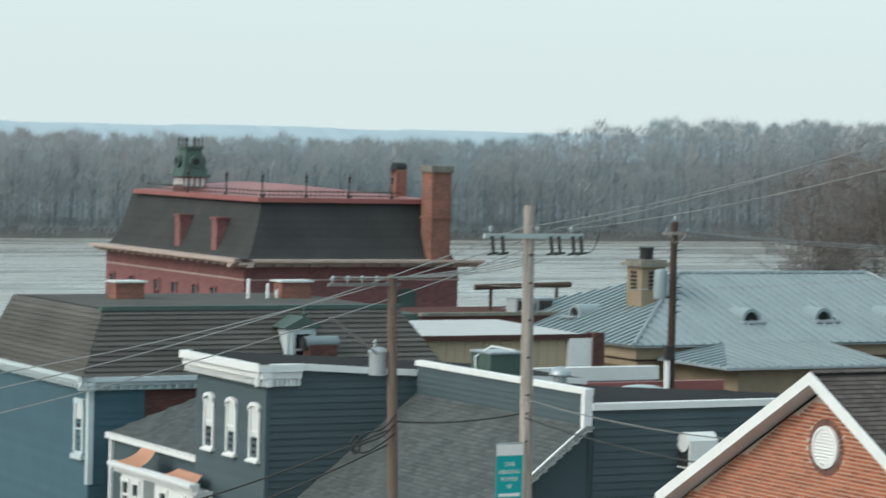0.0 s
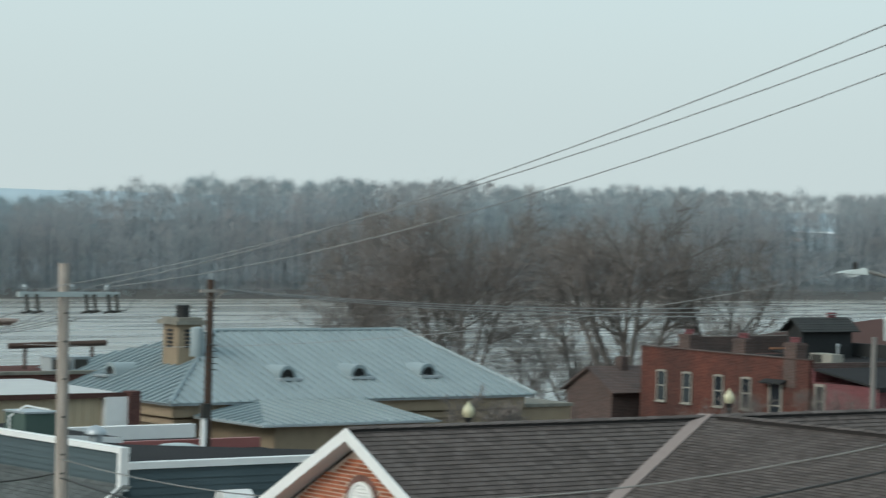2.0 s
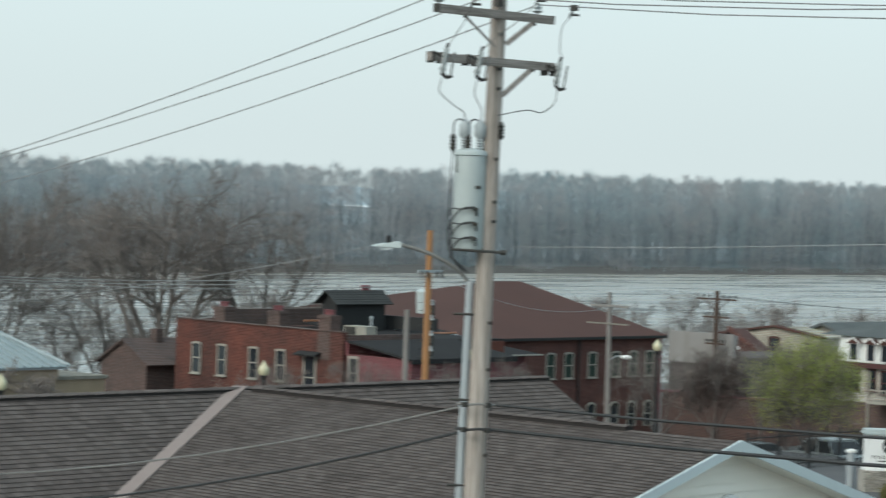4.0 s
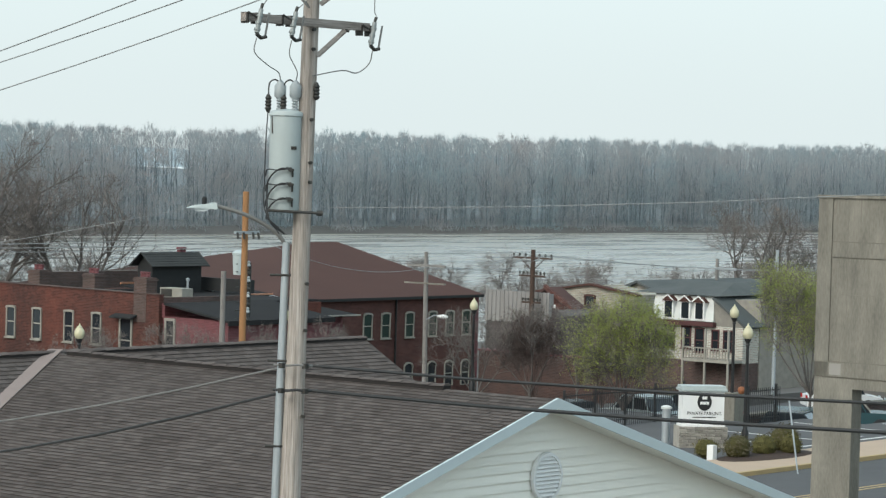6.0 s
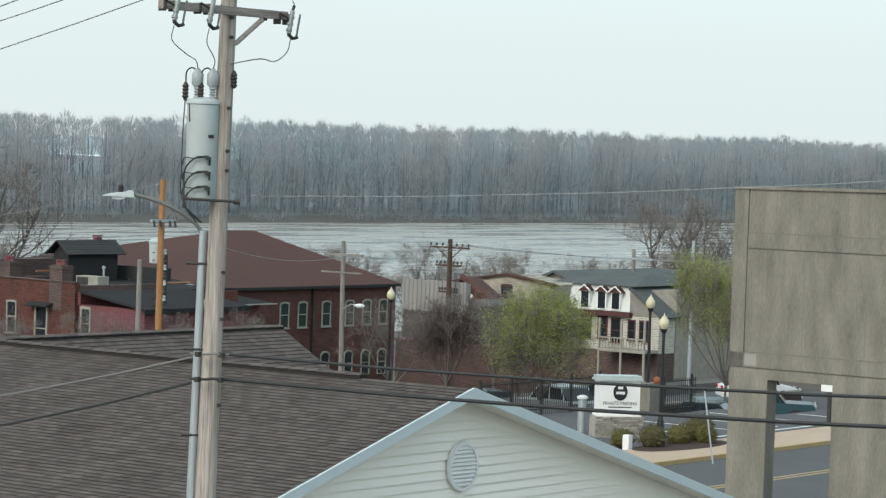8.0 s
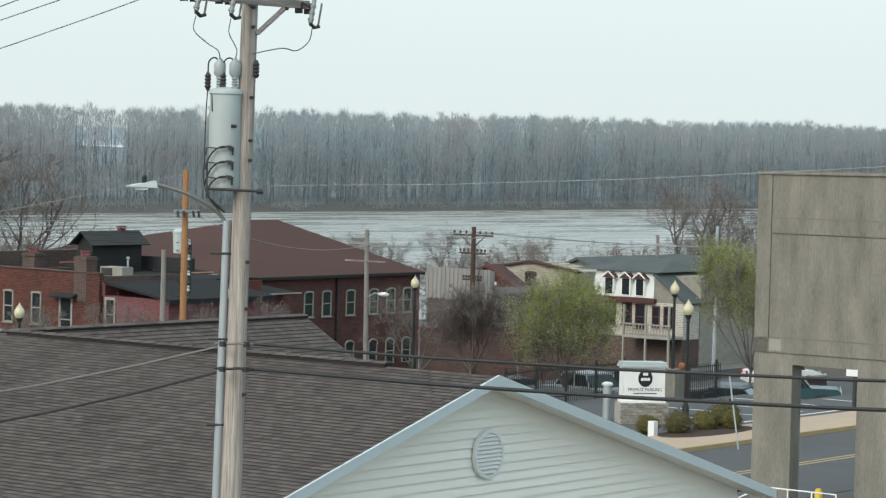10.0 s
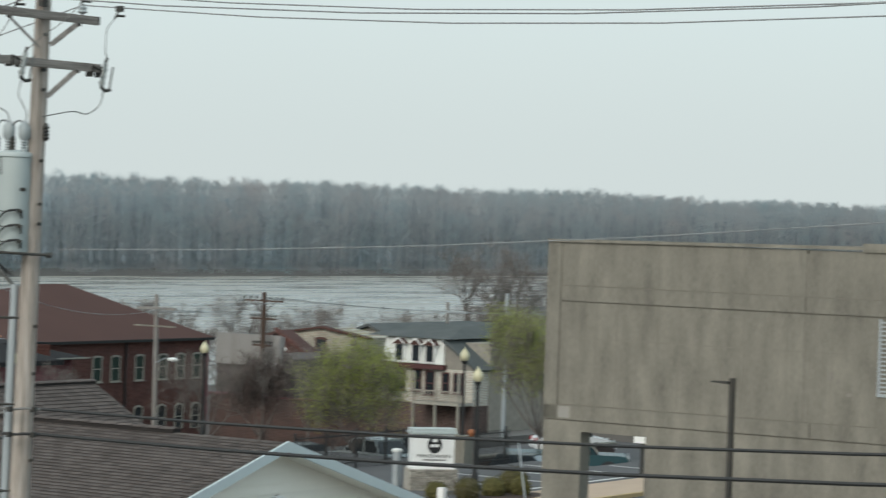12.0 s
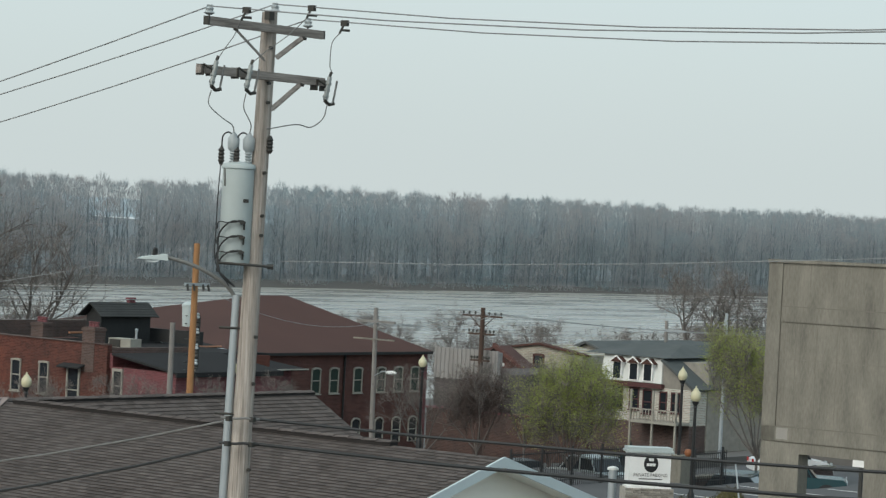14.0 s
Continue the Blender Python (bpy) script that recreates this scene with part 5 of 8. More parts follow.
for u in CUTS:
    z = 11.62 if u < 28 else 11.58
    co = part("fuse_cutout", Shape().tube([(u, 23.52, z + 0.02), (u - 0.09, 23.5, z - 0.28)], 0.03, 8).tube([(u - 0.02, 23.515, z - 0.05), (u - 0.03, 23.515, z - 0.08)], 0.04, 8).tube([(u - 0.05, 23.51, z - 0.14), (u - 0.06, 23.51, z - 0.17)], 0.04, 8).tube([(u - 0.075, 23.505, z - 0.22), (u - 0.083, 23.505, z - 0.25)], 0.04, 8), OLD_PORCELAIN, main_pole, "grey porcelain fuse cutout", True)
    part("fuse_tube", Shape().tube([(u + 0.13, 23.5, z - 0.02), (u + 0.04, 23.48, z - 0.32)], 0.014, 6), ARM_GREY, co)
    part("contact", Shape().tube([(u - 0.1, 23.5, z - 0.29), (u - 0.02, 23.49, z - 0.34), (u + 0.06, 23.48, z - 0.32)], 0.024, 6), IRON, co)
    part("contact", Shape().tube([(u, 23.52, z + 0.03), (u + 0.02, 23.51, z + 0.09)], 0.02, 6), IRON, co)
    for k in (-0.15, 0.03):
        part("clamp", Shape().box(u + k, u + k + 0.018, 23.6, 23.72, z - 0.16, z - 0.02), IRON, co)
    part("bracket", Shape().tube([(u - 0.15, 23.6, z - 0.02), (u - 0.03, 23.53, z - 0.1)], 0.014, 6), IRON, co)
TX = (26.84, 23.93)
TB = 9.13
tx = part("transformer", Shape().lathe(TX[0], TX[1], [(0.02, TB), (0.19, TB), (0.205, TB + 0.03), (0.205, TB + 1.2), (0.22, TB + 1.21), (0.22, TB + 1.245), (0.2, TB + 1.27), (0.05, TB + 1.3), (0.01, TB + 1.3)], 28), GREY_PAINT, main_pole, "light grey cylindrical transformer", True)
TT = TB + 1.26
for dr, df in ((-0.085, 0.02), (0.11, -0.02)):
    c = Vector((*TX, 0)) + ASIDE * dr + AWAY * df
    x, y = c.x, c.y
    b = part("bushing", Shape().lathe(x, y, [(0.04, TT), (0.05, TT + 0.04), (0.028, TT + 0.055), (0.05, TT + 0.075), (0.028, TT + 0.09), (0.05, TT + 0.11), (0.028, TT + 0.125), (0.05, TT + 0.145), (0.04, TT + 0.16), (0.075, TT + 0.2), (0.078, TT + 0.33), (0.05, TT + 0.37), (0.015, TT + 0.41)], 14), PORCELAIN, tx, "", True)
    e = c - ASIDE * 0.15
    part("jumper", Shape().tube(curve([(x, y, TT + 0.36), tuple(c - ASIDE * 0.07 + Vector((0, 0, TT + 0.41))), tuple(c - ASIDE * 0.14 + Vector((0, 0, TT + 0.36))), tuple(e + Vector((0, 0, TT + 0.22)))]), 0.011, 6), CABLE, b)
    part("arrester", Shape().lathe(e.x, e.y, [(0.02, TT - 0.01)] + [(0.045 if k % 2 else 0.03, TT + 0.02 + 0.022 * k) for k in range(9)] + [(0.015, TT + 0.225)], 10), IRON, tx, "dark ribbed arrester", True)
    part("bracket", Shape().tube([tuple(e + Vector((0, 0, TT))), tuple(e + ASIDE * 0.06 - AWAY * 0.12 + Vector((0, 0, TT - 0.04))), tuple(e + ASIDE * 0.07 - AWAY * 0.14 + Vector((0, 0, TT - 0.28)))], 0.014, 6), IRON, tx)
part("arrester", Shape().lathe(27.06, 23.62, [(0.02, 10.55)] + [(0.045 if k % 2 else 0.03, 10.57 + 0.022 * k) for k in range(9)] + [(0.015, 10.78)], 10), IRON, tx, "dark ribbed arrester", True)
tc_ = Vector((*TX, 0))
for k, z in enumerate((TB + 0.53, TB + 0.34, TB + 0.15)):
    a = tc_ + ASIDE * 0.07 - AWAY * 0.2
    part("terminal", Shape().tube([tuple(a + AWAY * 0.04 + Vector((0, 0, z))), tuple(a - AWAY * 0.07 + Vector((0, 0, z - 0.005)))], 0.03, 8).tube([tuple(a - AWAY * 0.05 - ASIDE * 0.05 + Vector((0, 0, z + 0.015))), tuple(a - AWAY * 0.05 + ASIDE * 0.05 + Vector((0, 0, z - 0.01)))], 0.018, 6), IRON, tx)
    part("lead", Shape().tube(curve([tuple(a - AWAY * 0.06 + Vector((0, 0, z))), tuple(a - ASIDE * 0.12 - AWAY * 0.06 + Vector((0, 0, z + 0.005))), tuple(a - ASIDE * 0.24 - AWAY * 0.0 + Vector((0, 0, z - 0.09))), tuple(a - ASIDE * 0.29 + AWAY * 0.08 + Vector((0, 0, z - 0.25))), tuple(a - ASIDE * 0.25 + Vector((0, 0, TB - 0.12))), tuple(a - ASIDE * 0.05 + AWAY * 0.1 + Vector((0, 0, TB - 0.3)))]), 0.011, 6), CABLE, tx)
    part("lead", Shape().tube(curve([tuple(a - AWAY * 0.06 + Vector((0, 0, z + 0.01))), tuple(a - ASIDE * 0.16 - AWAY * 0.05 + Vector((0, 0, z - 0.015))), tuple(a - ASIDE * 0.29 + AWAY * 0.06 + Vector((0, 0, z - 0.01))), tuple(a - ASIDE * 0.31 + AWAY * 0.14 + Vector((0, 0, z - 0.1)))]), 0.008, 5), CABLE, tx)
    part("rating_plate", Shape().hexa([tuple(a + ASIDE * (0.02 + 0.001 * k) + AWAY * 0.012 + Vector((0, 0, z - 0.1))), tuple(a + ASIDE * 0.045 + AWAY * 0.018 + Vector((0, 0, z - 0.1))), tuple(a + ASIDE * 0.045 + AWAY * 0.018 + Vector((0, 0, z - 0.02))), tuple(a + ASIDE * 0.02 + AWAY * 0.012 + Vector((0, 0, z - 0.02)))],
                                      [tuple(a + ASIDE * 0.02 - AWAY * 0.012 + Vector((0, 0, z - 0.1))), tuple(a + ASIDE * 0.045 - AWAY * 0.006 + Vector((0, 0, z - 0.1))), tuple(a + ASIDE * 0.045 - AWAY * 0.006 + Vector((0, 0, z - 0.02))), tuple(a + ASIDE * 0.02 - AWAY * 0.012 + Vector((0, 0, z - 0.02)))]), IRON, tx)
# a riser cable down the outer side of the tank
part("riser", Shape().tube(curve([tuple(tc_ - ASIDE * 0.235 + Vector((0, 0, TT + 0.0))), tuple(tc_ - ASIDE * 0.25 - AWAY * 0.03 + Vector((0, 0, TB + 0.9))), tuple(tc_ - ASIDE * 0.255 - AWAY * 0.03 + Vector((0, 0, TB + 0.4))), tuple(tc_ - ASIDE * 0.24 - AWAY * 0.03 + Vector((0, 0, TB))), tuple(tc_ - ASIDE * 0.05 - AWAY * 0.05 + Vector((0, 0, TB - 0.3)))]), 0.008, 5), CABLE, tx)
hb = tc_ + ASIDE * 0.15 + AWAY * 0.06
for z in (TB + 0.86, TB + 0.22):
    part("hanger", Shape().tube([tuple(hb + Vector((0, 0, z))), tuple(hb + ASIDE * 0.08 + Vector((0, 0, z)))], 0.06, 4), GREY_PAINT, tx)
for k in range(3):
    q = tc_ + ASIDE * (0.085 + 0.024 * k) - AWAY * (0.193 - 0.012 * k) + Vector((0, 0, TB + 0.8))
    part("mark", Shape().box(q.x - 0.008, q.x + 0.008, q.y - 0.008, q.y + 0.008, q.z - 0.022, q.z + 0.022), IRON, tx, "dark stencilled mark")
for u, b in ((CUTS[0], tc_ - ASIDE * 0.085 + AWAY * 0.02), (CUTS[1], tc_ + ASIDE * 0.11 - AWAY * 0.02)):
    part("lead", Shape().tube(curve([(u - 0.09, 23.5, 11.28), (u - 0.1, 23.52, 11.1), ((u - 0.06) * 0.75 + b.x * 0.25, 23.55, 10.95), ((u - 0.06) * 0.3 + b.x * 0.7, (23.55 + b.y) / 2, 10.88), (b.x, b.y, TT + 0.4)]), 0.007, 5), PALE_CABLE, main_pole)
part("lead", Shape().tube(curve([(CUTS[2] - 0.05, 23.5, 11.24), (CUTS[2] - 0.09, 23.52, 11.06), (CUTS[2] - 0.3, 23.55, 10.93), (27.5, 23.58, 10.95), (27.0, 23.64, 10.86)]), 0.008, 5), PALE_CABLE, main_pole)
for z in (11.9, 11.45, 11.2, 10.3, 9.75, 9.5, 8.2, 7.6, 6.5):
    part("bolt", Shape().tube([(26.99 - 0.012 * (9 - z) / 3, 23.62, z), (27.02, 23.68, z)], 0.024, 6), IRON, main_pole)
part("neutral_rack", Shape().tube([tuple(tc_ - ASIDE * 0.2 - AWAY * 0.24 + Vector((0, 0, TB))), tuple(tc_ + ASIDE * 0.46 - AWAY * 0.2 + Vector((0, 0, TB - 0.02)))], 0.02, 6), IRON, main_pole)
part("rack_spool", Shape().tube([tuple(tc_ + ASIDE * 0.42 - AWAY * 0.2 + Vector((0, 0, TB - 0.02))), tuple(tc_ + ASIDE * 0.5 - AWAY * 0.2 + Vector((0, 0, TB - 0.02)))], 0.035, 8), IRON, main_pole)

# ---- street light on its steel pole ----
part("arm", Shape().tube(curve([(26.93, 23.91, 8.62), (26.82, 24.03, 8.84), (26.58, 24.28, 9.04), (26.33, 24.55, 9.15), (26.17, 24.72, 9.18)], 4), 0.026, 8), ARM_GREY, steel, "", True)
HX, HY, HZ = 0.155, -0.165, -0.05


def at_head(p):
    return (p[0] + HX, p[1] + HY, p[2] + HZ)


head = part("lamp_head", Shape().hexa([at_head(p) for p in ((26.1, 24.7, 9.17), (26.16, 24.86, 9.17), (25.92, 25.09, 9.18), (25.85, 24.99, 9.18))], [at_head(p) for p in ((26.1, 24.72, 9.255), (26.14, 24.84, 9.255), (25.96, 25.02, 9.21), (25.9, 24.95, 9.21))]), GREY_PAINT, steel, "grey cobra-head luminaire")
part("lens", Shape().hexa([at_head(p) for p in ((26.0, 24.82, 9.14), (26.04, 24.9, 9.14), (25.97, 24.97, 9.14), (25.93, 24.92, 9.14))], [at_head(p) for p in ((26.04, 24.78, 9.17), (26.1, 24.88, 9.17), (25.97, 25.01, 9.17), (25.91, 24.94, 9.17))]), PORCELAIN, head)
part("photocell", Shape().lathe(26.03 + HX, 24.87 + HY, [(0.035, 9.22 + HZ), (0.035, 9.31 + HZ), (0.02, 9.33 + HZ)], 8), BLACK_PAINT, head)
for z in (8.3, 7.2, 6.1):
    part("strap", Shape().tube([(26.74, 24.05, z), (26.98, 23.8, z)], 0.018, 6), IRON, steel)


# ---- wires ----
def wire(name, a, b, sag, r, mat, label, group="overhead wires", n=14):
    a, b = Vector(a), Vector(b)
    pts = [a.lerp(b, k / n) - Vector((0, 0, 4 * sag * (k / n) * (1 - k / n))) for k in range(n + 1)]
    return whole(name, Shape().tube(pts, r, 5), mat, tuple(a), label, "wire", group, smooth=True)


AP = (30.55, 51.64)
AZ = 7.85
LV = -16.0
for k, p in enumerate(PINS):
    q = (AP[0] + (0.7, -0.25, 1.2)[k], AP[1] - 0.1, AZ + 0.12)
    wire("power_line", (p[0], p[1], p[2] + 0.14), q, (0.36, 0.42, 0.5)[k], 0.009, WIRE, "bare power line sagging between two poles")
    wire("power_line", (p[0], p[1], p[2] + 0.14), (p[0], LV, (16.7, 16.85, 16.9)[k]), 1.9, 0.009, WIRE, "bare power line running level over the street")
    wire("power_line", q, (19.5, 57.1 + 0.2 * k, (4.4, 4.0, 3.4)[k]), 0.3, 0.013, WIRE, "bare power line dropping over the rooftops")
for k, (p, u) in enumerate(zip(PINS, CUTS)):
    f = 0.62 / (p[1] - LV)
    c = Vector((p[0], p[1] - 0.62, p[2] + 0.14 + f * ((16.7, 16.85, 16.9)[k] - p[2] - 0.14) - 7.6 * f * (1 - f)))
    part("line_clamp", Shape().box(c.x - 0.025, c.x + 0.025, c.y - 0.05, c.y + 0.05, c.z - 0.045, c.z + 0.03).tube([tuple(c), tuple(c + Vector((-0.07, 0.02, -0.14)))], 0.015, 6).tube([tuple(c + Vector((-0.05, 0.0, -0.1))), tuple(c + Vector((0.03, -0.06, -0.1)))], 0.018, 6), IRON, main_pole, "dark tap clamp on the line")
    a, b = c + Vector((-0.07, 0.02, -0.14)), Vector((u + 0.02, 23.51, 11.68))
    part("lead", Shape().tube(curve([a, a.lerp(b, 0.35) + Vector((-0.1, 0, 0.03)) * (1 if k == 2 else -0.3), a.lerp(b, 0.75) + Vector((-0.07, 0, -0.05)) * (1 if k == 2 else -0.4), b]), 0.006, 5), PALE_CABLE, main_pole)
wire("neutral_line", (27.3, 23.55, 9.18), (27.0, LV, 14.9), 1.17, 0.006, WIRE, "thin bare neutral line over the street")
wire("phone_cable", (26.98, 23.6, 7.16), (26.98, LV, 10.75), 0.92, 0.02, CABLE, "black sheathed cable on the pole")
wire("phone_cable", (26.98, 23.6, 6.84), (26.98, LV, 10.45), 0.92, 0.024, CABLE, "thick black cable slung along the street")
wire("phone_cable", (26.9, 23.75, 7.16), (AP[0], AP[1], 4.3), 0.9, 0.014, PALE_CABLE, "grey sheathed cable on the pole")
wire("phone_cable", (26.9, 23.75, 6.84), (AP[0], AP[1], 3.9), 1.05, 0.019, CABLE, "thick black cable slung along the street")
for z, c, r in ((7.16, PALE_CABLE, 0.017), (6.84, CABLE, 0.02)):
    mid = Vector((26.95, 23.72, z))
    part("cable_loop", Shape().tube(curve([mid - ASIDE * 0.3 - AWAY * 0.1, mid - ASIDE * 0.12 - AWAY * 0.19, mid - AWAY * 0.21 + Vector((0, 0, 0.012)), mid + ASIDE * 0.12 - AWAY * 0.19, mid + ASIDE * 0.26 - AWAY * 0.08]), r, 6), c, main_pole, "", True)
    for k in (-0.2, 0.1):
        q = mid + ASIDE * k - AWAY * 0.2
        part("cable_clamp", Shape().box(q.x - 0.03, q.x + 0.03, q.y - 0.03, q.y + 0.03, z - 0.035, z + 0.03), IRON, main_pole)

# ---- second pole with crossarm, banner ----
pa = thing("utility_pole", (AP[0], AP[1], -1), "weathered grey utility pole with pale crossarm and banner", "utility pole")
pole_shaft(pa, (AP[0] + 0.12, AP[1], -1), (AP[0], AP[1], 8.45), 0.16, 0.12, WOOD_POLE, "grey weathered wood")
crossarm(pa, AP, -1.15, 1.3, AZ, GREY_PAINT)
for u in (-1.0, -0.75, 0.45, 0.65, 1.0, 1.2):
    x = AP[0] + u
    part("fuse_cutout", Shape().tube([(x, AP[1] - 0.18, AZ - 0.05), (x + 0.03, AP[1] - 0.2, AZ - 0.42)], 0.04, 7).tube([(x - 0.12, AP[1] - 0.2, AZ - 0.44), (x + 0.15, AP[1] - 0.2, AZ - 0.4)], 0.025, 5), IRON, pa, "", True)
for u in (-1.0, 0.15, 1.0):
    insulator(pa, (AP[0] + u, AP[1] - 0.1, AZ))
part("loop", Shape().tube(curve([(AP[0] + 1.2, AP[1] - 0.2, AZ - 0.4), (AP[0] + 1.5, AP[1] - 0.2, AZ - 0.35), (AP[0] + 1.7, AP[1] - 0.2, AZ + 0.1)]), 0.012, 5), CABLE, pa)
for z in (7.4, 6.8, 6.0, 5.2, 4.4, 4.0, 3.4):
    part("bolt", Shape().tube([(AP[0] - 0.05, AP[1] - 0.18, z), (AP[0] + 0.05, AP[1] - 0.1, z)], 0.025, 6), IRON, pa)
ban = thing("street_banner", (30.3, 51.5, 2.0), "teal and white cloth street banner on a pole", "banner")
bx0, bx1, by = 29.78, 30.42, 51.42
TEAL_CLOTH = material("teal_banner_cloth", (0.02, 0.36, 0.37), (0.015, 0.3, 0.31), 0.7, amount=0.4, bump=0.02)
part("cloth", Shape().box(bx0, bx1, by, by + 0.012, 1.9, 3.12), TEAL_CLOTH, ban)
part("band", Shape().box(bx0 - 0.004, bx1 + 0.004, by - 0.006, by, 3.12, 3.36).box(bx0, bx1, by, by + 0.012, 3.12, 3.36), WHITE, ban, "white top band")
part("bracket", Shape().tube([(bx0, by + 0.01, 3.37), (30.6, 51.6, 3.37)], 0.015, 6), GALVANISED, ban)


def text(parent, words, at, size, mat, axis="v", width=None):
    """Raised lettering on a face towards lower v (or lower u)."""
    cu = bpy.data.curves.new("lettering", "FONT")
    cu.body, cu.size, cu.extrude, cu.align_x, cu.align_y = words, size, 0.002, "CENTER", "CENTER"
    cu.resolution_u = 2
    ob = new("lettering", cu)
    dg = bpy.context.evaluated_depsgraph_get()
    me = bpy.data.meshes.new_from_object(ob.evaluated_get(dg))
    bpy.data.objects.remove(ob)
    k = width / max(v.co.x for v in me.vertices) / 2 if width else 1.0
    turn = Matrix.Rotation(radians(90), 4, "X") if axis == "v" else Matrix.Rotation(radians(-90), 4, "Z") @ Matrix.Rotation(radians(90), 4, "X")
    me.transform(turn @ Matrix.Diagonal((k, 1, 1, 1)))
    me.transform(Matrix.Translation(Vector(at) - ORIGIN[parent]))
    me.materials.clear()
    me.materials.append(mat)
    o = new("lettering", me)
    o.parent = parent
    ORIGIN[o] = ORIGIN[parent]
    return o


text(ban, "THE", ((bx0 + bx1) / 2, by - 0.004, 2.93), 0.13, WHITE, width=0.26)
text(ban, "HEALING", ((bx0 + bx1) / 2, by - 0.004, 2.77), 0.13, WHITE, width=0.5)
text(ban, "POWER", ((bx0 + bx1) / 2, by - 0.004, 2.61), 0.13, WHITE, width=0.42)
text(ban, "OF", ((bx0 + bx1) / 2, by - 0.004, 2.45), 0.13, WHITE, width=0.12)
for z in (2.28,):
    part("bar", Shape().box(bx0 + 0.06, bx1 - 0.06, by - 0.005, by, z - 0.04, z + 0.03), WHITE, ban)

# ---- dark pole, rear pole ----
pb = thing("utility_pole", (55.3, 83.3, -3), "dark creosoted utility pole with small crossarm and tank", "utility pole")
pole_shaft(pb, (55.3, 83.3, -3), (55.3, 83.3, 7.1), 0.17, 0.12, WOOD_DARK, "dark creosoted wood")
crossarm(pb, (55.3, 83.3), -0.5, 0.65, 6.75)
brace(pb, (55.0, 83.15, 6.68), (55.25, 83.15, 6.35))
brace(pb, (55.75, 83.15, 6.68), (55.38, 83.15, 6.35))
insulator(pb, (55.3, 83.3, 7.08), 0.3)
for u in (-0.4, 0.5):
    insulator(pb, (55.3 + u, 83.2, 6.75), 0.14)
part("transformer", Shape().lathe(54.9, 83.5, [(0.05, 4.35), (0.24, 4.36), (0.24, 5.3), (0.2, 5.38), (0.04, 5.42)], 16), BLUE_METAL, pb, "pale grey transformer", True)
part("riser", Shape().tube([(55.05, 83.15, -2), (55.05, 83.15, 2.4)], 0.11, 8), WHITE, pb, "white riser pipe", True)
part("box", Shape().box(54.9, 55.25, 83.0, 83.2, 2.2, 2.7), IRON, pb)
for z in [2.8 + 0.22 * k for k in range(16)]:
    part("step", Shape().tube([(55.15, 83.2, z), (55.5 if int(z * 10) % 2 else 55.0, 83.1, z)], 0.02, 5), IRON, pb)
pc = thing("utility_pole", (28.05, 53.05, -2), "thin brown utility pole with transformer and side crossarm", "utility pole")
pole_shaft(pc, (28.25, 53.0, -2), (28.02, 53.06, 6.9), 0.13, 0.1, material("brown_pole_wood", (0.2, 0.15, 0.12), (0.11, 0.08, 0.065), 0.92, scale=2.5, fine=30, amount=0.9, bump=0.4, stretch=(6, 6, 0.7)), "brown weathered wood")
part("crossarm", Shape().box(26.5, 28.2, 53.0, 53.09, 6.65, 6.72), WOOD_GREY, pc)
part("crossarm", Shape().tube([(26.55, 53.05, 6.0), (28.0, 53.05, 5.0)], 0.025, 6), WOOD_GREY, pc)
for u in (26.6, 26.95, 27.3, 27.65):
    insulator(pc, (u, 53.05, 6.72))
part("transformer", Shape().lathe(27.80, 53.2, [(0.05, 4.72), (0.19, 4.73), (0.2, 5.2), (0.215, 5.21), (0.215, 5.25), (0.15, 5.32), (0.03, 5.34)], 16), GALVANISED, pc, "pale grey transformer", True)
part("bushing", Shape().lathe(27.72, 53.2, [(0.03, 5.3), (0.05, 5.36), (0.03, 5.4), (0.05, 5.44), (0.02, 5.5)], 8), PORCELAIN, pc)
for k in range(3):
    part("cable_loop", Shape().tube(curve([(28.1, 52.9, 3.9 - 0.2 * k), (27.8, 52.9, 3.6 - 0.15 * k), (27.4, 52.95, 3.5 - 0.2 * k), (27.1, 53.0, 3.2)]), 0.02, 5), CABLE, pc)
whole("cable_coil", Shape().tube([(26.7 + 0.1 * math.cos(a * 0.7), 52.0, 3.4 + 0.2 * math.sin(a * 0.7)) for a in range(10)], 0.025, 5), CABLE, (26.7, 52.0, 3.4), "coil of black cable hung on a line", "cable")
wire("phone_cable", (28.1, 53.0, 3.75), (AP[0], AP[1], 4.0), 0.1, 0.018, CABLE, "black cable between two poles")
wire("phone_cable", (28.1, 53.0, 3.6), (18.0, 60.0, 0.2), 0.6, 0.022, CABLE, "thick black cable slung along the street")
wire("phone_cable", (28.1, 53.0, 3.3), (18.0, 60.0, -0.9), 0.6, 0.022, CABLE, "thick black cable slung along the street")
for k in range(4):
    wire("service_wire", (26.6 + 0.35 * k, 53.05, 6.85), (AP[0] - 0.4 + 0.3 * k, AP[1], 7.3), 0.15, 0.011, WIRE, "thin bare service wire between two poles")
for k in range(3):
    wire("service_wire", (55.3 + 0.2 * k, 83.2, 6.8 - 0.03 * k), (81.1, 74.3, 6.75 - 0.22 * k), 0.5, 0.015, WIRE, "thin service wire between rear poles")

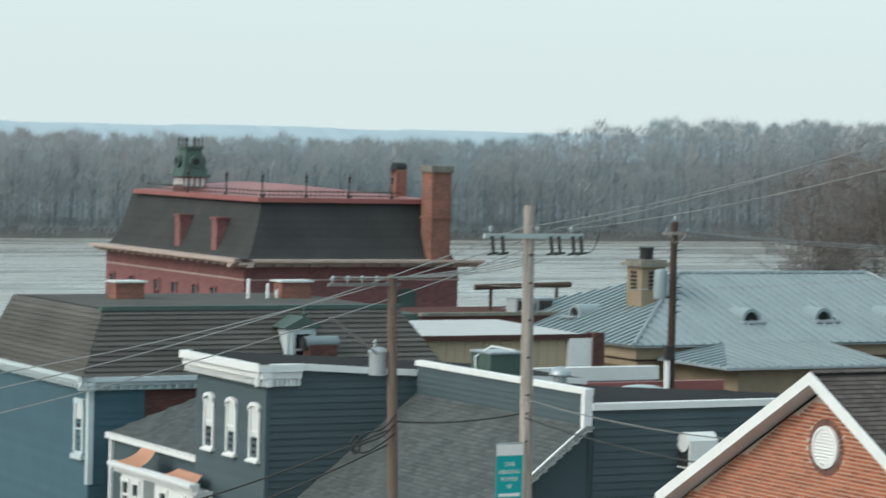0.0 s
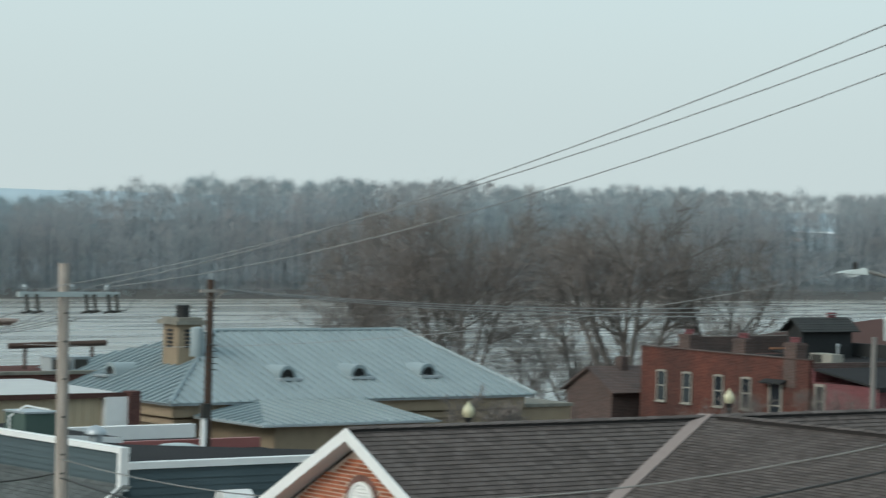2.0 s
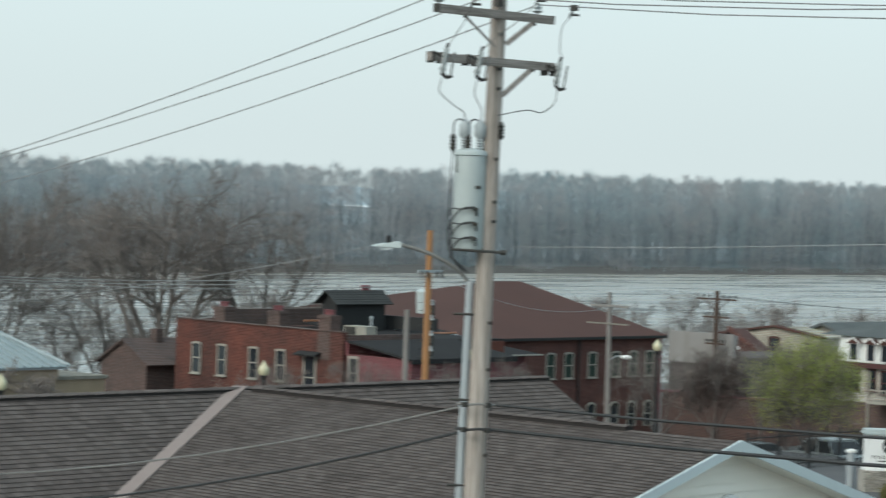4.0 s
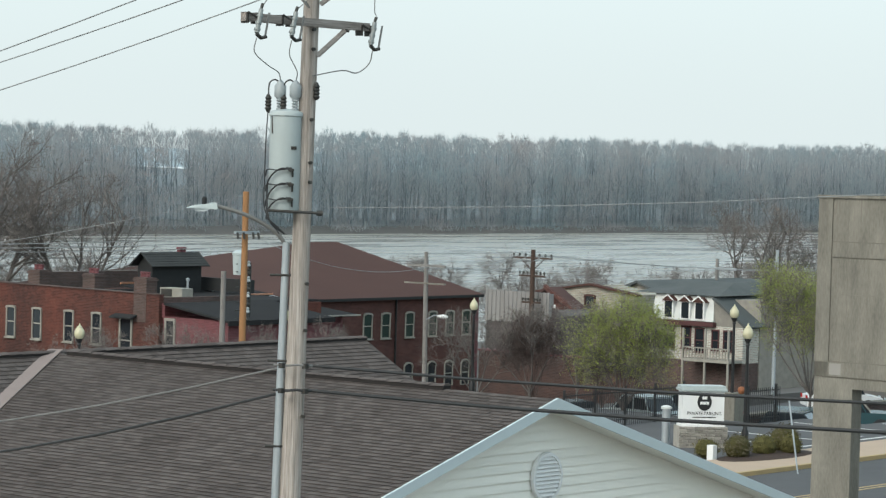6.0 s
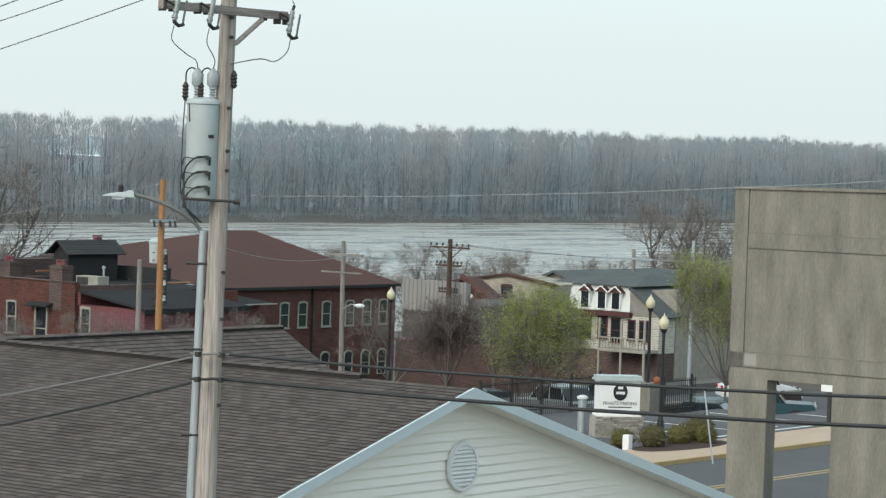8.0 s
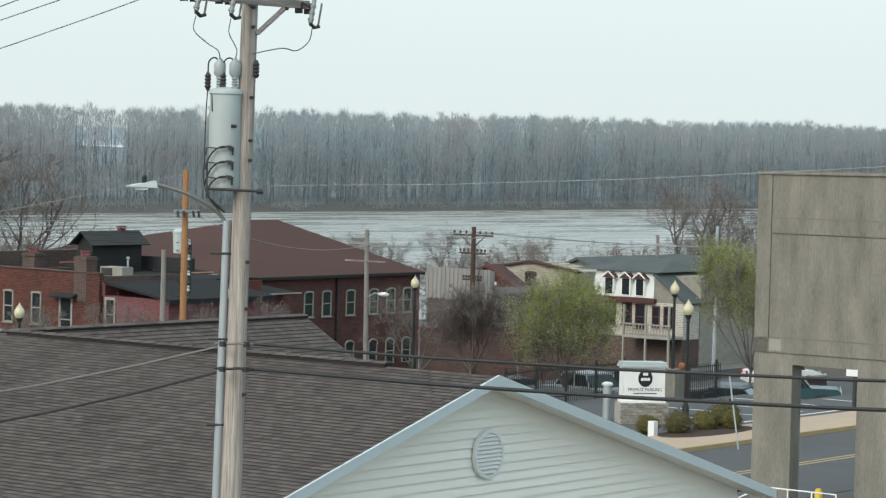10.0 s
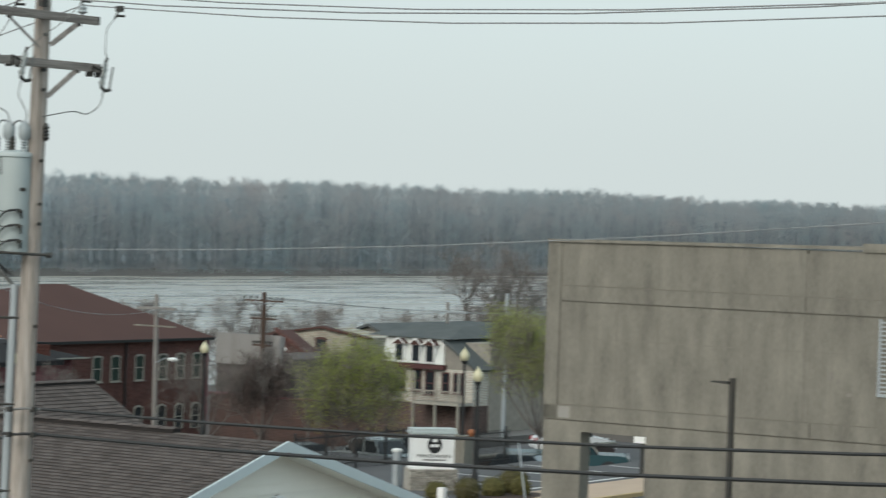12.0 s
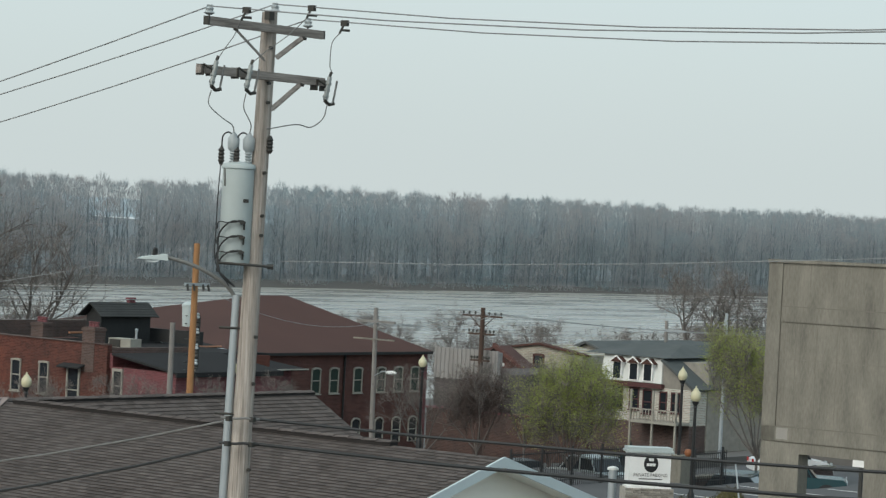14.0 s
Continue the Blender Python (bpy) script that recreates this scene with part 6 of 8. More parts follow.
# ---- concrete garage wall facing the town ----
CV1 = 4.0
wv = lambda s, v0, v1, z0, z1, o=0.0, deep=0.5: s.box(CU - o, CU + deep, v0, v1, z0, z1)
OV0, OV1, OZ = 35.3, 37.25, 4.15
w = Shape()
wv(w, OV1, 38.42, 0, 4.42)
wv(w, CV1, OV0, 0, 4.42)
wv(w, OV0, OV1, OZ, 4.42)
part("lower_wall", w, CONCRETE, garage)
pilaster = Shape()
wv(pilaster, 38.0, 38.42, 4.46, 9.16, 0.03)
part("pilaster", pilaster, CONCRETE, garage)
LVV = (25.4, 28.8)
bays = [(30.82, 37.98), (LVV[1], 30.78), (22.0, LVV[0]), (13.0, 21.96), (CV1, 12.96)]
for a, b in bays:
    part("wall_panel", wv(Shape(), a, b, 4.86, 7.58), CONCRETE, garage)
part("wall_panel", wv(Shape(), LVV[0], LVV[1] - 0.03, 4.86, 5.62), CONCRETE, garage)
for a, b in ((30.82, 37.98), (22.0, 30.78), (CV1, 21.96)):
    part("upper_panel", wv(Shape(), a, b, 8.03, 9.2), CONCRETE, garage)
    part("band", wv(Shape(), a, b, 7.61, 8.0, 0.025), CONCRETE, garage)
part("ledge_band", wv(Shape(), 30.6, 38.42, 4.45, 4.83, 0.03), CONCRETE, garage)
part("ledge_band", wv(Shape(), CV1, 30.57, 4.45, 4.83, 0.03), CONCRETE, garage)
PATCH = material("patched_mortar", (0.3, 0.29, 0.265), (0.24, 0.23, 0.21), 0.9, amount=0.5, bump=0.2)
part("repair_patch", wv(Shape(), 37.6, 37.95, 4.5, 4.8, 0.036), PATCH, garage, "pale repair patch")
# Core behind the panel gaps; the shade of the joints is in its colour.
part("core", wv(Shape(), CV1, 38.38, 4.42, 9.1, -0.008, 0.48), material("joint_shade", (0.15, 0.142, 0.122), (0.19, 0.18, 0.155), 0.9, amount=0.8), garage)
part("coping", Shape().hexa([(CU - 0.06, 38.44, 9.16), (CU + 0.6, 38.44, 9.16), (CU + 0.6, CV1, 9.5), (CU - 0.06, CV1, 9.5)], [(CU - 0.06, 38.44, 9.24), (CU + 0.6, 38.44, 9.24), (CU + 0.6, CV1, 9.62), (CU - 0.06, CV1, 9.62)]), CONCRETE, garage)
part("coping_step", wv(Shape(), CV1, 29.3, 9.2, 9.42, 0.05, 0.6), CONCRETE, garage)
# board marks: faint upright ribs left by the forms
rnd = random.Random(8)
STAIN = material("dark_scuff", (0.16, 0.15, 0.135), (0.25, 0.235, 0.205), 0.95, scale=9, amount=1.0)
SEAM = material("form_board_seam", (0.158, 0.15, 0.128), (0.225, 0.215, 0.183), 0.95, scale=1.4, fine=9, amount=1.0, bump=0.1, stretch=(1, 1, 0.7))
v = 37.5
while v > CV1 + 0.1:
    if not LVV[0] - 0.05 < v < LVV[1] + 0.05:
        part("form_seam", wv(Shape(), v, v + rnd.uniform(0.012, 0.028), 4.9, 7.55, 0.005), SEAM, garage)
    part("form_seam", wv(Shape(), v + 0.02, v + rnd.uniform(0.034, 0.046), 8.05, 9.15, 0.005), SEAM, garage)
    v -= 0.62
for a, b in bays:
    part("form_seam", wv(Shape(), a, b, 6.62, 6.635, 0.006), SEAM, garage)
v = 37.9
while v > CV1 + 0.5:
    part("drip_stain", wv(Shape(), v, v + rnd.uniform(0.02, 0.06), 9.14 - rnd.uniform(0.1, 0.6), 9.16, 0.003), SEAM, garage)
    v -= rnd.uniform(0.35, 0.9)
for v, z, a, b in ((30.05, 6.05, 0.07, 0.14), (29.85, 5.92, 0.05, 0.1), (29.55, 5.62, 0.08, 0.06), (29.45, 5.55, 0.04, 0.05), (33.9, 6.75, 0.03, 0.05)):
    part("scuff", Shape().ball((CU, v, z), 1, 10, 0.006, a, b), STAIN, garage, "dark scuff")
lou = part("louvre", wv(Shape(), LVV[0], LVV[1] - 0.02, 5.62, 5.7, 0.05).box(CU - 0.03, CU + 0.2, LVV[1] - 0.08, LVV[1] - 0.02, 5.7, 7.55), GALVANISED, garage, "metal wall louvre")
for k in range(17):
    z = 5.74 + 0.107 * k
    part("slat", Shape().hexa([(CU + 0.12, LVV[0], z + 0.06), (CU + 0.12, LVV[1] - 0.08, z + 0.06), (CU + 0.0, LVV[1] - 0.08, z), (CU + 0.0, LVV[0], z)], [(CU + 0.12, LVV[0], z + 0.075), (CU + 0.12, LVV[1] - 0.08, z + 0.075), (CU + 0.0, LVV[1] - 0.08, z + 0.04), (CU + 0.0, LVV[0], z + 0.04)]), GALVANISED, lou)
wl_ = thing("area_light", (60.6, 31.1, 0), "slim dark post with a flat lamp head", "street lamp")
LU, LVW = 61.0, 31.08
part("post", Shape().box(LU - 0.06, LU + 0.06, LVW - 0.06, LVW + 0.06, 0, 6.05), IRON, wl_, "dark bronze square post")
part("lamp_head", Shape().hexa([(LU - 0.14, LVW + 0.05, 5.9), (LU + 0.14, LVW + 0.05, 5.9), (LU + 0.1, LVW + 0.55, 5.93), (LU - 0.1, LVW + 0.55, 5.93)], [(LU - 0.14, LVW + 0.05, 5.97), (LU + 0.14, LVW + 0.05, 5.97), (LU + 0.1, LVW + 0.55, 5.96), (LU - 0.1, LVW + 0.55, 5.96)]), IRON, wl_)
# bollard and rail at the garage door
bol = thing("bollard", (62.9, 35.7, 0), "yellow steel bollard by the garage entrance", "bollard")
part("post", Shape().lathe(62.9, 35.5, [(0.1, 0), (0.1, 1.1), (0.07, 1.16), (0.01, 1.18)], 12), material("yellow_safety_paint", (0.6, 0.42, 0.03), (0.5, 0.34, 0.04), 0.5), bol, "", True)
rail = thing("handrail", (62.3, 35.6, 0), "white tubular steel handrail beside the entrance", "railing")
for v in (36.7, 36.0, 35.3, 34.6):
    part("post", Shape().tube([(62.2, v, 0), (62.2, v, 1.15)], 0.022, 6), WHITE, rail)
for z in (1.15, 0.8, 0.45):
    part("rail", Shape().tube([(62.2, 36.7, z), (62.2, 34.6, z)], 0.02, 6), WHITE, rail)
part("rail", Shape().tube([(62.2, 36.7, 1.15), (61.2, 37.6, 0.6)], 0.02, 6), WHITE, rail)
OLD_STACK = material("sooty_brick", (0.105, 0.066, 0.056), (0.06, 0.044, 0.04), 0.92, scale=0.8, fine=8, amount=1.0, courses=0.075)
# ---- old brick row with the black penthouse ----
QU = 97.9
DOOR_V = 97.4
WINDOWS_V = (105.6, 103.7, 101.4, 99.45)
ROW_BRICK = material("weathered_red_brick", (0.128, 0.046, 0.034), (0.048, 0.03, 0.027), 0.92, scale=0.4, fine=6, amount=1.0, bump=0.4, spec=0.08, courses=0.075)
row = thing("brick_row", (103, 101, -7), "old red brick row building with parapet and tall windows", "building")
part("wall", Shape().prism([(QU, 95.2, -7), (QU, 107.2, -7), (QU, 107.2, 2.4), (QU, 95.2, 2.4)], (12, 0, 0)), ROW_BRICK, row)
part("parapet", Shape().prism([(QU + 0.003, 95.2, 2.4), (QU + 0.003, 107.2, 2.4), (QU + 0.003, 107.2, 3.05), (QU + 0.003, 95.2, 2.98)], (0.3, 0, 0)), ROW_BRICK, row)
part("parapet", Shape().box(QU + 0.31, 104, 95.2, 95.45, 2.4, 2.85), OLD_STACK, row)
part("coping", Shape().prism([(QU - 0.06, 95.2, 2.98), (QU - 0.06, 107.2, 3.05), (QU - 0.06, 107.2, 3.1), (QU - 0.06, 95.2, 3.03)], (0.42, 0, 0)), OLD_STACK, row)
part("roof", Shape().slab([(QU + 0.32, 95.5, 2.52), (QU + 0.32, 107.1, 2.52), (110, 107.1, 2.52), (110, 95.5, 2.52)], 0.1), FLAT_ROOF, row)
for c in WINDOWS_V:
    window(row, "u", QU, c, 0.35, 0.55, 1.5, DIM_FRAME, fw=0.07, blind=0.0, arch=0.06)
window(row, "u", QU, DOOR_V, -0.4, 0.7, 2.1, DIM_FRAME, fw=0.1, name="doorway")
part("awning", Shape().slab([(QU, DOOR_V - 0.75, 1.95), (QU, DOOR_V + 0.75, 1.95), (QU - 0.5, DOOR_V + 0.75, 1.8), (QU - 0.5, DOOR_V - 0.75, 1.8)], 0.08), BLACK_MATT, row, "small black door hood")
for v, u in ((104.4, QU + 0.35), (100.45, QU + 0.35), (96.5, QU - 0.02)):
    c = part("chimney", Shape().box(u, u + 0.75, v - 0.42, v + 0.42, 1.6 if u < QU else 2.5, 3.78).box(u - 0.05, u + 0.8, v - 0.47, v + 0.47, 3.62, 3.7), OLD_STACK, row, "stub brick chimney")
    for k in (-0.25, 0.0, 0.25):
        part("chimney_pot", Shape().lathe(u + 0.35, v + k * 0.8, [(0.11, 3.8), (0.09, 3.97), (0.12, 3.98), (0.12, 4.05)], 8), BRICK_PAINT, c, "", True)
part("parapet", Shape().box(QU + 3, 110, 107.0, 107.3, 2.6, 3.5), OLD_STACK, row, "dark rear parapet")
part("parapet", Shape().box(109.7, 110, 100, 107.0, 2.6, 3.3), BLACK_MATT, row)
pent = thing("penthouse", (107, 105, 2.6), "black boarded rooftop penthouse with dark gable roof", "penthouse")
part("wall", Shape().box(105.3, 109.0, 102.95, 104.0, 2.5, 3.98), BLACK_MATT, pent)
for k in range(8):
    part("board", Shape().box(105.28, 105.3, 102.95, 104.0, 2.55 + 0.17 * k, 2.69 + 0.17 * k), BLACK_MATT, pent)
    part("board", Shape().box(105.3, 109.0, 102.93, 102.95, 2.55 + 0.17 * k, 2.69 + 0.17 * k), BLACK_MATT, pent)
for sgn in (-1, 1):
    for k in range(6):
        a, b = k / 6, (k + 1) / 6 + 0.02
        part("shingle_course", Shape().slab([(104.9, 103.45 + sgn * 0.85 * a, 4.66 - 0.72 * a + 0.012), (109.3, 103.45 + sgn * 0.85 * a, 4.66 - 0.72 * a + 0.012), (109.3, 103.45 + sgn * 0.85 * b, 4.66 - 0.72 * b + 0.035), (104.9, 103.45 + sgn * 0.85 * b, 4.66 - 0.72 * b + 0.035)], 0.06), SLATE_DARK, pent)
part("gable", Shape().prism([(105.3, 102.95, 3.98), (105.3, 104.0, 3.98), (105.3, 103.45, 4.56)], (3.7, 0, 0)), BLACK_MATT, pent)
for k in (-0.18, 0.05, 0.22):
    part("chimney_pot", Shape().lathe(108.0 + k, 103.5, [(0.11, 4.5), (0.1, 4.8), (0.15, 4.82), (0.14, 4.9), (0.08, 4.92)], 10), BRICK_PAINT, pent)
acu = thing("rooftop_unit", (104, 97.5, 2.6), "grey rooftop air conditioner", "air conditioner", "rooftop units")
part("casing", Shape().box(103.5, 104.3, 99.05, 100.6, 2.5, 3.0), DIM_FRAME, acu)
part("grille", Shape().box(103.46, 103.5, 99.75, 100.5, 2.56, 2.94), IRON, acu)
mar = thing("maroon_shop", (104, 92, -7), "maroon painted brick shop with dark roofs", "building")
part("wall", Shape().box(QU + 0.2, 105.4, 90.8, 95.1, -7, 1.95), BRICK_PAINT, mar)
part("wall", Shape().box(QU + 0.2, 101, 95.0, 95.2, 1.9, 2.6), BRICK_PAINT, mar)
window(mar, "u", QU + 0.2, 94.6, 0.35, 0.5, 1.4, DIM_FRAME, fw=0.1)
part("roof", Shape().slab([(QU, 90.6, 1.98), (105.6, 90.6, 1.98), (105.6, 94.9, 2.62), (QU, 94.9, 2.62)], 0.1), FLAT_ROOF, mar)
part("fascia", Shape().box(QU - 0.05, 105.6, 90.52, 90.6, 1.75, 1.98), FLAT_ROOF, mar)
drk = thing("dark_roof_house", (113, 98, -7), "maroon house with dark shingled porch roofs", "building")
part("wall", Shape().box(106.5, 115.4, 98.4, 106, -7, 1.4), BRICK_PAINT, drk)
part("roof", Shape().slab([(106.0, 97.7, 1.46), (115.9, 97.7, 1.46), (113.6, 102.4, 2.3), (106.0, 102.4, 2.3)], 0.1), FLAT_ROOF, drk, "dark shingled roof")
part("hip", Shape().slab([(115.9, 97.7, 1.46), (115.9, 106, 1.46), (113.6, 102.4, 2.3)], 0.1), FLAT_ROOF, drk)
part("gutter", Shape().box(106.0, 115.95, 97.6, 97.7, 1.4, 1.47), DIM_FRAME, drk)
part("upper_wall", Shape().box(106.5, 113.0, 102.5, 106, 1.3, 2.5), BLACK_MATT, drk)
part("upper_roof", Shape().slab([(106.0, 101.8, 2.42), (113.4, 101.8, 2.42), (113.4, 106, 2.85), (106.0, 106, 2.85)], 0.1), FLAT_ROOF, drk)
part("edge", Shape().box(106.0, 113.4, 101.7, 101.78, 2.38, 2.46), COPPER, drk, "rusty roof edge")
part("edge", Shape().box(106.0, 114.6, 105.9, 106.0, 2.86, 2.96), COPPER, drk, "rusty roof edge")
part("lean_to", Shape().slab([(113.4, 101.0, 2.0), (116.3, 101.0, 1.9), (116.3, 106, 2.25), (113.4, 106, 2.35)], 0.1), GALVANISED, drk, "pale metal lean-to roof")
for c in (109.4, 112.95, 113.7):
    window(drk, "v", 98.4, c, 0.25, 0.5, 0.95, DIM_FRAME, fw=0.09)
for u, v, h in ((107.2, 102.2, 0.9), (108.3, 103.6, 0.7), (110.0, 103.0, 0.5)):
    whole("vent_pipe", Shape().lathe(u, v, [(0.06, 2.3), (0.06, 2.3 + h), (0.1, 2.31 + h), (0.1, 2.4 + h), (0.02, 2.46 + h)], 8), GALVANISED, (u, v, 2.3), "grey metal flue pipe on a dark roof", "pipe", "flue pipes", smooth=True)

# ---- big brick hall with the brown hip roof ----
HV = 107.57
hip = thing("brick_hall", (130, 115, -7), "two-storey red brick hall with brown hip roof and arched windows", "building")
part("wall", Shape().box(120, 139.0, HV, 128, -7, 1.5), BRICK_FIELD, hip)
part("eave", Shape().box(119.4, 139.3, HV - 0.4, 128.5, 1.45, 1.62), BLACK_MATT, hip, "dark eave board")
part("roof", Shape().add([(119.4, HV - 0.4, 1.62), (139.3, HV - 0.4, 1.62), (139.3, 128.5, 1.62), (119.4, 128.5, 1.62), (133.5, 116.8, 4.55), (136.2, 116.8, 4.55)], [(0, 1, 5, 4), (1, 2, 5), (2, 3, 4, 5), (3, 0, 4), (3, 2, 1, 0)]), BROWN_METAL, hip, "large brown hip roof")
for c in (128.43, 130.12, 132.39, 134.65, 136.35, 138.0):
    window(hip, "v", HV, c, -0.86, 0.72, 1.4, DIM_FRAME, arch=0.13, fw=0.07, rails=1, pane_mat=material("green_window_glass", (0.035, 0.055, 0.047), rough=0.15, amount=0.5, bump=0) if c < 129 else bpy.data.materials["green_window_glass"])
    window(hip, "v", HV, c, -4.0, 0.72, 1.3, DIM_FRAME, arch=0.28, fw=0.07, rails=1, sill=False)
part("corner_pier", Shape().box(138.75, 139.15, HV - 0.1, HV + 1, -7, 1.45), BRICK_PAINT, hip)
part("downpipe", Shape().tube([(131.0, HV - 0.1, -6), (131.0, HV - 0.1, 1.7)], 0.07, 6), BLACK_PAINT, hip)

# ---- buildings further along the street ----
cor = thing("corrugated_store", (121, 90, -5), "grey store with weathered corrugated upper wall", "building")
part("wall", Shape().box(119.6, 128, 87.6, 91.8, -6, 1.8), material("grey_boards", (0.105, 0.092, 0.09), (0.065, 0.058, 0.056), 0.85, scale=0.7, fine=12, amount=1.0, vary=0.2), cor)
for k in range(30):
    v = 87.62 + 0.14 * k
    part("sheet", Shape().box(119.5 - 0.035 * (k % 2), 119.6, v, v + 0.137, 1.45 - 0.03 * (k % 3), 3.08 - 0.02 * (k % 2)), CORRUGATED, cor)
part("sheet_frame", Shape().box(119.6, 119.9, 87.6, 91.8, 1.45, 3.0), CORRUGATED, cor)
for k in range(28):
    part("board", Shape().box(119.565, 119.6, 87.62, 91.8, -2.6 + 0.145 * k, -2.47 + 0.145 * k), bpy.data.materials["grey_boards"], cor)
part("doorway", Shape().box(119.54, 119.56, 89.0, 90.4, -1.2, 0.2), BLACK_MATT, cor)
part("prop", Shape().tube([(119.2, 89.8, 0.2), (119.2, 89.3, 2.1)], 0.05, 6), WOOD_GREY, cor, "leaning timber")
brn = thing("brown_gable_house", (130, 93, -5), "house with steep brown shingled gable roof", "house")
part("wall", Shape().prism([(127.8, 90.6, -6), (127.8, 97.2, -6), (127.8, 97.2, 0.75), (127.8, 93.75, 2.8), (127.8, 90.6, 0.85)], (1.1, 0, 0)), BRICK_FIELD, brn)
part("parapet", Shape().prism([(127.3, 90.1, 0.72), (127.3, 90.1, 0.95), (127.3, 93.75, 3.1), (127.3, 93.75, 2.88)], (0.3, 0, 0)), BRICK_FIELD, brn, "brick raking parapet")
part("lamp", Shape().ball((127.2, 92.9, 1.9), 0.12, 8), WHITE, brn, "white wall fitting")
part("roof", Shape().slab([(127.4, 93.75, 2.95), (129.0, 93.75, 2.95), (129.0, 90.2, 0.75), (127.4, 90.2, 0.75)], 0.15), material("red_brown_shingle", (0.09, 0.05, 0.044), (0.062, 0.037, 0.034), 0.9, scale=1, fine=20, amount=0.9), brn)
part("roof", Shape().slab([(127.4, 93.75, 2.95), (127.4, 97.5, 0.7), (129.0, 97.5, 0.7), (129.0, 93.75, 2.95)], 0.15), bpy.data.materials["red_brown_shingle"], brn)
RUBBLE = material("pale_rubble_stone", (0.36, 0.31, 0.25), (0.19, 0.165, 0.14), 0.92, scale=2.5, fine=9, amount=1.0, bump=0.5, spec=0.1, courses=0.1)
stn = thing("stone_house", (136, 94, -5), "pale rubble stone house with low gable", "house")
part("wall", Shape().prism([(133.5, 91.8, -6), (133.5, 98.5, -6), (133.5, 98.5, 2.35), (133.5, 94.9, 2.9), (133.5, 91.8, 2.45)], (3, 0, 0)), RUBBLE, stn)
part("roof_edge", Shape().prism([(133.3, 91.5, 2.4), (133.3, 94.9, 2.9), (133.3, 98.8, 2.3), (133.3, 98.8, 2.4), (133.3, 94.9, 3.02), (133.3, 91.5, 2.5)], (0.6, 0, 0)), BROWN_METAL, stn)
window(stn, "u", 133.5, 94.9, 1.15, 0.6, 1.1, BROWN_METAL, arch=0.1)
wm = thing("white_mansard_house", (129, 83, -5), "house with white mansard storey, dormers and pale brick walls", "house")
WV0, WV1, WU = 81.5, 85.4, 126.0
DARK_TRIM = material("dark_maroon_trim", (0.085, 0.034, 0.034), (0.06, 0.03, 0.03), 0.7, amount=0.6)
PALE_BRICK = material("pale_brick", (0.42, 0.37, 0.32), (0.3, 0.26, 0.22), 0.9, scale=1.5, fine=25, amount=0.8, courses=0.09)
part("rear_wing", Shape().box(WU + 1.7, 136, 79.6, 86.2, -6, 2.9), STONE_GREY, wm, "grey-brown rear wing")
part("wall", Shape().box(WU, WU + 1.6, 79.6, 86.2, -0.4, 1.5), PALE_BRICK, wm, "pale painted brick wall")
part("ground_storey", Shape().box(WU + 0.02, WU + 1.6, 79.62, 86.2, -6, -0.404), OLD_STACK, wm, "dark ground storey wall")
part("mansard", Shape().hexa([(WU - 0.15, WV0 - 0.1, 1.72), (WU + 1.65, WV0 - 0.05, 1.72), (WU + 1.65, WV1, 1.72), (WU - 0.15, WV1, 1.72)], [(WU + 0.3, WV0 + 0.15, 3.1), (WU + 1.65, WV0 + 0.15, 3.1), (WU + 1.65, WV1, 3.1), (WU + 0.3, WV1, 3.1)]), BLIND, wm, "white shingled mansard storey")
for k in range(9):
    z = 1.74 + 0.15 * k
    x = WU - 0.15 + 0.049 * k
    part("shingle_course", Shape().hexa([(x - 0.03, WV0 - 0.1 + 0.028 * k, z), (x - 0.03, WV1, z), (x + 0.049, WV1, z + 0.15), (x + 0.049, WV0 - 0.1 + 0.028 * k, z + 0.15)], [(x + 0.1, WV0 - 0.1 + 0.028 * k, z), (x + 0.1, WV1, z), (x + 0.1, WV1, z + 0.15), (x + 0.1, WV0 - 0.1 + 0.028 * k, z + 0.15)]), BLIND, wm)
part("band", Shape().box(WU - 0.3, WU + 1.6, WV0 - 0.2, WV1, 1.46, 1.7), DARK_TRIM, wm, "dark red cornice band")
part("lean_to_roof", Shape().slab([(WU - 0.1, WV0, 3.05), (WU - 0.1, 79.3, 1.55), (136, 79.3, 1.55), (136, WV0, 3.05)], 0.12), SHINGLE_GREY, wm, "grey shingled side roof")
part("lean_to_wall", Shape().prism([(WU + 0.02, 79.6, 1.45), (WU + 0.02, WV0 - 0.06, 1.45), (WU + 0.02, WV0 - 0.06, 2.85), (WU + 0.02, 79.6, 1.6)], (1.6, 0, 0)), STONE_GREY, wm)
part("roof", Shape().hexa([(WU + 0.0, WV0 - 0.3, 3.1), (136, WV0 - 0.3, 3.1), (136, 86.6, 3.1), (WU + 0.0, 86.6, 3.1)], [(WU + 3.5, WV0 + 1, 3.7), (136, WV0 + 1, 3.7), (136, 85.5, 3.7), (WU + 3.5, 85.5, 3.7)]), SHINGLE_GREY, wm, "dark grey hip roof")
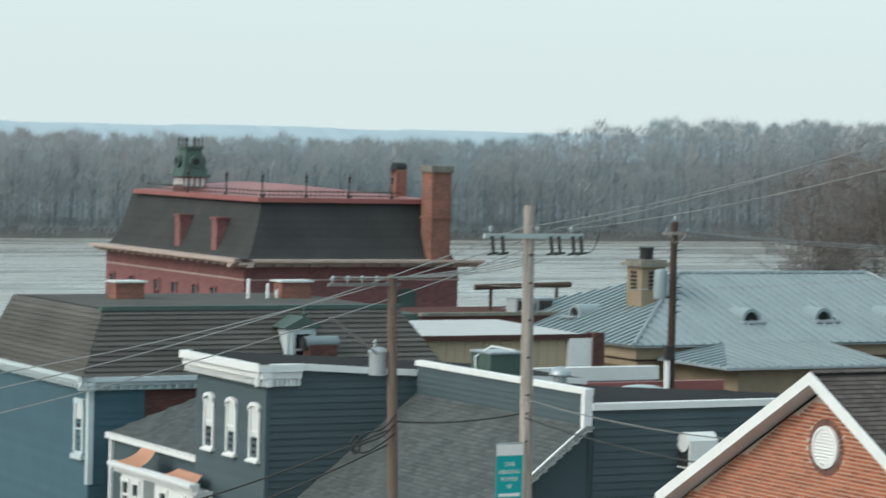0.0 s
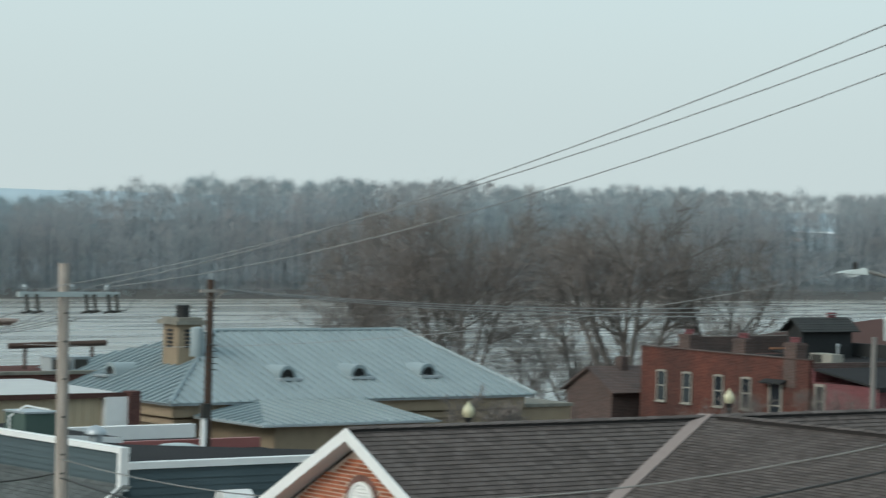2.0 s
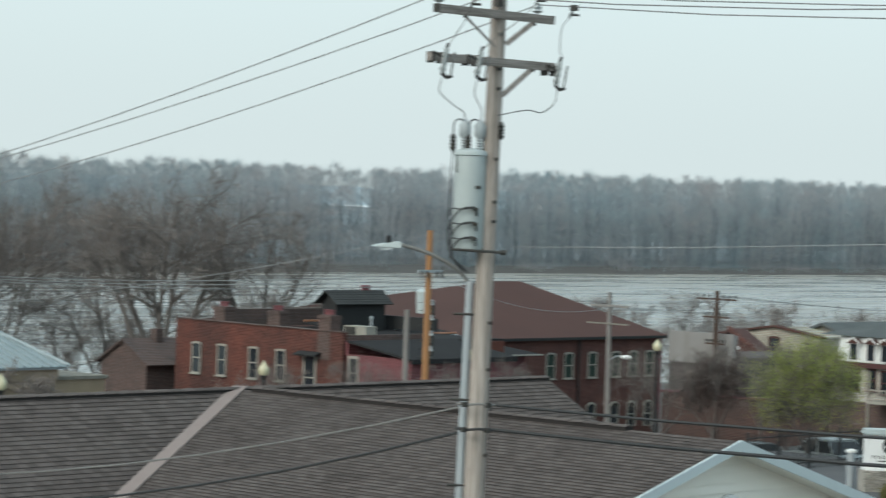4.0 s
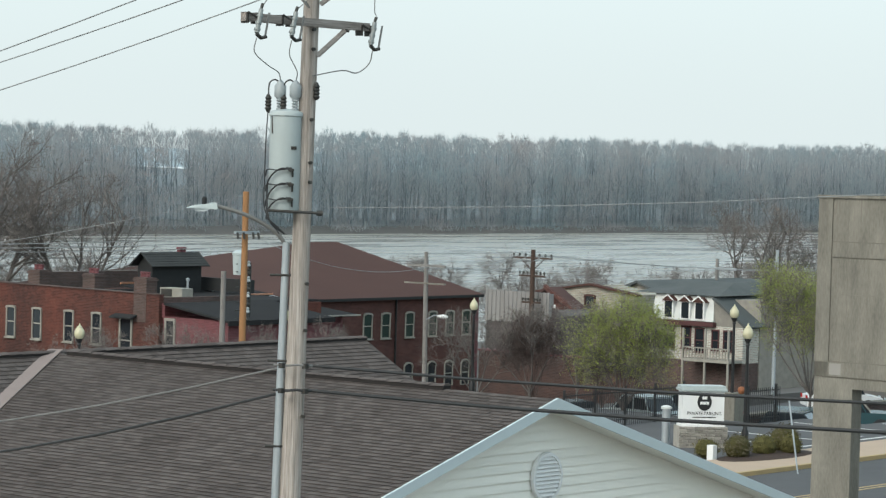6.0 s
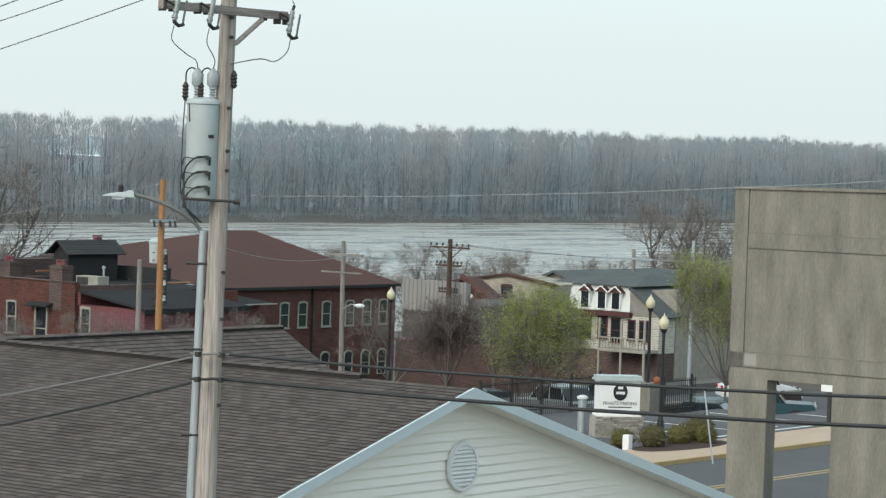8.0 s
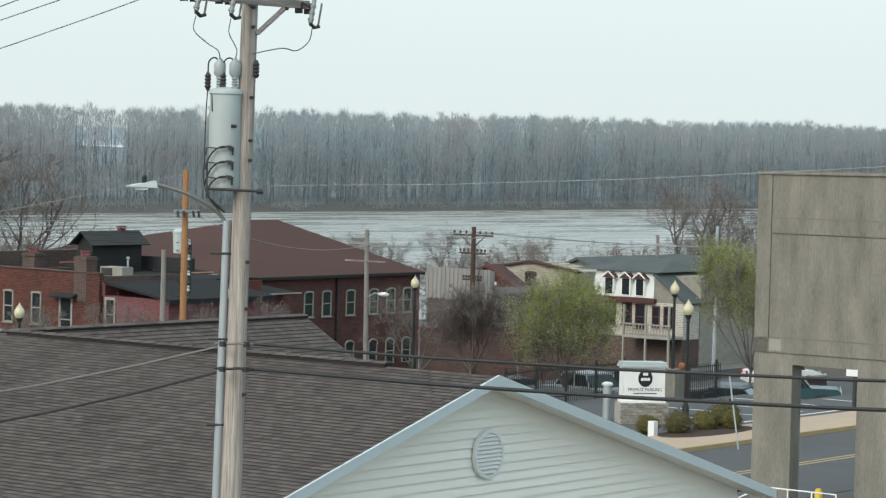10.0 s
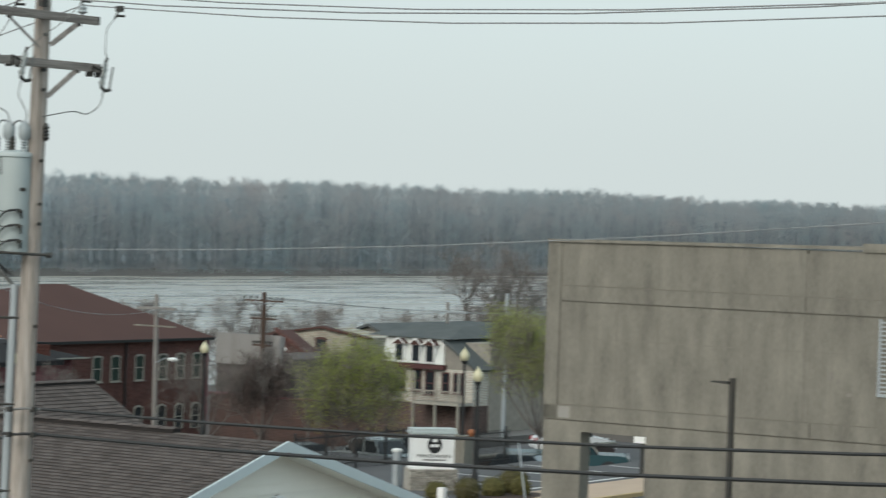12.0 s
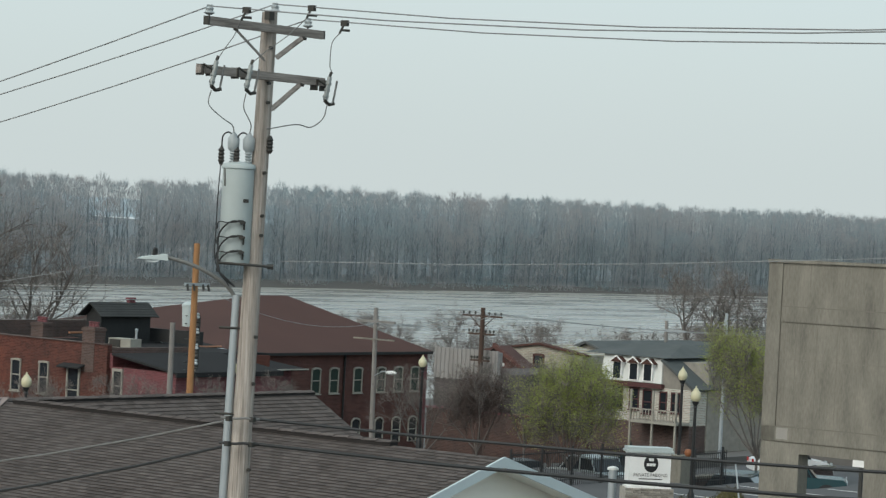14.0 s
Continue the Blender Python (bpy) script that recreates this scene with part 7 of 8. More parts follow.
for c in (84.24, 83.16, 82.26):
    d = part("dormer", Shape().box(WU - 0.22, WU + 0.5, c - 0.3, c + 0.3, 1.8, 2.75), WHITE, wm, "white dormer")
    part("dormer_roof", Shape().prism([(WU - 0.32, c - 0.4, 2.72), (WU - 0.32, c + 0.4, 2.72), (WU - 0.32, c, 3.02)], (0.9, 0, 0)), BROWN_METAL, d)
    part("bargeboard", Shape().prism([(WU - 0.33, c - 0.42, 2.7), (WU - 0.33, c, 3.02), (WU - 0.33, c + 0.42, 2.7), (WU - 0.33, c + 0.42, 2.77), (WU - 0.33, c, 3.1), (WU - 0.33, c - 0.42, 2.77)], (-0.03, 0, 0)), WHITE, d)
    part("pane", Shape().box(WU - 0.24, WU - 0.22, c - 0.23, c + 0.23, 1.85, 2.7), GLASS, d)
for c, z0, w, h in ((84.24, 0.25, 0.55, 1.1), (83.16, 0.25, 0.5, 1.1), (82.3, 0.1, 0.5, 1.2), (81.3, 0.25, 0.35, 1.0), (80.5, 0.25, 0.5, 1.0)):
    window(wm, "u", WU, c, z0, w, h, DARK_TRIM, fw=0.06)
part("porch", Shape().box(WU - 1.3, WU, 79.6, 82.6, -0.35, -0.2), DIM_FRAME, wm)
for k in range(16):
    part("baluster", Shape().box(WU - 1.28, WU - 1.24, 79.65 + 0.19 * k, 79.69 + 0.19 * k, -0.2, 0.36), DIM_FRAME, wm)
part("porch_rail", Shape().box(WU - 1.3, WU - 1.2, 79.6, 82.6, 0.36, 0.42), DIM_FRAME, wm)
for v in (79.65, 81.1, 82.5):
    part("porch_post", Shape().box(WU - 1.28, WU - 1.18, v, v + 0.1, -4, 1.4), DIM_FRAME, wm)
for u0, v0, w, d, z, rise, label in ((138, 75.5, 9, 8, 1.7, 1.5, "house with teal-grey gable roof"), (146, 97, 12, 6, 1.5, 1.1, "house with dark grey gable roof"), (150, 78, 9, 8, 1.6, 2.0, "house with grey hipped roof")):
    h = thing("house", (u0, v0, -6), label + " and plain walls", "house")
    part("wall", Shape().prism([(u0, v0, -7), (u0, v0 + d, -7), (u0, v0 + d, z), (u0, v0 + d / 2, z + rise), (u0, v0, z)], (w, 0, 0)), STONE_GREY, h)
    part("roof", Shape().slab([(u0 - 0.4, v0 + d / 2, z + rise + 0.15), (u0 + w, v0 + d / 2, z + rise + 0.15), (u0 + w, v0 - 0.4, z), (u0 - 0.4, v0 - 0.4, z)], 0.15), SHINGLE_GREY, h)
    part("roof", Shape().slab([(u0 - 0.4, v0 + d / 2, z + rise + 0.15), (u0 - 0.4, v0 + d + 0.4, z), (u0 + w, v0 + d + 0.4, z), (u0 + w, v0 + d / 2, z + rise + 0.15)], 0.15), SHINGLE_GREY, h)
    if w < 12:
        part("chimney", Shape().box(u0 + 4, u0 + 4.5, v0 + d / 2 - 0.25, v0 + d / 2 + 0.25, z + rise - 0.5, z + rise + 0.5), BLACK_MATT, h)
gb = thing("brick_cottage", (99.5, 112, -6), "small sooty brick cottage with gable end", "house")
part("wall", Shape().prism([(98.6, 110.2, -6), (98.6, 113.8, -6), (98.6, 113.8, 0.5), (98.6, 112.0, 1.6), (98.6, 110.2, 0.5)], (5, 0, 0)), OLD_STACK, gb)
part("roof", Shape().slab([(98.4, 112, 1.7), (103.6, 112, 1.7), (103.6, 109.9, 0.4), (98.4, 109.9, 0.4)], 0.1), OLD_STACK, gb)
part("roof", Shape().slab([(98.4, 112, 1.7), (98.4, 114.1, 0.4), (103.6, 114.1, 0.4), (103.6, 112, 1.7)], 0.1), OLD_STACK, gb)
part("chimney", Shape().box(100.5, 101.0, 111.6, 112.1, 0.8, 2.2), OLD_STACK, gb)
WALL_BRICK = material("dark_garden_brick", (0.088, 0.05, 0.042), (0.045, 0.034, 0.031), 0.92, scale=0.6, fine=6, amount=1.0, bump=0.4, spec=0.08, courses=0.075)
wl2 = thing("boundary_wall", (112, 79, -5), "low red brick wall beyond the car park", "wall")
part("coping", Shape().box(111.92, 112.48, 76.5, 86.45, 0.38, 0.47), BRICK_PAINT, wl2, "dark red coping")
part("wall", Shape().box(112, 112.4, 76.5, 86.4, -5, 0.38), WALL_BRICK, wl2)

# ---- street, pavement, car park ----
def sheet(name, u0, u1, v0, v1, z, mat, label, cat):
    return whole(name, Shape().box(u0, u1, v0, v1, z - 0.3, z), mat, (u0, v0, z - 0.3), label, cat, kind="structure")


sheet("road", -60, 260, 39.4, 48.0, 0.02, ASPHALT, "worn grey asphalt street", "road")
sheet("kerb_1", -60, 260, 48.0, 48.18, 0.16, YELLOW, "yellow painted kerb", "kerb")
sheet("pavement", -60, 260, 48.18, 50.8, 0.155, PAVING, "warm concrete pavement", "pavement")
sheet("car_park", 76, 92.6, 50.8, 65.5, 0.06, ASPHALT, "dark asphalt car park", "car park")
sheet("car_park_5", 96, 135, 50.8, 54.9, 0.06, ASPHALT, "dark asphalt car park lane", "car park")
sheet("car_park_6", 96.15, 124.9, 55.05, 57.76, -1.5, ASPHALT, "sunken asphalt yard below the lane", "car park")
sheet("car_park_2", 92.6, 96, 50.8, 57.7, 0.06, ASPHALT, "dark asphalt car park lane", "car park")
sheet("car_park_4", 86.15, 92.72, 65.7, 72.2, -1.5, ASPHALT, "sunken asphalt yard behind the fence", "car park")
sheet("car_park_3", 92.72, 124.9, 57.76, 72.2, -1.5, ASPHALT, "sunken asphalt yard below the lane", "car park")
sheet("road_line", -60, 260, 43.6, 43.72, 0.03, YELLOW, "yellow road centre line", "marking")
sheet("road_line_2", -60, 260, 43.9, 44.02, 0.03, YELLOW, "yellow road centre line", "marking")
for k in range(10):
    u = 86 + 2.7 * k
    s = Shape().box(u, u + 0.11, 52.4, 57.0 if u < 95 else 54.6, 0.05, 0.066)
    whole("bay_line", s, ROADWHITE, (u, 52.4, 0.05), "white painted parking bay line", "marking", "bay lines", "structure")
whole("stop_line", Shape().box(84.0, 104, 51.7, 51.85, 0.05, 0.066), ROADWHITE, (84, 51.7, 0.05), "white painted line along the car park", "marking", kind="structure")
whole("mulch_bed", Shape().ball((81.4, 50.35, 0.13), 1, 16, 2.9, 0.95, 0.12), material("mulch", (0.07, 0.045, 0.035), (0.04, 0.03, 0.025), 0.95, scale=6, amount=0.9), (81.4, 50.35, 0.13), "dark bark mulch bed beside the pavement", "flower bed", kind="structure")
low_wall = thing("retaining_wall", (100, 65.3, -1.5), "low brown brick retaining wall with pale coping", "wall")
part("wall", Shape().box(96, 116, 65.2, 65.5, -1.55, -0.85), OLD_STACK, low_wall)
part("coping", Shape().box(95.9, 116.1, 65.1, 65.6, -0.85, -0.75), CONCRETE, low_wall)


def fence(u0, u1, v, z):
    f = thing("iron_fence", (u0, v, z), "black iron picket fence round the car park", "fence", "iron fences")
    n = int((u1 - u0) / 0.14)
    for k in range(n + 1):
        u = u0 + k * (u1 - u0) / n
        big_ = k % 14 == 0
        r = 0.035 if big_ else 0.011
        part("post" if big_ else "picket", Shape().box(u - r, u + r, v - r, v + r, z, z + (1.5 if big_ else 1.38)), BLACK_PAINT, f)
    for h in (0.2, 1.25):
        part("rail", Shape().box(u0, u1, v - 0.015, v + 0.015, z + h, z + h + 0.04), BLACK_PAINT, f)


fence(83.5, 91.6, 60.4, 0.06)
fence(91.7, 94.0, 57.6, 0.06)


def globe_lamp(u, v, z, k=1.0, first=[None]):
    """A black street lamp with an opal acorn globe."""
    if first[0] is None:
        t = thing("street_lamp", (0, 0, 0), "black iron street lamp with an opal acorn globe", "street lamp", "globe street lamps")
        part("base", Shape().lathe(0, 0, [(0.2, 0), (0.2, 0.12), (0.14, 0.16), (0.13, 0.55), (0.09, 0.62), (0.08, 0.9)], 12), BLACK_PAINT, t, "", True)
        part("shaft", Shape().lathe(0, 0, [(0.075, 0.85), (0.055, 3.68), (0.085, 3.71), (0.06, 3.78), (0.12, 3.88), (0.13, 3.95)], 12), BLACK_PAINT, t, "", True)
        part("globe", Shape().lathe(0, 0, [(0.12, 3.95), (0.185, 4.03), (0.2, 4.14), (0.18, 4.26), (0.12, 4.34), (0.1, 4.36)], 18), OPAL, t, "cream acorn globe", True)
        part("finial", Shape().lathe(0, 0, [(0.1, 4.36), (0.1, 4.39), (0.05, 4.43), (0.025, 4.46), (0.03, 4.49), (0.005, 4.53)], 10), OPAL, t, "", True)
        first[0] = t
        t.matrix_basis = GRID @ Matrix.Translation((u, v, z)) @ Matrix.Scale(k, 4)
        return t
    return copy_thing(first[0], GRID @ Matrix.Translation((u, v, z)) @ Matrix.Scale(k, 4))


globe_lamp(84.55, 53.2, 0.06, 0.965)
globe_lamp(95.4, 60.7, 0.1)
globe_lamp(98.84, 76.6, -0.55)
globe_lamp(71.2, 73.2, -0.75)
globe_lamp(57.3, 71.0, -0.75)
globe_lamp(81.9, 72.8, -0.35)
for u, v, h in ((95.4, 60.7, 0.6),):
    whole("lamp_plinth", Shape().box(u - 0.35, u + 0.35, v - 0.35, v + 0.35, -1.5, 0.9), CONCRETE, (u, v, -1.5), "square concrete lamp plinth", "plinth")
whole("planter", Shape().lathe(95.15, 60.1, [(0.08, 0.9), (0.13, 0.96), (0.15, 1.08), (0.1, 1.18), (0.03, 1.2)], 12), material("orange_plastic", (0.26, 0.1, 0.045), (0.2, 0.08, 0.035), 0.6), (95.15, 60.1, 0.9), "small orange pot on the lamp plinth", "pot", smooth=True)

# ---- parking sign ----
sg = thing("parking_sign", (83.0, 54.1, 0.05), "white monument sign on a rubble stone base", "sign")
SM = Matrix.Translation((82.95, 54.0, 0.1)) @ Matrix.Rotation(radians(-42), 4, "Z")


def turned(s):
    s.v = [tuple(SM @ Vector(p)) for p in s.v]
    return s


part("panel", turned(Shape().box(-0.78, 0.72, -0.32, 0.32, 0.78, 1.95)), WHITE, sg, "white sign panel")
part("cap", turned(Shape().box(-0.86, 0.8, -0.4, 0.4, 1.95, 2.03).box(-0.82, 0.76, -0.36, 0.36, 2.03, 2.13)), GREY_PAINT, sg, "grey moulded cap")
part("foot", turned(Shape().box(-0.82, 0.76, -0.36, 0.36, 0.7, 0.78)), WHITE, sg)
rnd = random.Random(12)
core_ = part("stone_base", turned(Shape().box(-0.9, 0.84, -0.42, 0.42, -0.06, 0.7)), STONE_GREY, sg, "rubble stone base")
z = 0.02
while z < 0.66:
    h = rnd.uniform(0.07, 0.14)
    x = -0.92
    while x < 0.8:
        w = rnd.uniform(0.12, 0.32)
        x1 = min(x + w, 0.86)
        o = rnd.uniform(0.02, 0.05)
        part("stone", turned(Shape().hexa([(x + 0.01, -0.42, z), (x1 - 0.01, -0.42, z), (x1 - 0.01, -0.42, z + h - 0.015), (x + 0.01, -0.42, z + h - 0.015)], [(x + 0.025, -0.42 - o, z + 0.012), (x1 - 0.02, -0.42 - o, z + 0.008), (x1 - 0.025, -0.42 - o, z + h - 0.03), (x + 0.02, -0.42 - o, z + h - 0.025)])), STONE_GREY, sg)
        x = x1
    z += h
n = 22
part("emblem", turned(Shape().prism([(0.0 + 0.26 * math.cos(2 * math.pi * k / n), -0.322, 1.56 + 0.3 * math.sin(2 * math.pi * k / n)) for k in range(n)], (0, -0.01, 0))), BLACK_PAINT, sg, "round black emblem")
part("emblem_mark", turned(Shape().box(-0.09, 0.09, -0.337, -0.332, 1.66, 1.76).box(-0.16, -0.06, -0.337, -0.332, 1.48, 1.58).box(-0.05, 0.05, -0.337, -0.332, 1.48, 1.58).box(0.06, 0.16, -0.337, -0.332, 1.48, 1.58)), WHITE, sg)
tt = text(sg, "PRIVATE PARKING", (0, 0, 0), 0.17, BLACK_PAINT, width=1.22)
tt.data.transform(Matrix.Translation(-ORIGIN[sg]) @ SM @ Matrix.Translation((0, -0.325, 1.16)) @ Matrix.Translation(ORIGIN[sg]))
part("bar", turned(Shape().box(-0.42, 0.42, -0.327, -0.322, 1.01, 1.045)), IRON, sg)
ped = thing("ticket_post", (82.8, 55.4, 0.05), "round grey steel pay post with white cap", "post")
part("post", Shape().lathe(82.8, 55.4, [(0.15, 0.05), (0.15, 1.3)], 14), GALVANISED, ped, "", True)
part("cap", Shape().lathe(82.8, 55.4, [(0.2, 1.3), (0.2, 1.37), (0.1, 1.42), (0.01, 1.43)], 14), BLIND, ped, "", True)
lp = thing("leaning_post", (85.6, 50.6, 0.15), "thin leaning grey metal sign post", "post")
part("post", Shape().tube([(77.86, 46.94, 0.1), (78.02, 47.45, 2.43)], 0.03, 6), GALVANISED, lp)
whole("utility_box", Shape().box(78.86, 79.10, 50.85, 51.09, 0.1, 0.62), WHITE, (78.98, 50.97, 0.1), "small white plastic utility pedestal", "box")
nb = thing("notice_post", (93.2, 52.0, 0.05), "small white notice board on a dark post", "sign")
part("post", Shape().box(94.0, 94.12, 51.6, 51.72, 0.05, 1.7), IRON, nb)
part("board", Shape().box(93.98, 94.0, 51.3, 52.0, 1.3, 1.95), WHITE, nb)


DRY_LEAF = material("dull_bronze_leaves", (0.11, 0.10, 0.06), (0.07, 0.06, 0.04), 0.85, scale=2, amount=0.8, bump=0, vary=0.3)


def leaf_cloud(s, centre, radii, count, size, rnd, gaps=0.0):
    """Many small leaves spread in an uneven ellipsoid shell."""
    for _ in range(count):
        d = Vector((rnd.gauss(0, 1), rnd.gauss(0, 1), rnd.gauss(0, 1))).normalized()
        k = rnd.uniform(0.55, 1.0) * (1 + 0.22 * noise.noise(d * 2.2 + Vector(centre)))
        p = Vector((centre[0] + d.x * radii[0] * k, centre[1] + d.y * radii[1] * k, centre[2] + d.z * radii[2] * k))
        if gaps and noise.noise(p * 1.6) < gaps - 0.5:
            continue
        a = Vector((rnd.uniform(-1, 1), rnd.uniform(-1, 1), rnd.uniform(-1, 1))).normalized() * size * rnd.uniform(0.6, 1.3)
        b = a.cross(d).normalized() * size * 0.45
        n = len(s.v)
        s.v += [tuple(p - a), tuple(p + b), tuple(p + a), tuple(p - b)]
        s.f.append((n, n + 1, n + 2, n + 3))


rnd = random.Random(21)
for u, v, r, h in ((79.6, 51.6, 0.55, 0.6), (79.9, 50.55, 0.66, 0.82), (81.5, 50.5, 0.6, 0.72), (83.2, 50.75, 0.75, 0.95), (82.6, 50.1, 0.5, 0.7)):
    hd = thing("hedge_shrub", (u, v, 0.1), "clipped olive green rounded shrub", "shrub", "clipped shrubs")
    s = Shape().ball((u, v, 0.1 + h * 0.5), 1, 12, r * 0.8, r * 0.62, h * 0.52)
    part("inner", s, HEDGE, hd)
    s = Shape()
    leaf_cloud(s, (u, v, 0.1 + h * 0.5), (r * 0.95, r * 0.75, h * 0.62), 1500, 0.045, rnd)
    part("leaves", s, HEDGE if h < 0.8 else DRY_LEAF, hd, kind="stuff")


# ---- parked vehicles ----
def car(u, v, z, turn, paint, label, kind="car", length=4.5):
    t = thing("car" if kind == "car" else "pickup_truck", (u, v, z), label, "car" if kind == "car" else "truck", "parked vehicles")
    m = Matrix.Translation((u, v, z)) @ Matrix.Rotation(radians(turn), 4, "Z")

    def put(s):
        s.v = [tuple(m @ Vector(p)) for p in s.v]
        return s

    L, w = length / 2, 0.88
    if kind == "car":
        prof = [(-L, 0.35), (-L + 0.05, 0.75), (-L + 0.7, 0.92), (-L + 1.15, 0.95), (L - 1.1, 0.9), (L - 0.2, 0.75), (L, 0.5), (L, 0.3)]
        cab = [(-L + 0.75, 0.9), (-L + 1.25, 1.42), (0.5, 1.45), (L - 1.0, 0.9)]
    else:
        prof = [(-L, 0.5), (-L, 1.05), (L - 1.5, 1.05), (L - 0.15, 1.02), (L, 0.9), (L, 0.45)]
        cab = [(-0.6, 1.02), (-0.5, 1.75), (0.75, 1.78), (L - 1.3, 1.04)]
    body = put(Shape().prism([(x, -w, h) for x, h in prof] + [(L, -w, 0.28), (-L, -w, 0.28)], (0, 2 * w, 0)))
    bd = part("body", body, paint, t)
    wi = w - 0.12
    part("cabin", put(Shape().prism([(x, -wi, h) for x, h in cab], (0, 2 * wi, 0))), GLASS, t, "dark glass cabin")
    top0, top1 = cab[1], cab[2]
    part("roof", put(Shape().box(top0[0], top1[0], -wi + 0.02, wi - 0.02, top0[1] - 0.01, top1[1] + 0.05)), paint, t)
    for x in (cab[0][0] + 0.25, (top0[0] + top1[0]) / 2, cab[3][0] - 0.2):
        for sgn in (-1, 1):
            hx = min(max(x, top0[0]), top1[0])
            part("pillar", put(Shape().tube([(x, sgn * (wi + 0.01), prof[2][1]), (hx, sgn * wi, top1[1])], 0.04, 5)), paint, t)
    for x in (-L + 0.85, L - 0.85):
        for sgn in (-1, 1):
            r = 0.33 if kind == "car" else 0.4
            ty = part("wheel", put(Shape().tube([(x, sgn * (w - 0.2), r), (x, sgn * (w + 0.02), r)], r, 16)), BLACK_MATT, t)
            part("rim", put(Shape().tube([(x, sgn * (w + 0.0), r), (x, sgn * (w + 0.035), r)], r * 0.62, 12)), GALVANISED, ty)
    for sgn in (-1, 1):
        part("headlight", put(Shape().box(L - 0.03, L + 0.02, sgn * 0.62 - 0.2, sgn * 0.62 + 0.2, prof[-3][1] - 0.2, prof[-3][1])), PORCELAIN, t)
        part("tail_light", put(Shape().box(-L - 0.02, -L + 0.03, sgn * 0.66 - 0.14, sgn * 0.66 + 0.14, 0.62, 0.8)), RED_LENS, t)
    part("bumper", put(Shape().box(L - 0.02, L + 0.07, -w + 0.05, w - 0.05, 0.32, 0.5)), GALVANISED if kind != "car" else paint, t)
    part("grille", put(Shape().box(L, L + 0.03, -0.5, 0.5, 0.55, prof[-3][1] - 0.08)), IRON, t)
    if kind != "car":
        for h in (0.6, 0.72, 0.86):
            part("grille_bar", put(Shape().box(L + 0.03, L + 0.06, -0.6, 0.6, h - 0.025, h + 0.025)), CHROME, t)
        part("windscreen_frame", put(Shape().tube([(0.75, -0.72, 1.74), (0.75, 0.72, 1.74)], 0.04, 6)), paint, t)


CHROME = material("chrome_trim", (0.7, 0.72, 0.73), (0.6, 0.62, 0.63), 0.2, 0.9, amount=0.3, bump=0)
RED_LENS = material("red_lamp_lens", (0.4, 0.02, 0.02), (0.3, 0.02, 0.02), 0.2, amount=0.3, bump=0)
PAINT_WHITE = material("white_car_paint", (0.75, 0.76, 0.76), (0.65, 0.66, 0.66), 0.25, amount=0.3, bump=0, spec=0.5)
PAINT_DARK = material("dark_car_paint", (0.025, 0.035, 0.04), (0.03, 0.03, 0.035), 0.25, amount=0.3, bump=0, spec=0.5)
PAINT_TEAL = material("dark_teal_car_paint", (0.03, 0.07, 0.08), (0.03, 0.05, 0.06), 0.25, amount=0.3, bump=0, spec=0.5)
PAINT_SILVER = material("silver_car_paint", (0.4, 0.44, 0.44), (0.33, 0.36, 0.36), 0.3, 0.4, amount=0.3, bump=0, spec=0.5)
car(99.2, 60.0, -1.5, -72, PAINT_DARK, "dark estate car parked by the brown wall")
car(106.1, 62.04, -1.5, -60, PAINT_TEAL, "dark teal pickup truck with chrome front", "truck", 5.4)
car(116.3, 67.75, -1.5, -48, PAINT_WHITE, "white saloon car parked in the sunken yard", "car", 3.8)
car(95.4, 68.8, -1.5, 60, PAINT_DARK, "dark saloon car behind the fence")
car(100.4, 68.4, -1.5, 75, PAINT_SILVER, "silver hatchback with red tail lights behind the fence")
car(103.6, 67.8, -1.5, 85, PAINT_TEAL, "dark green car behind the fence")


# ---- trees ----
def limb(s, tw, tips, p, d, length, r, level, rnd, rise, fine):
    """A bending limb with side shoots along its length; the last level carries twigs."""
    n = 5 if level == 0 else (4 if level == 1 else 2)
    pts, rad, dirs = [p.copy()], [r], [d.copy()]
    q, dd = p.copy(), d.copy()
    for k in range(n):
        dd = (dd + Vector((rnd.uniform(-1, 1), rnd.uniform(-1, 1), rnd.uniform(-0.7, 0.7))) * (0.16 + 0.05 * level) + Vector((0, 0, rise * 0.12))).normalized()
        q = q + dd * length / n
        pts.append(q.copy())
        dirs.append(dd.copy())
        rad.append(r * (1 - 0.72 * (k + 1) / n))
    s.tube(pts, rad, 7 if level == 0 else (4 if level == 1 else 3), False)
    if level == 3:
        tips.append(q)
        for _ in range(fine):
            i = rnd.randint(0, n)
            twig_fan(tw, pts[i], dirs[i] * 0.9 + Vector((rnd.uniform(-1, 1), rnd.uniform(-1, 1), rnd.uniform(-0.5, 0.8))), length * rnd.uniform(0.8, 1.9), 0.009, rnd)
        return
    count = (10, 7, 5)[level]
    for k in range(count):
        t = rnd.uniform(0.25 if level else 0.42, 1.0)
        i = min(int(t * n), n - 1)
        b = pts[i].lerp(pts[i + 1], t * n - i)
        a = rnd.uniform(0, 6.28)
        e = dirs[i + 1]
        side = e.cross(Vector((math.cos(a), math.sin(a), 0.3))).normalized()
        limb(s, tw, tips, b, (e * 0.62 + side * rnd.uniform(0.5, 0.95) + Vector((0, 0, 0.12))).normalized(), length * (1.12 - 0.62 * t) * rnd.uniform(0.44, 0.68), max(rad[i] * 0.58, 0.013), level + 1, rnd, rise, fine)


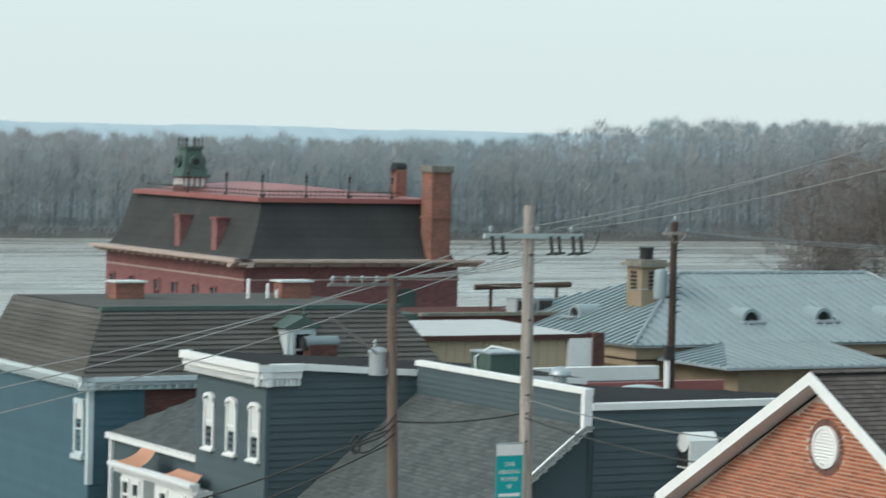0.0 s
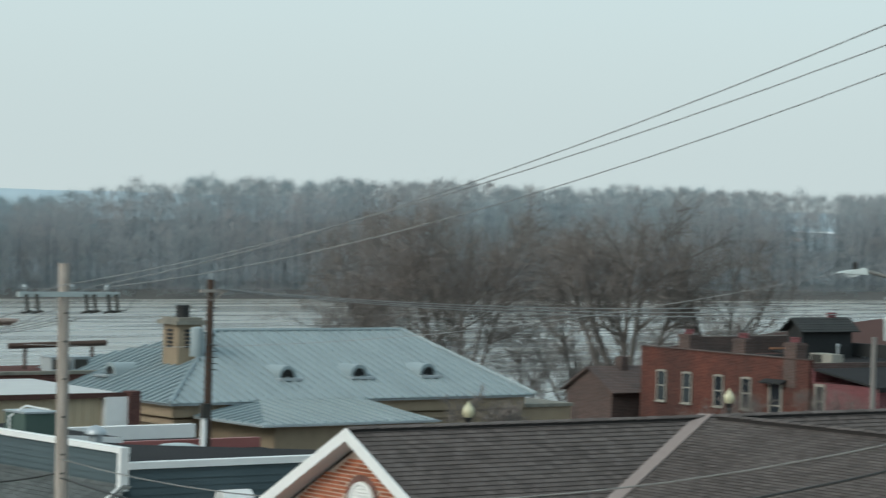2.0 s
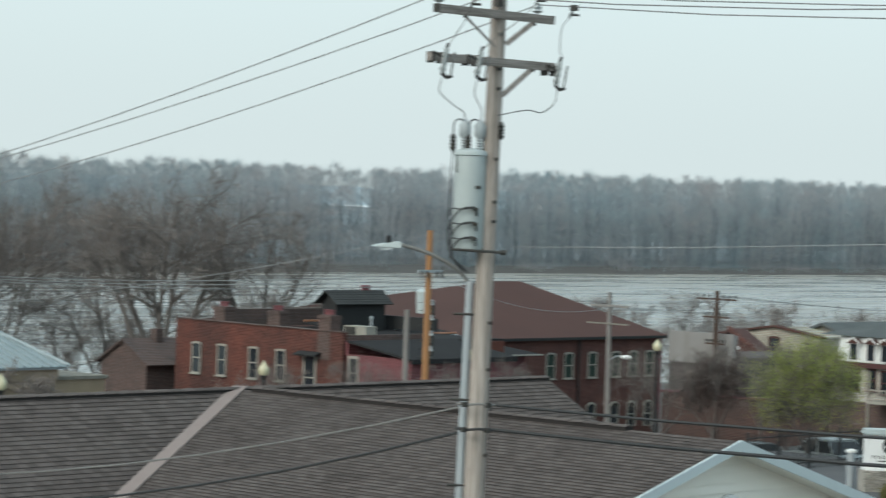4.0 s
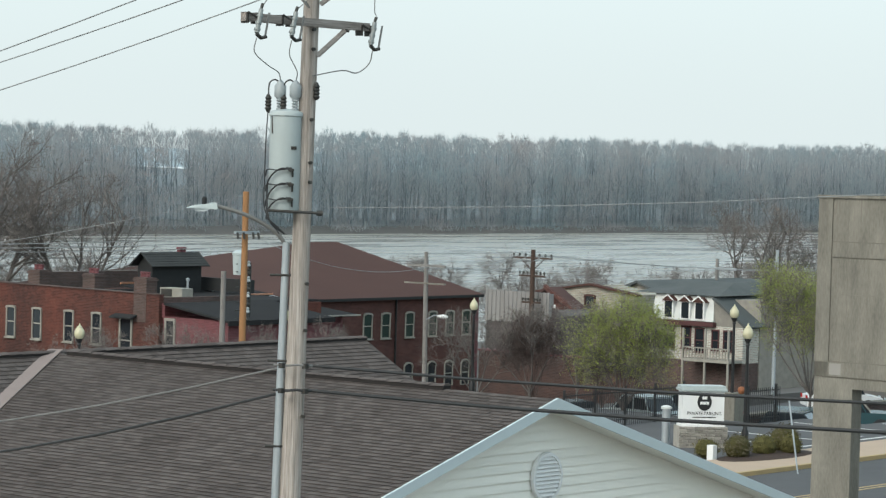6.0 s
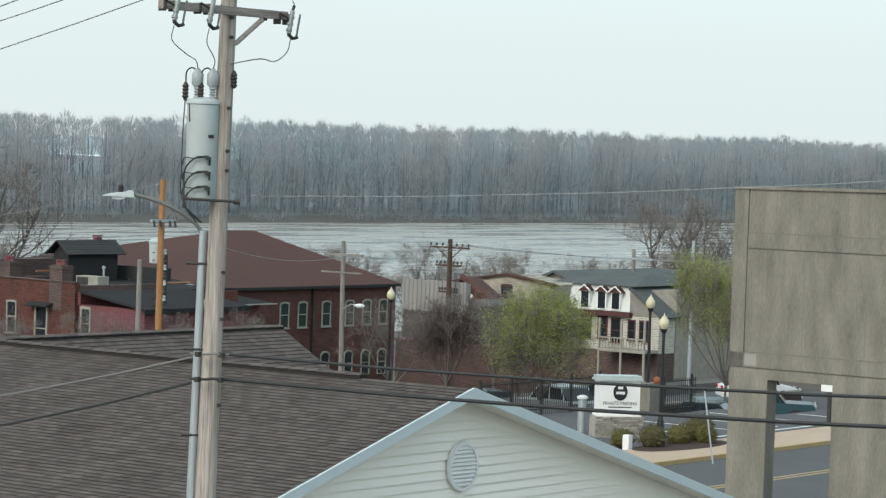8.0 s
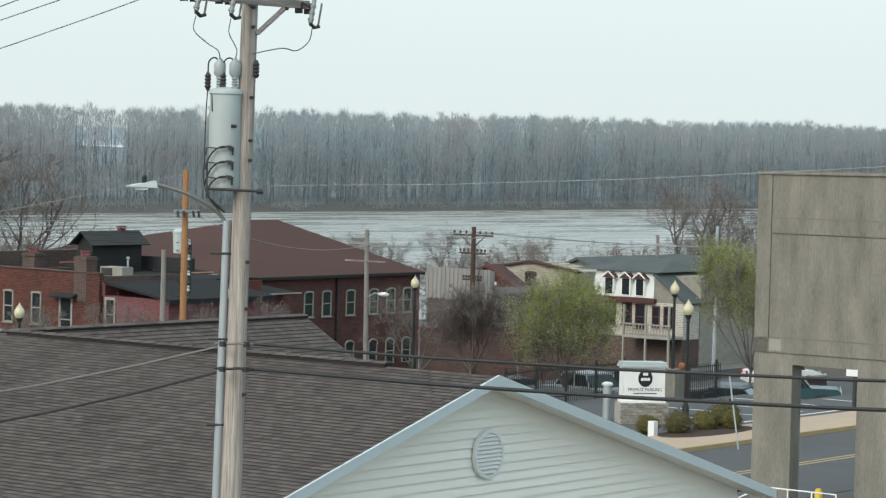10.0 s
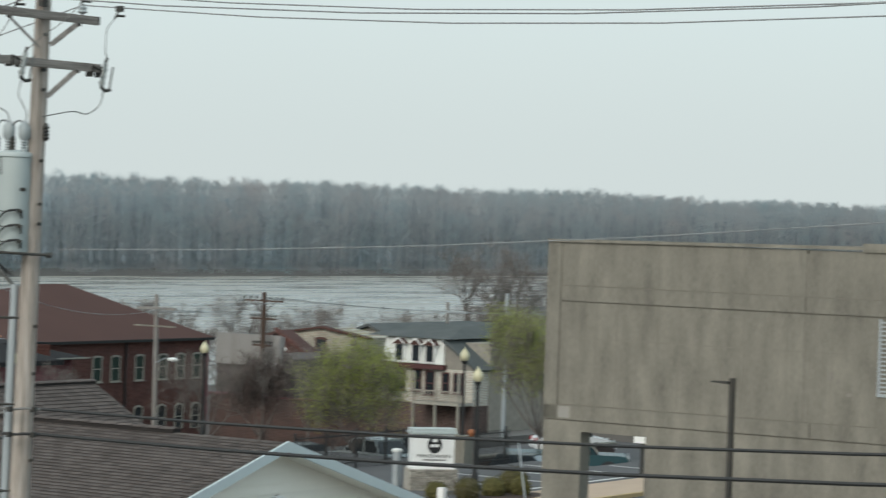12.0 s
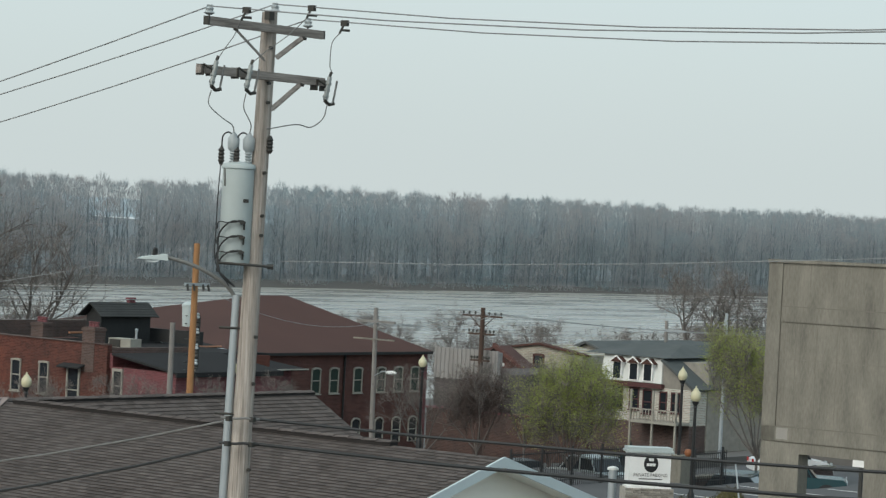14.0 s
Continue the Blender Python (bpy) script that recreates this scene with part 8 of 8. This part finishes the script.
def tree(u, v, z, h, seed, label, wide=0.45, r=0.3, fork=0.25, stems=4, fine=5, leaves=0, mat_leaf=None, group="bare trees", size=0.05, slim=1.0, wood=None):
    """A short trunk that forks into rising stems; wide: how far these lean out."""
    rnd = random.Random(seed)
    t = thing("tree", (u, v, z), label, "tree", group)
    s, tw, tips = Shape(), Shape(), []
    p = Vector((u, v, z - 0.15))
    f = Vector((u + rnd.uniform(-0.2, 0.2), v + rnd.uniform(-0.2, 0.2), z + h * fork))
    s.tube([p, p.lerp(f, 0.5), f], [r * 1.25, r, r * 0.85], 8, False)
    for k in range(stems):
        a = 6.28 * (k + rnd.uniform(-0.3, 0.3)) / stems
        lean = wide * rnd.uniform(0.5, 1.15) * (0.3 if k == 0 else 1)
        limb(s, tw, tips, f - Vector((0, 0, 0.1 * h * fork * k / stems)), Vector((math.cos(a) * lean, math.sin(a) * lean, 1)).normalized(), h * (1 - fork) * rnd.uniform(0.72, 0.95), r * 0.6, 0, rnd, 0.5, fine)
    top = max(q.z for q in tips)
    k = h / (top - z)
    move = lambda c: (u + (c[0] - u) * k * slim, v + (c[1] - v) * k * slim, z + (c[2] - z) * k)
    s.v, tw.v = [move(c) for c in s.v], [move(c) for c in tw.v]
    part("trunk", s, wood or BARK, t, "grey-brown trunk and limbs")
    part("crown", tw, wood or TWIG, t, "fine bare twigs", kind="stuff")
    if leaves:
        lf = Shape()
        for q in tips:
            q = Vector(move(q))
            for _ in range(leaves):
                c = q + Vector((rnd.gauss(0, 0.24), rnd.gauss(0, 0.24), rnd.gauss(0, 0.2)))
                a = Vector((rnd.uniform(-1, 1), rnd.uniform(-1, 1), rnd.uniform(-1, 1))).normalized() * rnd.uniform(0.5, 1.0) * size
                b = a.cross(Vector((rnd.uniform(-1, 1), rnd.uniform(-1, 1), rnd.uniform(-1, 1)))).normalized() * size * 0.5
                n = len(lf.v)
                lf.v += [tuple(c - a), tuple(c + b), tuple(c + a), tuple(c - b)]
                lf.f.append((n, n + 1, n + 2, n + 3))
        part("leaves", lf, mat_leaf, t, "fresh yellow-green spring leaves", kind="stuff")
    return t


tree(97.0, 67.05, -1.5, 6.2, 3, "young spring tree with fresh yellow-green leaves", 1.05, 0.08, 0.2, 11, 2, 10, LEAF, "green trees", size=0.036, slim=0.74)
tree(107.9, 64.6, -1.5, 7.4, 4, "young spring tree with fresh green leaves", 1.1, 0.09, 0.2, 11, 2, 10, LEAF, "green trees", size=0.036, slim=0.74)
big_bare = "large bare tree with dense brown twigs"
tree(113.9, 126.2, -6.5, 17.9, 11, big_bare, 0.55, 0.36, 0.26, 6, 4)
tree(118.3, 122.3, -6.3, 15.5, 12, big_bare, 0.45, 0.24, 0.3, 4, 2)
tree(112.7, 140.3, -7.3, 19.0, 13, big_bare, 0.4, 0.24, 0.12, 6, 5)
tree(109.5, 147.0, -7.8, 17.0, 14, big_bare, 0.42, 0.2, 0.15, 4, 4)
tree(105.5, 143.0, -7.5, 12.5, 15, big_bare, 0.7, 0.2, 0.3, 3, 1)
tree(117.0, 150.0, -8.0, 19.0, 16, big_bare, 0.38, 0.2, 0.15, 5, 4)
tree(121.0, 139.0, -7.2, 17.0, 17, big_bare, 0.42, 0.2, 0.2, 5, 4)
tree(124.5, 131.0, -6.8, 11.0, 18, "small bare tree with fine twigs", 0.5, 0.15, 0.25, 4, 4)
tree(194.5, 122.6, -6.5, 15.2, 19, "tall bare tree standing by the river", 0.55, 0.24, 0.3, 4, 2)
tree(201.0, 122.0, -6.5, 13.6, 20, "spreading bare tree standing by the river", 0.8, 0.22, 0.22, 6, 2)
small = [tree(178.5, 144.5, -7.8, 11.0, 31, "small bare tree by the river bank", 0.85, 0.14, 0.2, 5, 1), tree(170, 142, -7.5, 10.2, 32, "small bare tree by the river bank", 0.9, 0.13, 0.2, 5, 1)]
rnd = random.Random(44)
for k in range(26):
    u = 122 + 4.6 * k + rnd.uniform(-1.5, 1.5)
    v = 130 + rnd.uniform(0, 26) + (6 if k > 12 else 10)
    z = ground_z(v) - 0.3
    kk = rnd.uniform(0.72, 1.08)
    c = copy_thing(small[k % 2], GRID @ Matrix.Translation((u, v, z)) @ Matrix.Rotation(rnd.uniform(0, 6.28), 4, "Z"))
    c.scale = (kk, kk, kk)
for k, (u, v) in enumerate(((101.0, 75.0), (99.5, 77.0), (102.5, 73.5), (96.0, 85.0), (93.0, 88.5), (110.5, 96.0), (89.5, 92.0))):
    c = copy_thing(small[k % 2], GRID @ Matrix.Translation((u, v, ground_z(v) - 0.1)) @ Matrix.Rotation(k * 1.3, 4, "Z"))
    c.scale = (0.5, 0.5, 0.5)
DARK_TWIG = material("dark_brown_twigs", (0.115, 0.092, 0.085), (0.075, 0.06, 0.056), 0.95, amount=0.7, bump=0.0, vary=0.2, spec=0.05)
tree(101.2, 75.0, -1.4, 4.9, 61, "dense bare brown shrub before the brick wall", 0.6, 0.06, 0.08, 8, 3, slim=0.72, wood=DARK_TWIG)
tree(103.5, 73.0, -1.3, 3.6, 62, "low bare brown shrub before the brick wall", 0.7, 0.05, 0.08, 7, 2, wood=DARK_TWIG)
tree(73.5, 88.5, -4.5, 7.2, 51, "slim bare tree in front of the stone hall", 0.3, 0.07, 0.3, 3, 3)

# ---- poles in the middle distance ----
wp = thing("utility_pole", (81.1, 74.3, -1), "new orange-brown utility pole with crossarm", "utility pole", "far utility poles")
pole_shaft(wp, (81.1, 74.3, -1.5), (81.1, 74.3, 8.45), 0.15, 0.12, WOOD_NEW, "new orange-brown wood")
crossarm(wp, (81.1, 74.3), -0.7, 0.7, 6.9, GALVANISED)
for u in (-0.6, -0.25, 0.3, 0.6):
    part("insulator", Shape().tube([(81.1 + u, 74.15, 6.85), (81.1 + u, 74.1, 6.6)], 0.05, 6), IRON, wp)
gp = thing("utility_pole", (87.9, 81.7, -2), "short grey pole with a transformer tank", "utility pole", "far utility poles")
pole_shaft(gp, (87.9, 81.7, -2), (87.9, 81.7, 4.9), 0.14, 0.11, WOOD_GREY, "grey weathered wood")
part("transformer", Shape().lathe(88.3, 81.2, [(0.05, 4.75), (0.24, 4.77), (0.28, 5.6), (0.3, 5.62), (0.3, 5.7), (0.17, 5.8), (0.05, 5.84)], 14), GREY_PAINT, gp, "pale grey transformer", True)
part("rack_rail", Shape().box(88.45, 88.55, 81.0, 81.1, 2.6, 5.6), IRON, gp)
part("rack_rail", Shape().box(88.8, 88.88, 81.0, 81.1, 3.0, 5.2), IRON, gp)
for k in range(8):
    part("rack_insulator", Shape().lathe(88.68, 80.98, [(0.03, 2.8 + 0.33 * k), (0.09, 2.84 + 0.33 * k), (0.05, 2.95 + 0.33 * k), (0.08, 3.0 + 0.33 * k), (0.02, 3.06 + 0.33 * k)], 8), PORCELAIN if k % 2 else IRON, gp)
    part("rack_arm", Shape().box(88.0, 88.9, 81.05, 81.09, 2.9 + 0.33 * k, 2.94 + 0.33 * k), IRON, gp)
xp = thing("utility_pole", (120.4, 89.45, -4), "dark utility pole with several crossarms", "utility pole", "far utility poles")
pole_shaft(xp, (118.9, 88.3, -4), (118.9, 88.3, 5.35), 0.17, 0.12, WOOD_DARK, "dark creosoted wood")
for z, w in ((4.95, 1.3), (4.0, 0.85), (2.6, 0.6)):
    part("crossarm", Shape().box(118.8, 118.9, 88.3 - w, 88.3 + w, z - 0.09, z), WOOD_DARK, xp)
    for k in (-0.95, -0.65, -0.35, 0.35, 0.65, 0.95):
        insulator(xp, (118.85, 88.3 + k * w, z), 0.2, 0.07, IRON)
for sgn in (-1, 1):
    brace(xp, (118.85, 88.3 + sgn * 0.8, 4.88), (118.85, 88.3 + sgn * 0.1, 4.3), WOOD_DARK)
part("spool_rack", Shape().box(118.75, 118.85, 88.1, 88.2, 0.6, 2.4), IRON, xp)
lpz = thing("street_lamp", (101.3, 81.4, -2), "grey pole with twin lamp arms", "street lamp", "far lamp poles")
pole_shaft(lpz, (101.4, 81.35, -2.2), (101.3, 81.4, 5.65), 0.13, 0.1, WOOD_GREY, "grey weathered wood")
part("crossarm", Shape().box(101.2, 101.3, 80.2, 82.6, 4.15, 4.22), CONCRETE, lpz)
part("crossarm", Shape().box(101.2, 101.3, 80.2, 82.4, 4.95, 5.06), WOOD_GREY, lpz)
part("arm", Shape().tube([(101.3, 81.3, 2.5), (101.0, 80.6, 2.75), (100.9, 80.2, 2.75)], 0.03, 6), GALVANISED, lpz)
part("lamp_head", Shape().ball((100.9, 80.0, 2.72), 0.3, 10, 0.6, 1.0, 0.35), WHITE, lpz, "", True)
pp = thing("utility_pole", (138, 90, -4), "slim grey utility pole with one crossarm", "utility pole", "far utility poles")
pole_shaft(pp, (131.5, 84.9, -4), (131.5, 84.9, 4.9), 0.13, 0.1, WOOD_GREY, "grey weathered wood")
part("crossarm", Shape().box(131.4, 131.5, 83.6, 86.2, 4.3, 4.42), GALVANISED, pp)
pq = thing("utility_pole", (118, 72, -2), "pale grey slim metal pole", "utility pole", "far utility poles")
pole_shaft(pq, (117.5, 72.4, -2), (117.5, 72.4, 6.0), 0.1, 0.08, GALVANISED, "pale metal")
for k in range(3):
    wire("service_wire", (101.25, 80.5 + 0.9 * k, 5.08), (118.85, 87.4 + 0.9 * k, 5.1), 0.5, 0.012, WIRE, "thin service wire between far poles")
    wire("service_wire", (118.85, 87.4 + 0.9 * k, 5.1), (160, 70 + 2 * k, 6.0), 1.2, 0.012, WIRE, "thin service wire between far poles")
wire("service_wire", (81.1, 74.3, 6.9), (101.25, 81.0, 5.0), 0.8, 0.012, WIRE, "thin service wire between far poles")
wire("service_wire", (81.1, 74.3, 8.3), (62.0, 108.0, 3.4), 1.2, 0.014, WIRE, "thin service wire to a rooftop")

# ---- bricks of the gable wall ----
rnd = random.Random(9)
bl, bh, pl, ph = 0.190, 0.051, 0.206, 0.0677
s = Shape().hexa([(0, 0, 0), (0, bl, 0), (0, bl, bh), (0, 0, bh)], [(-0.012, 0.003, 0.002), (-0.012, bl - 0.003, 0.002), (-0.012, bl - 0.003, bh - 0.002), (-0.012, 0.003, bh - 0.002)])
brick_mesh = mesh_of("brick", s, BRICK, (0, 0, 0))
spots = []
r = 0
z = EAVE - 0.6
while z < RZ - 0.55:
    v = RV - 4.2 + (pl / 2 if r % 2 else 0)
    while v < RV + 4.2:
        ok = (RZ - 0.2 - (z + bh)) / A_SLOPE > max(abs(v - RV), abs(v + bl - RV))
        dc = Vector((v + bl / 2 - RV + 0.02, z + bh / 2 - 4.91)).length
        if ok and dc > 0.46:
            spots.append((v, z))
        v += pl
    z += ph
    r += 1
spots.sort(key=lambda q: abs(q[0] - RV) * 0.4 + abs(q[1] - 5.0))
pieces("brick", brick_mesh, [Matrix.Translation((A_FRONT + 0.34, v, z)) for v, z in spots[:300]], house)
rest = Shape()
for v, z in spots[300:]:
    rest.add([(A_FRONT + 0.34 + x, v + y, z + h) for x, y, h in s.v], s.f)
part("brick_field", rest, BRICK, house, kind="stuff")
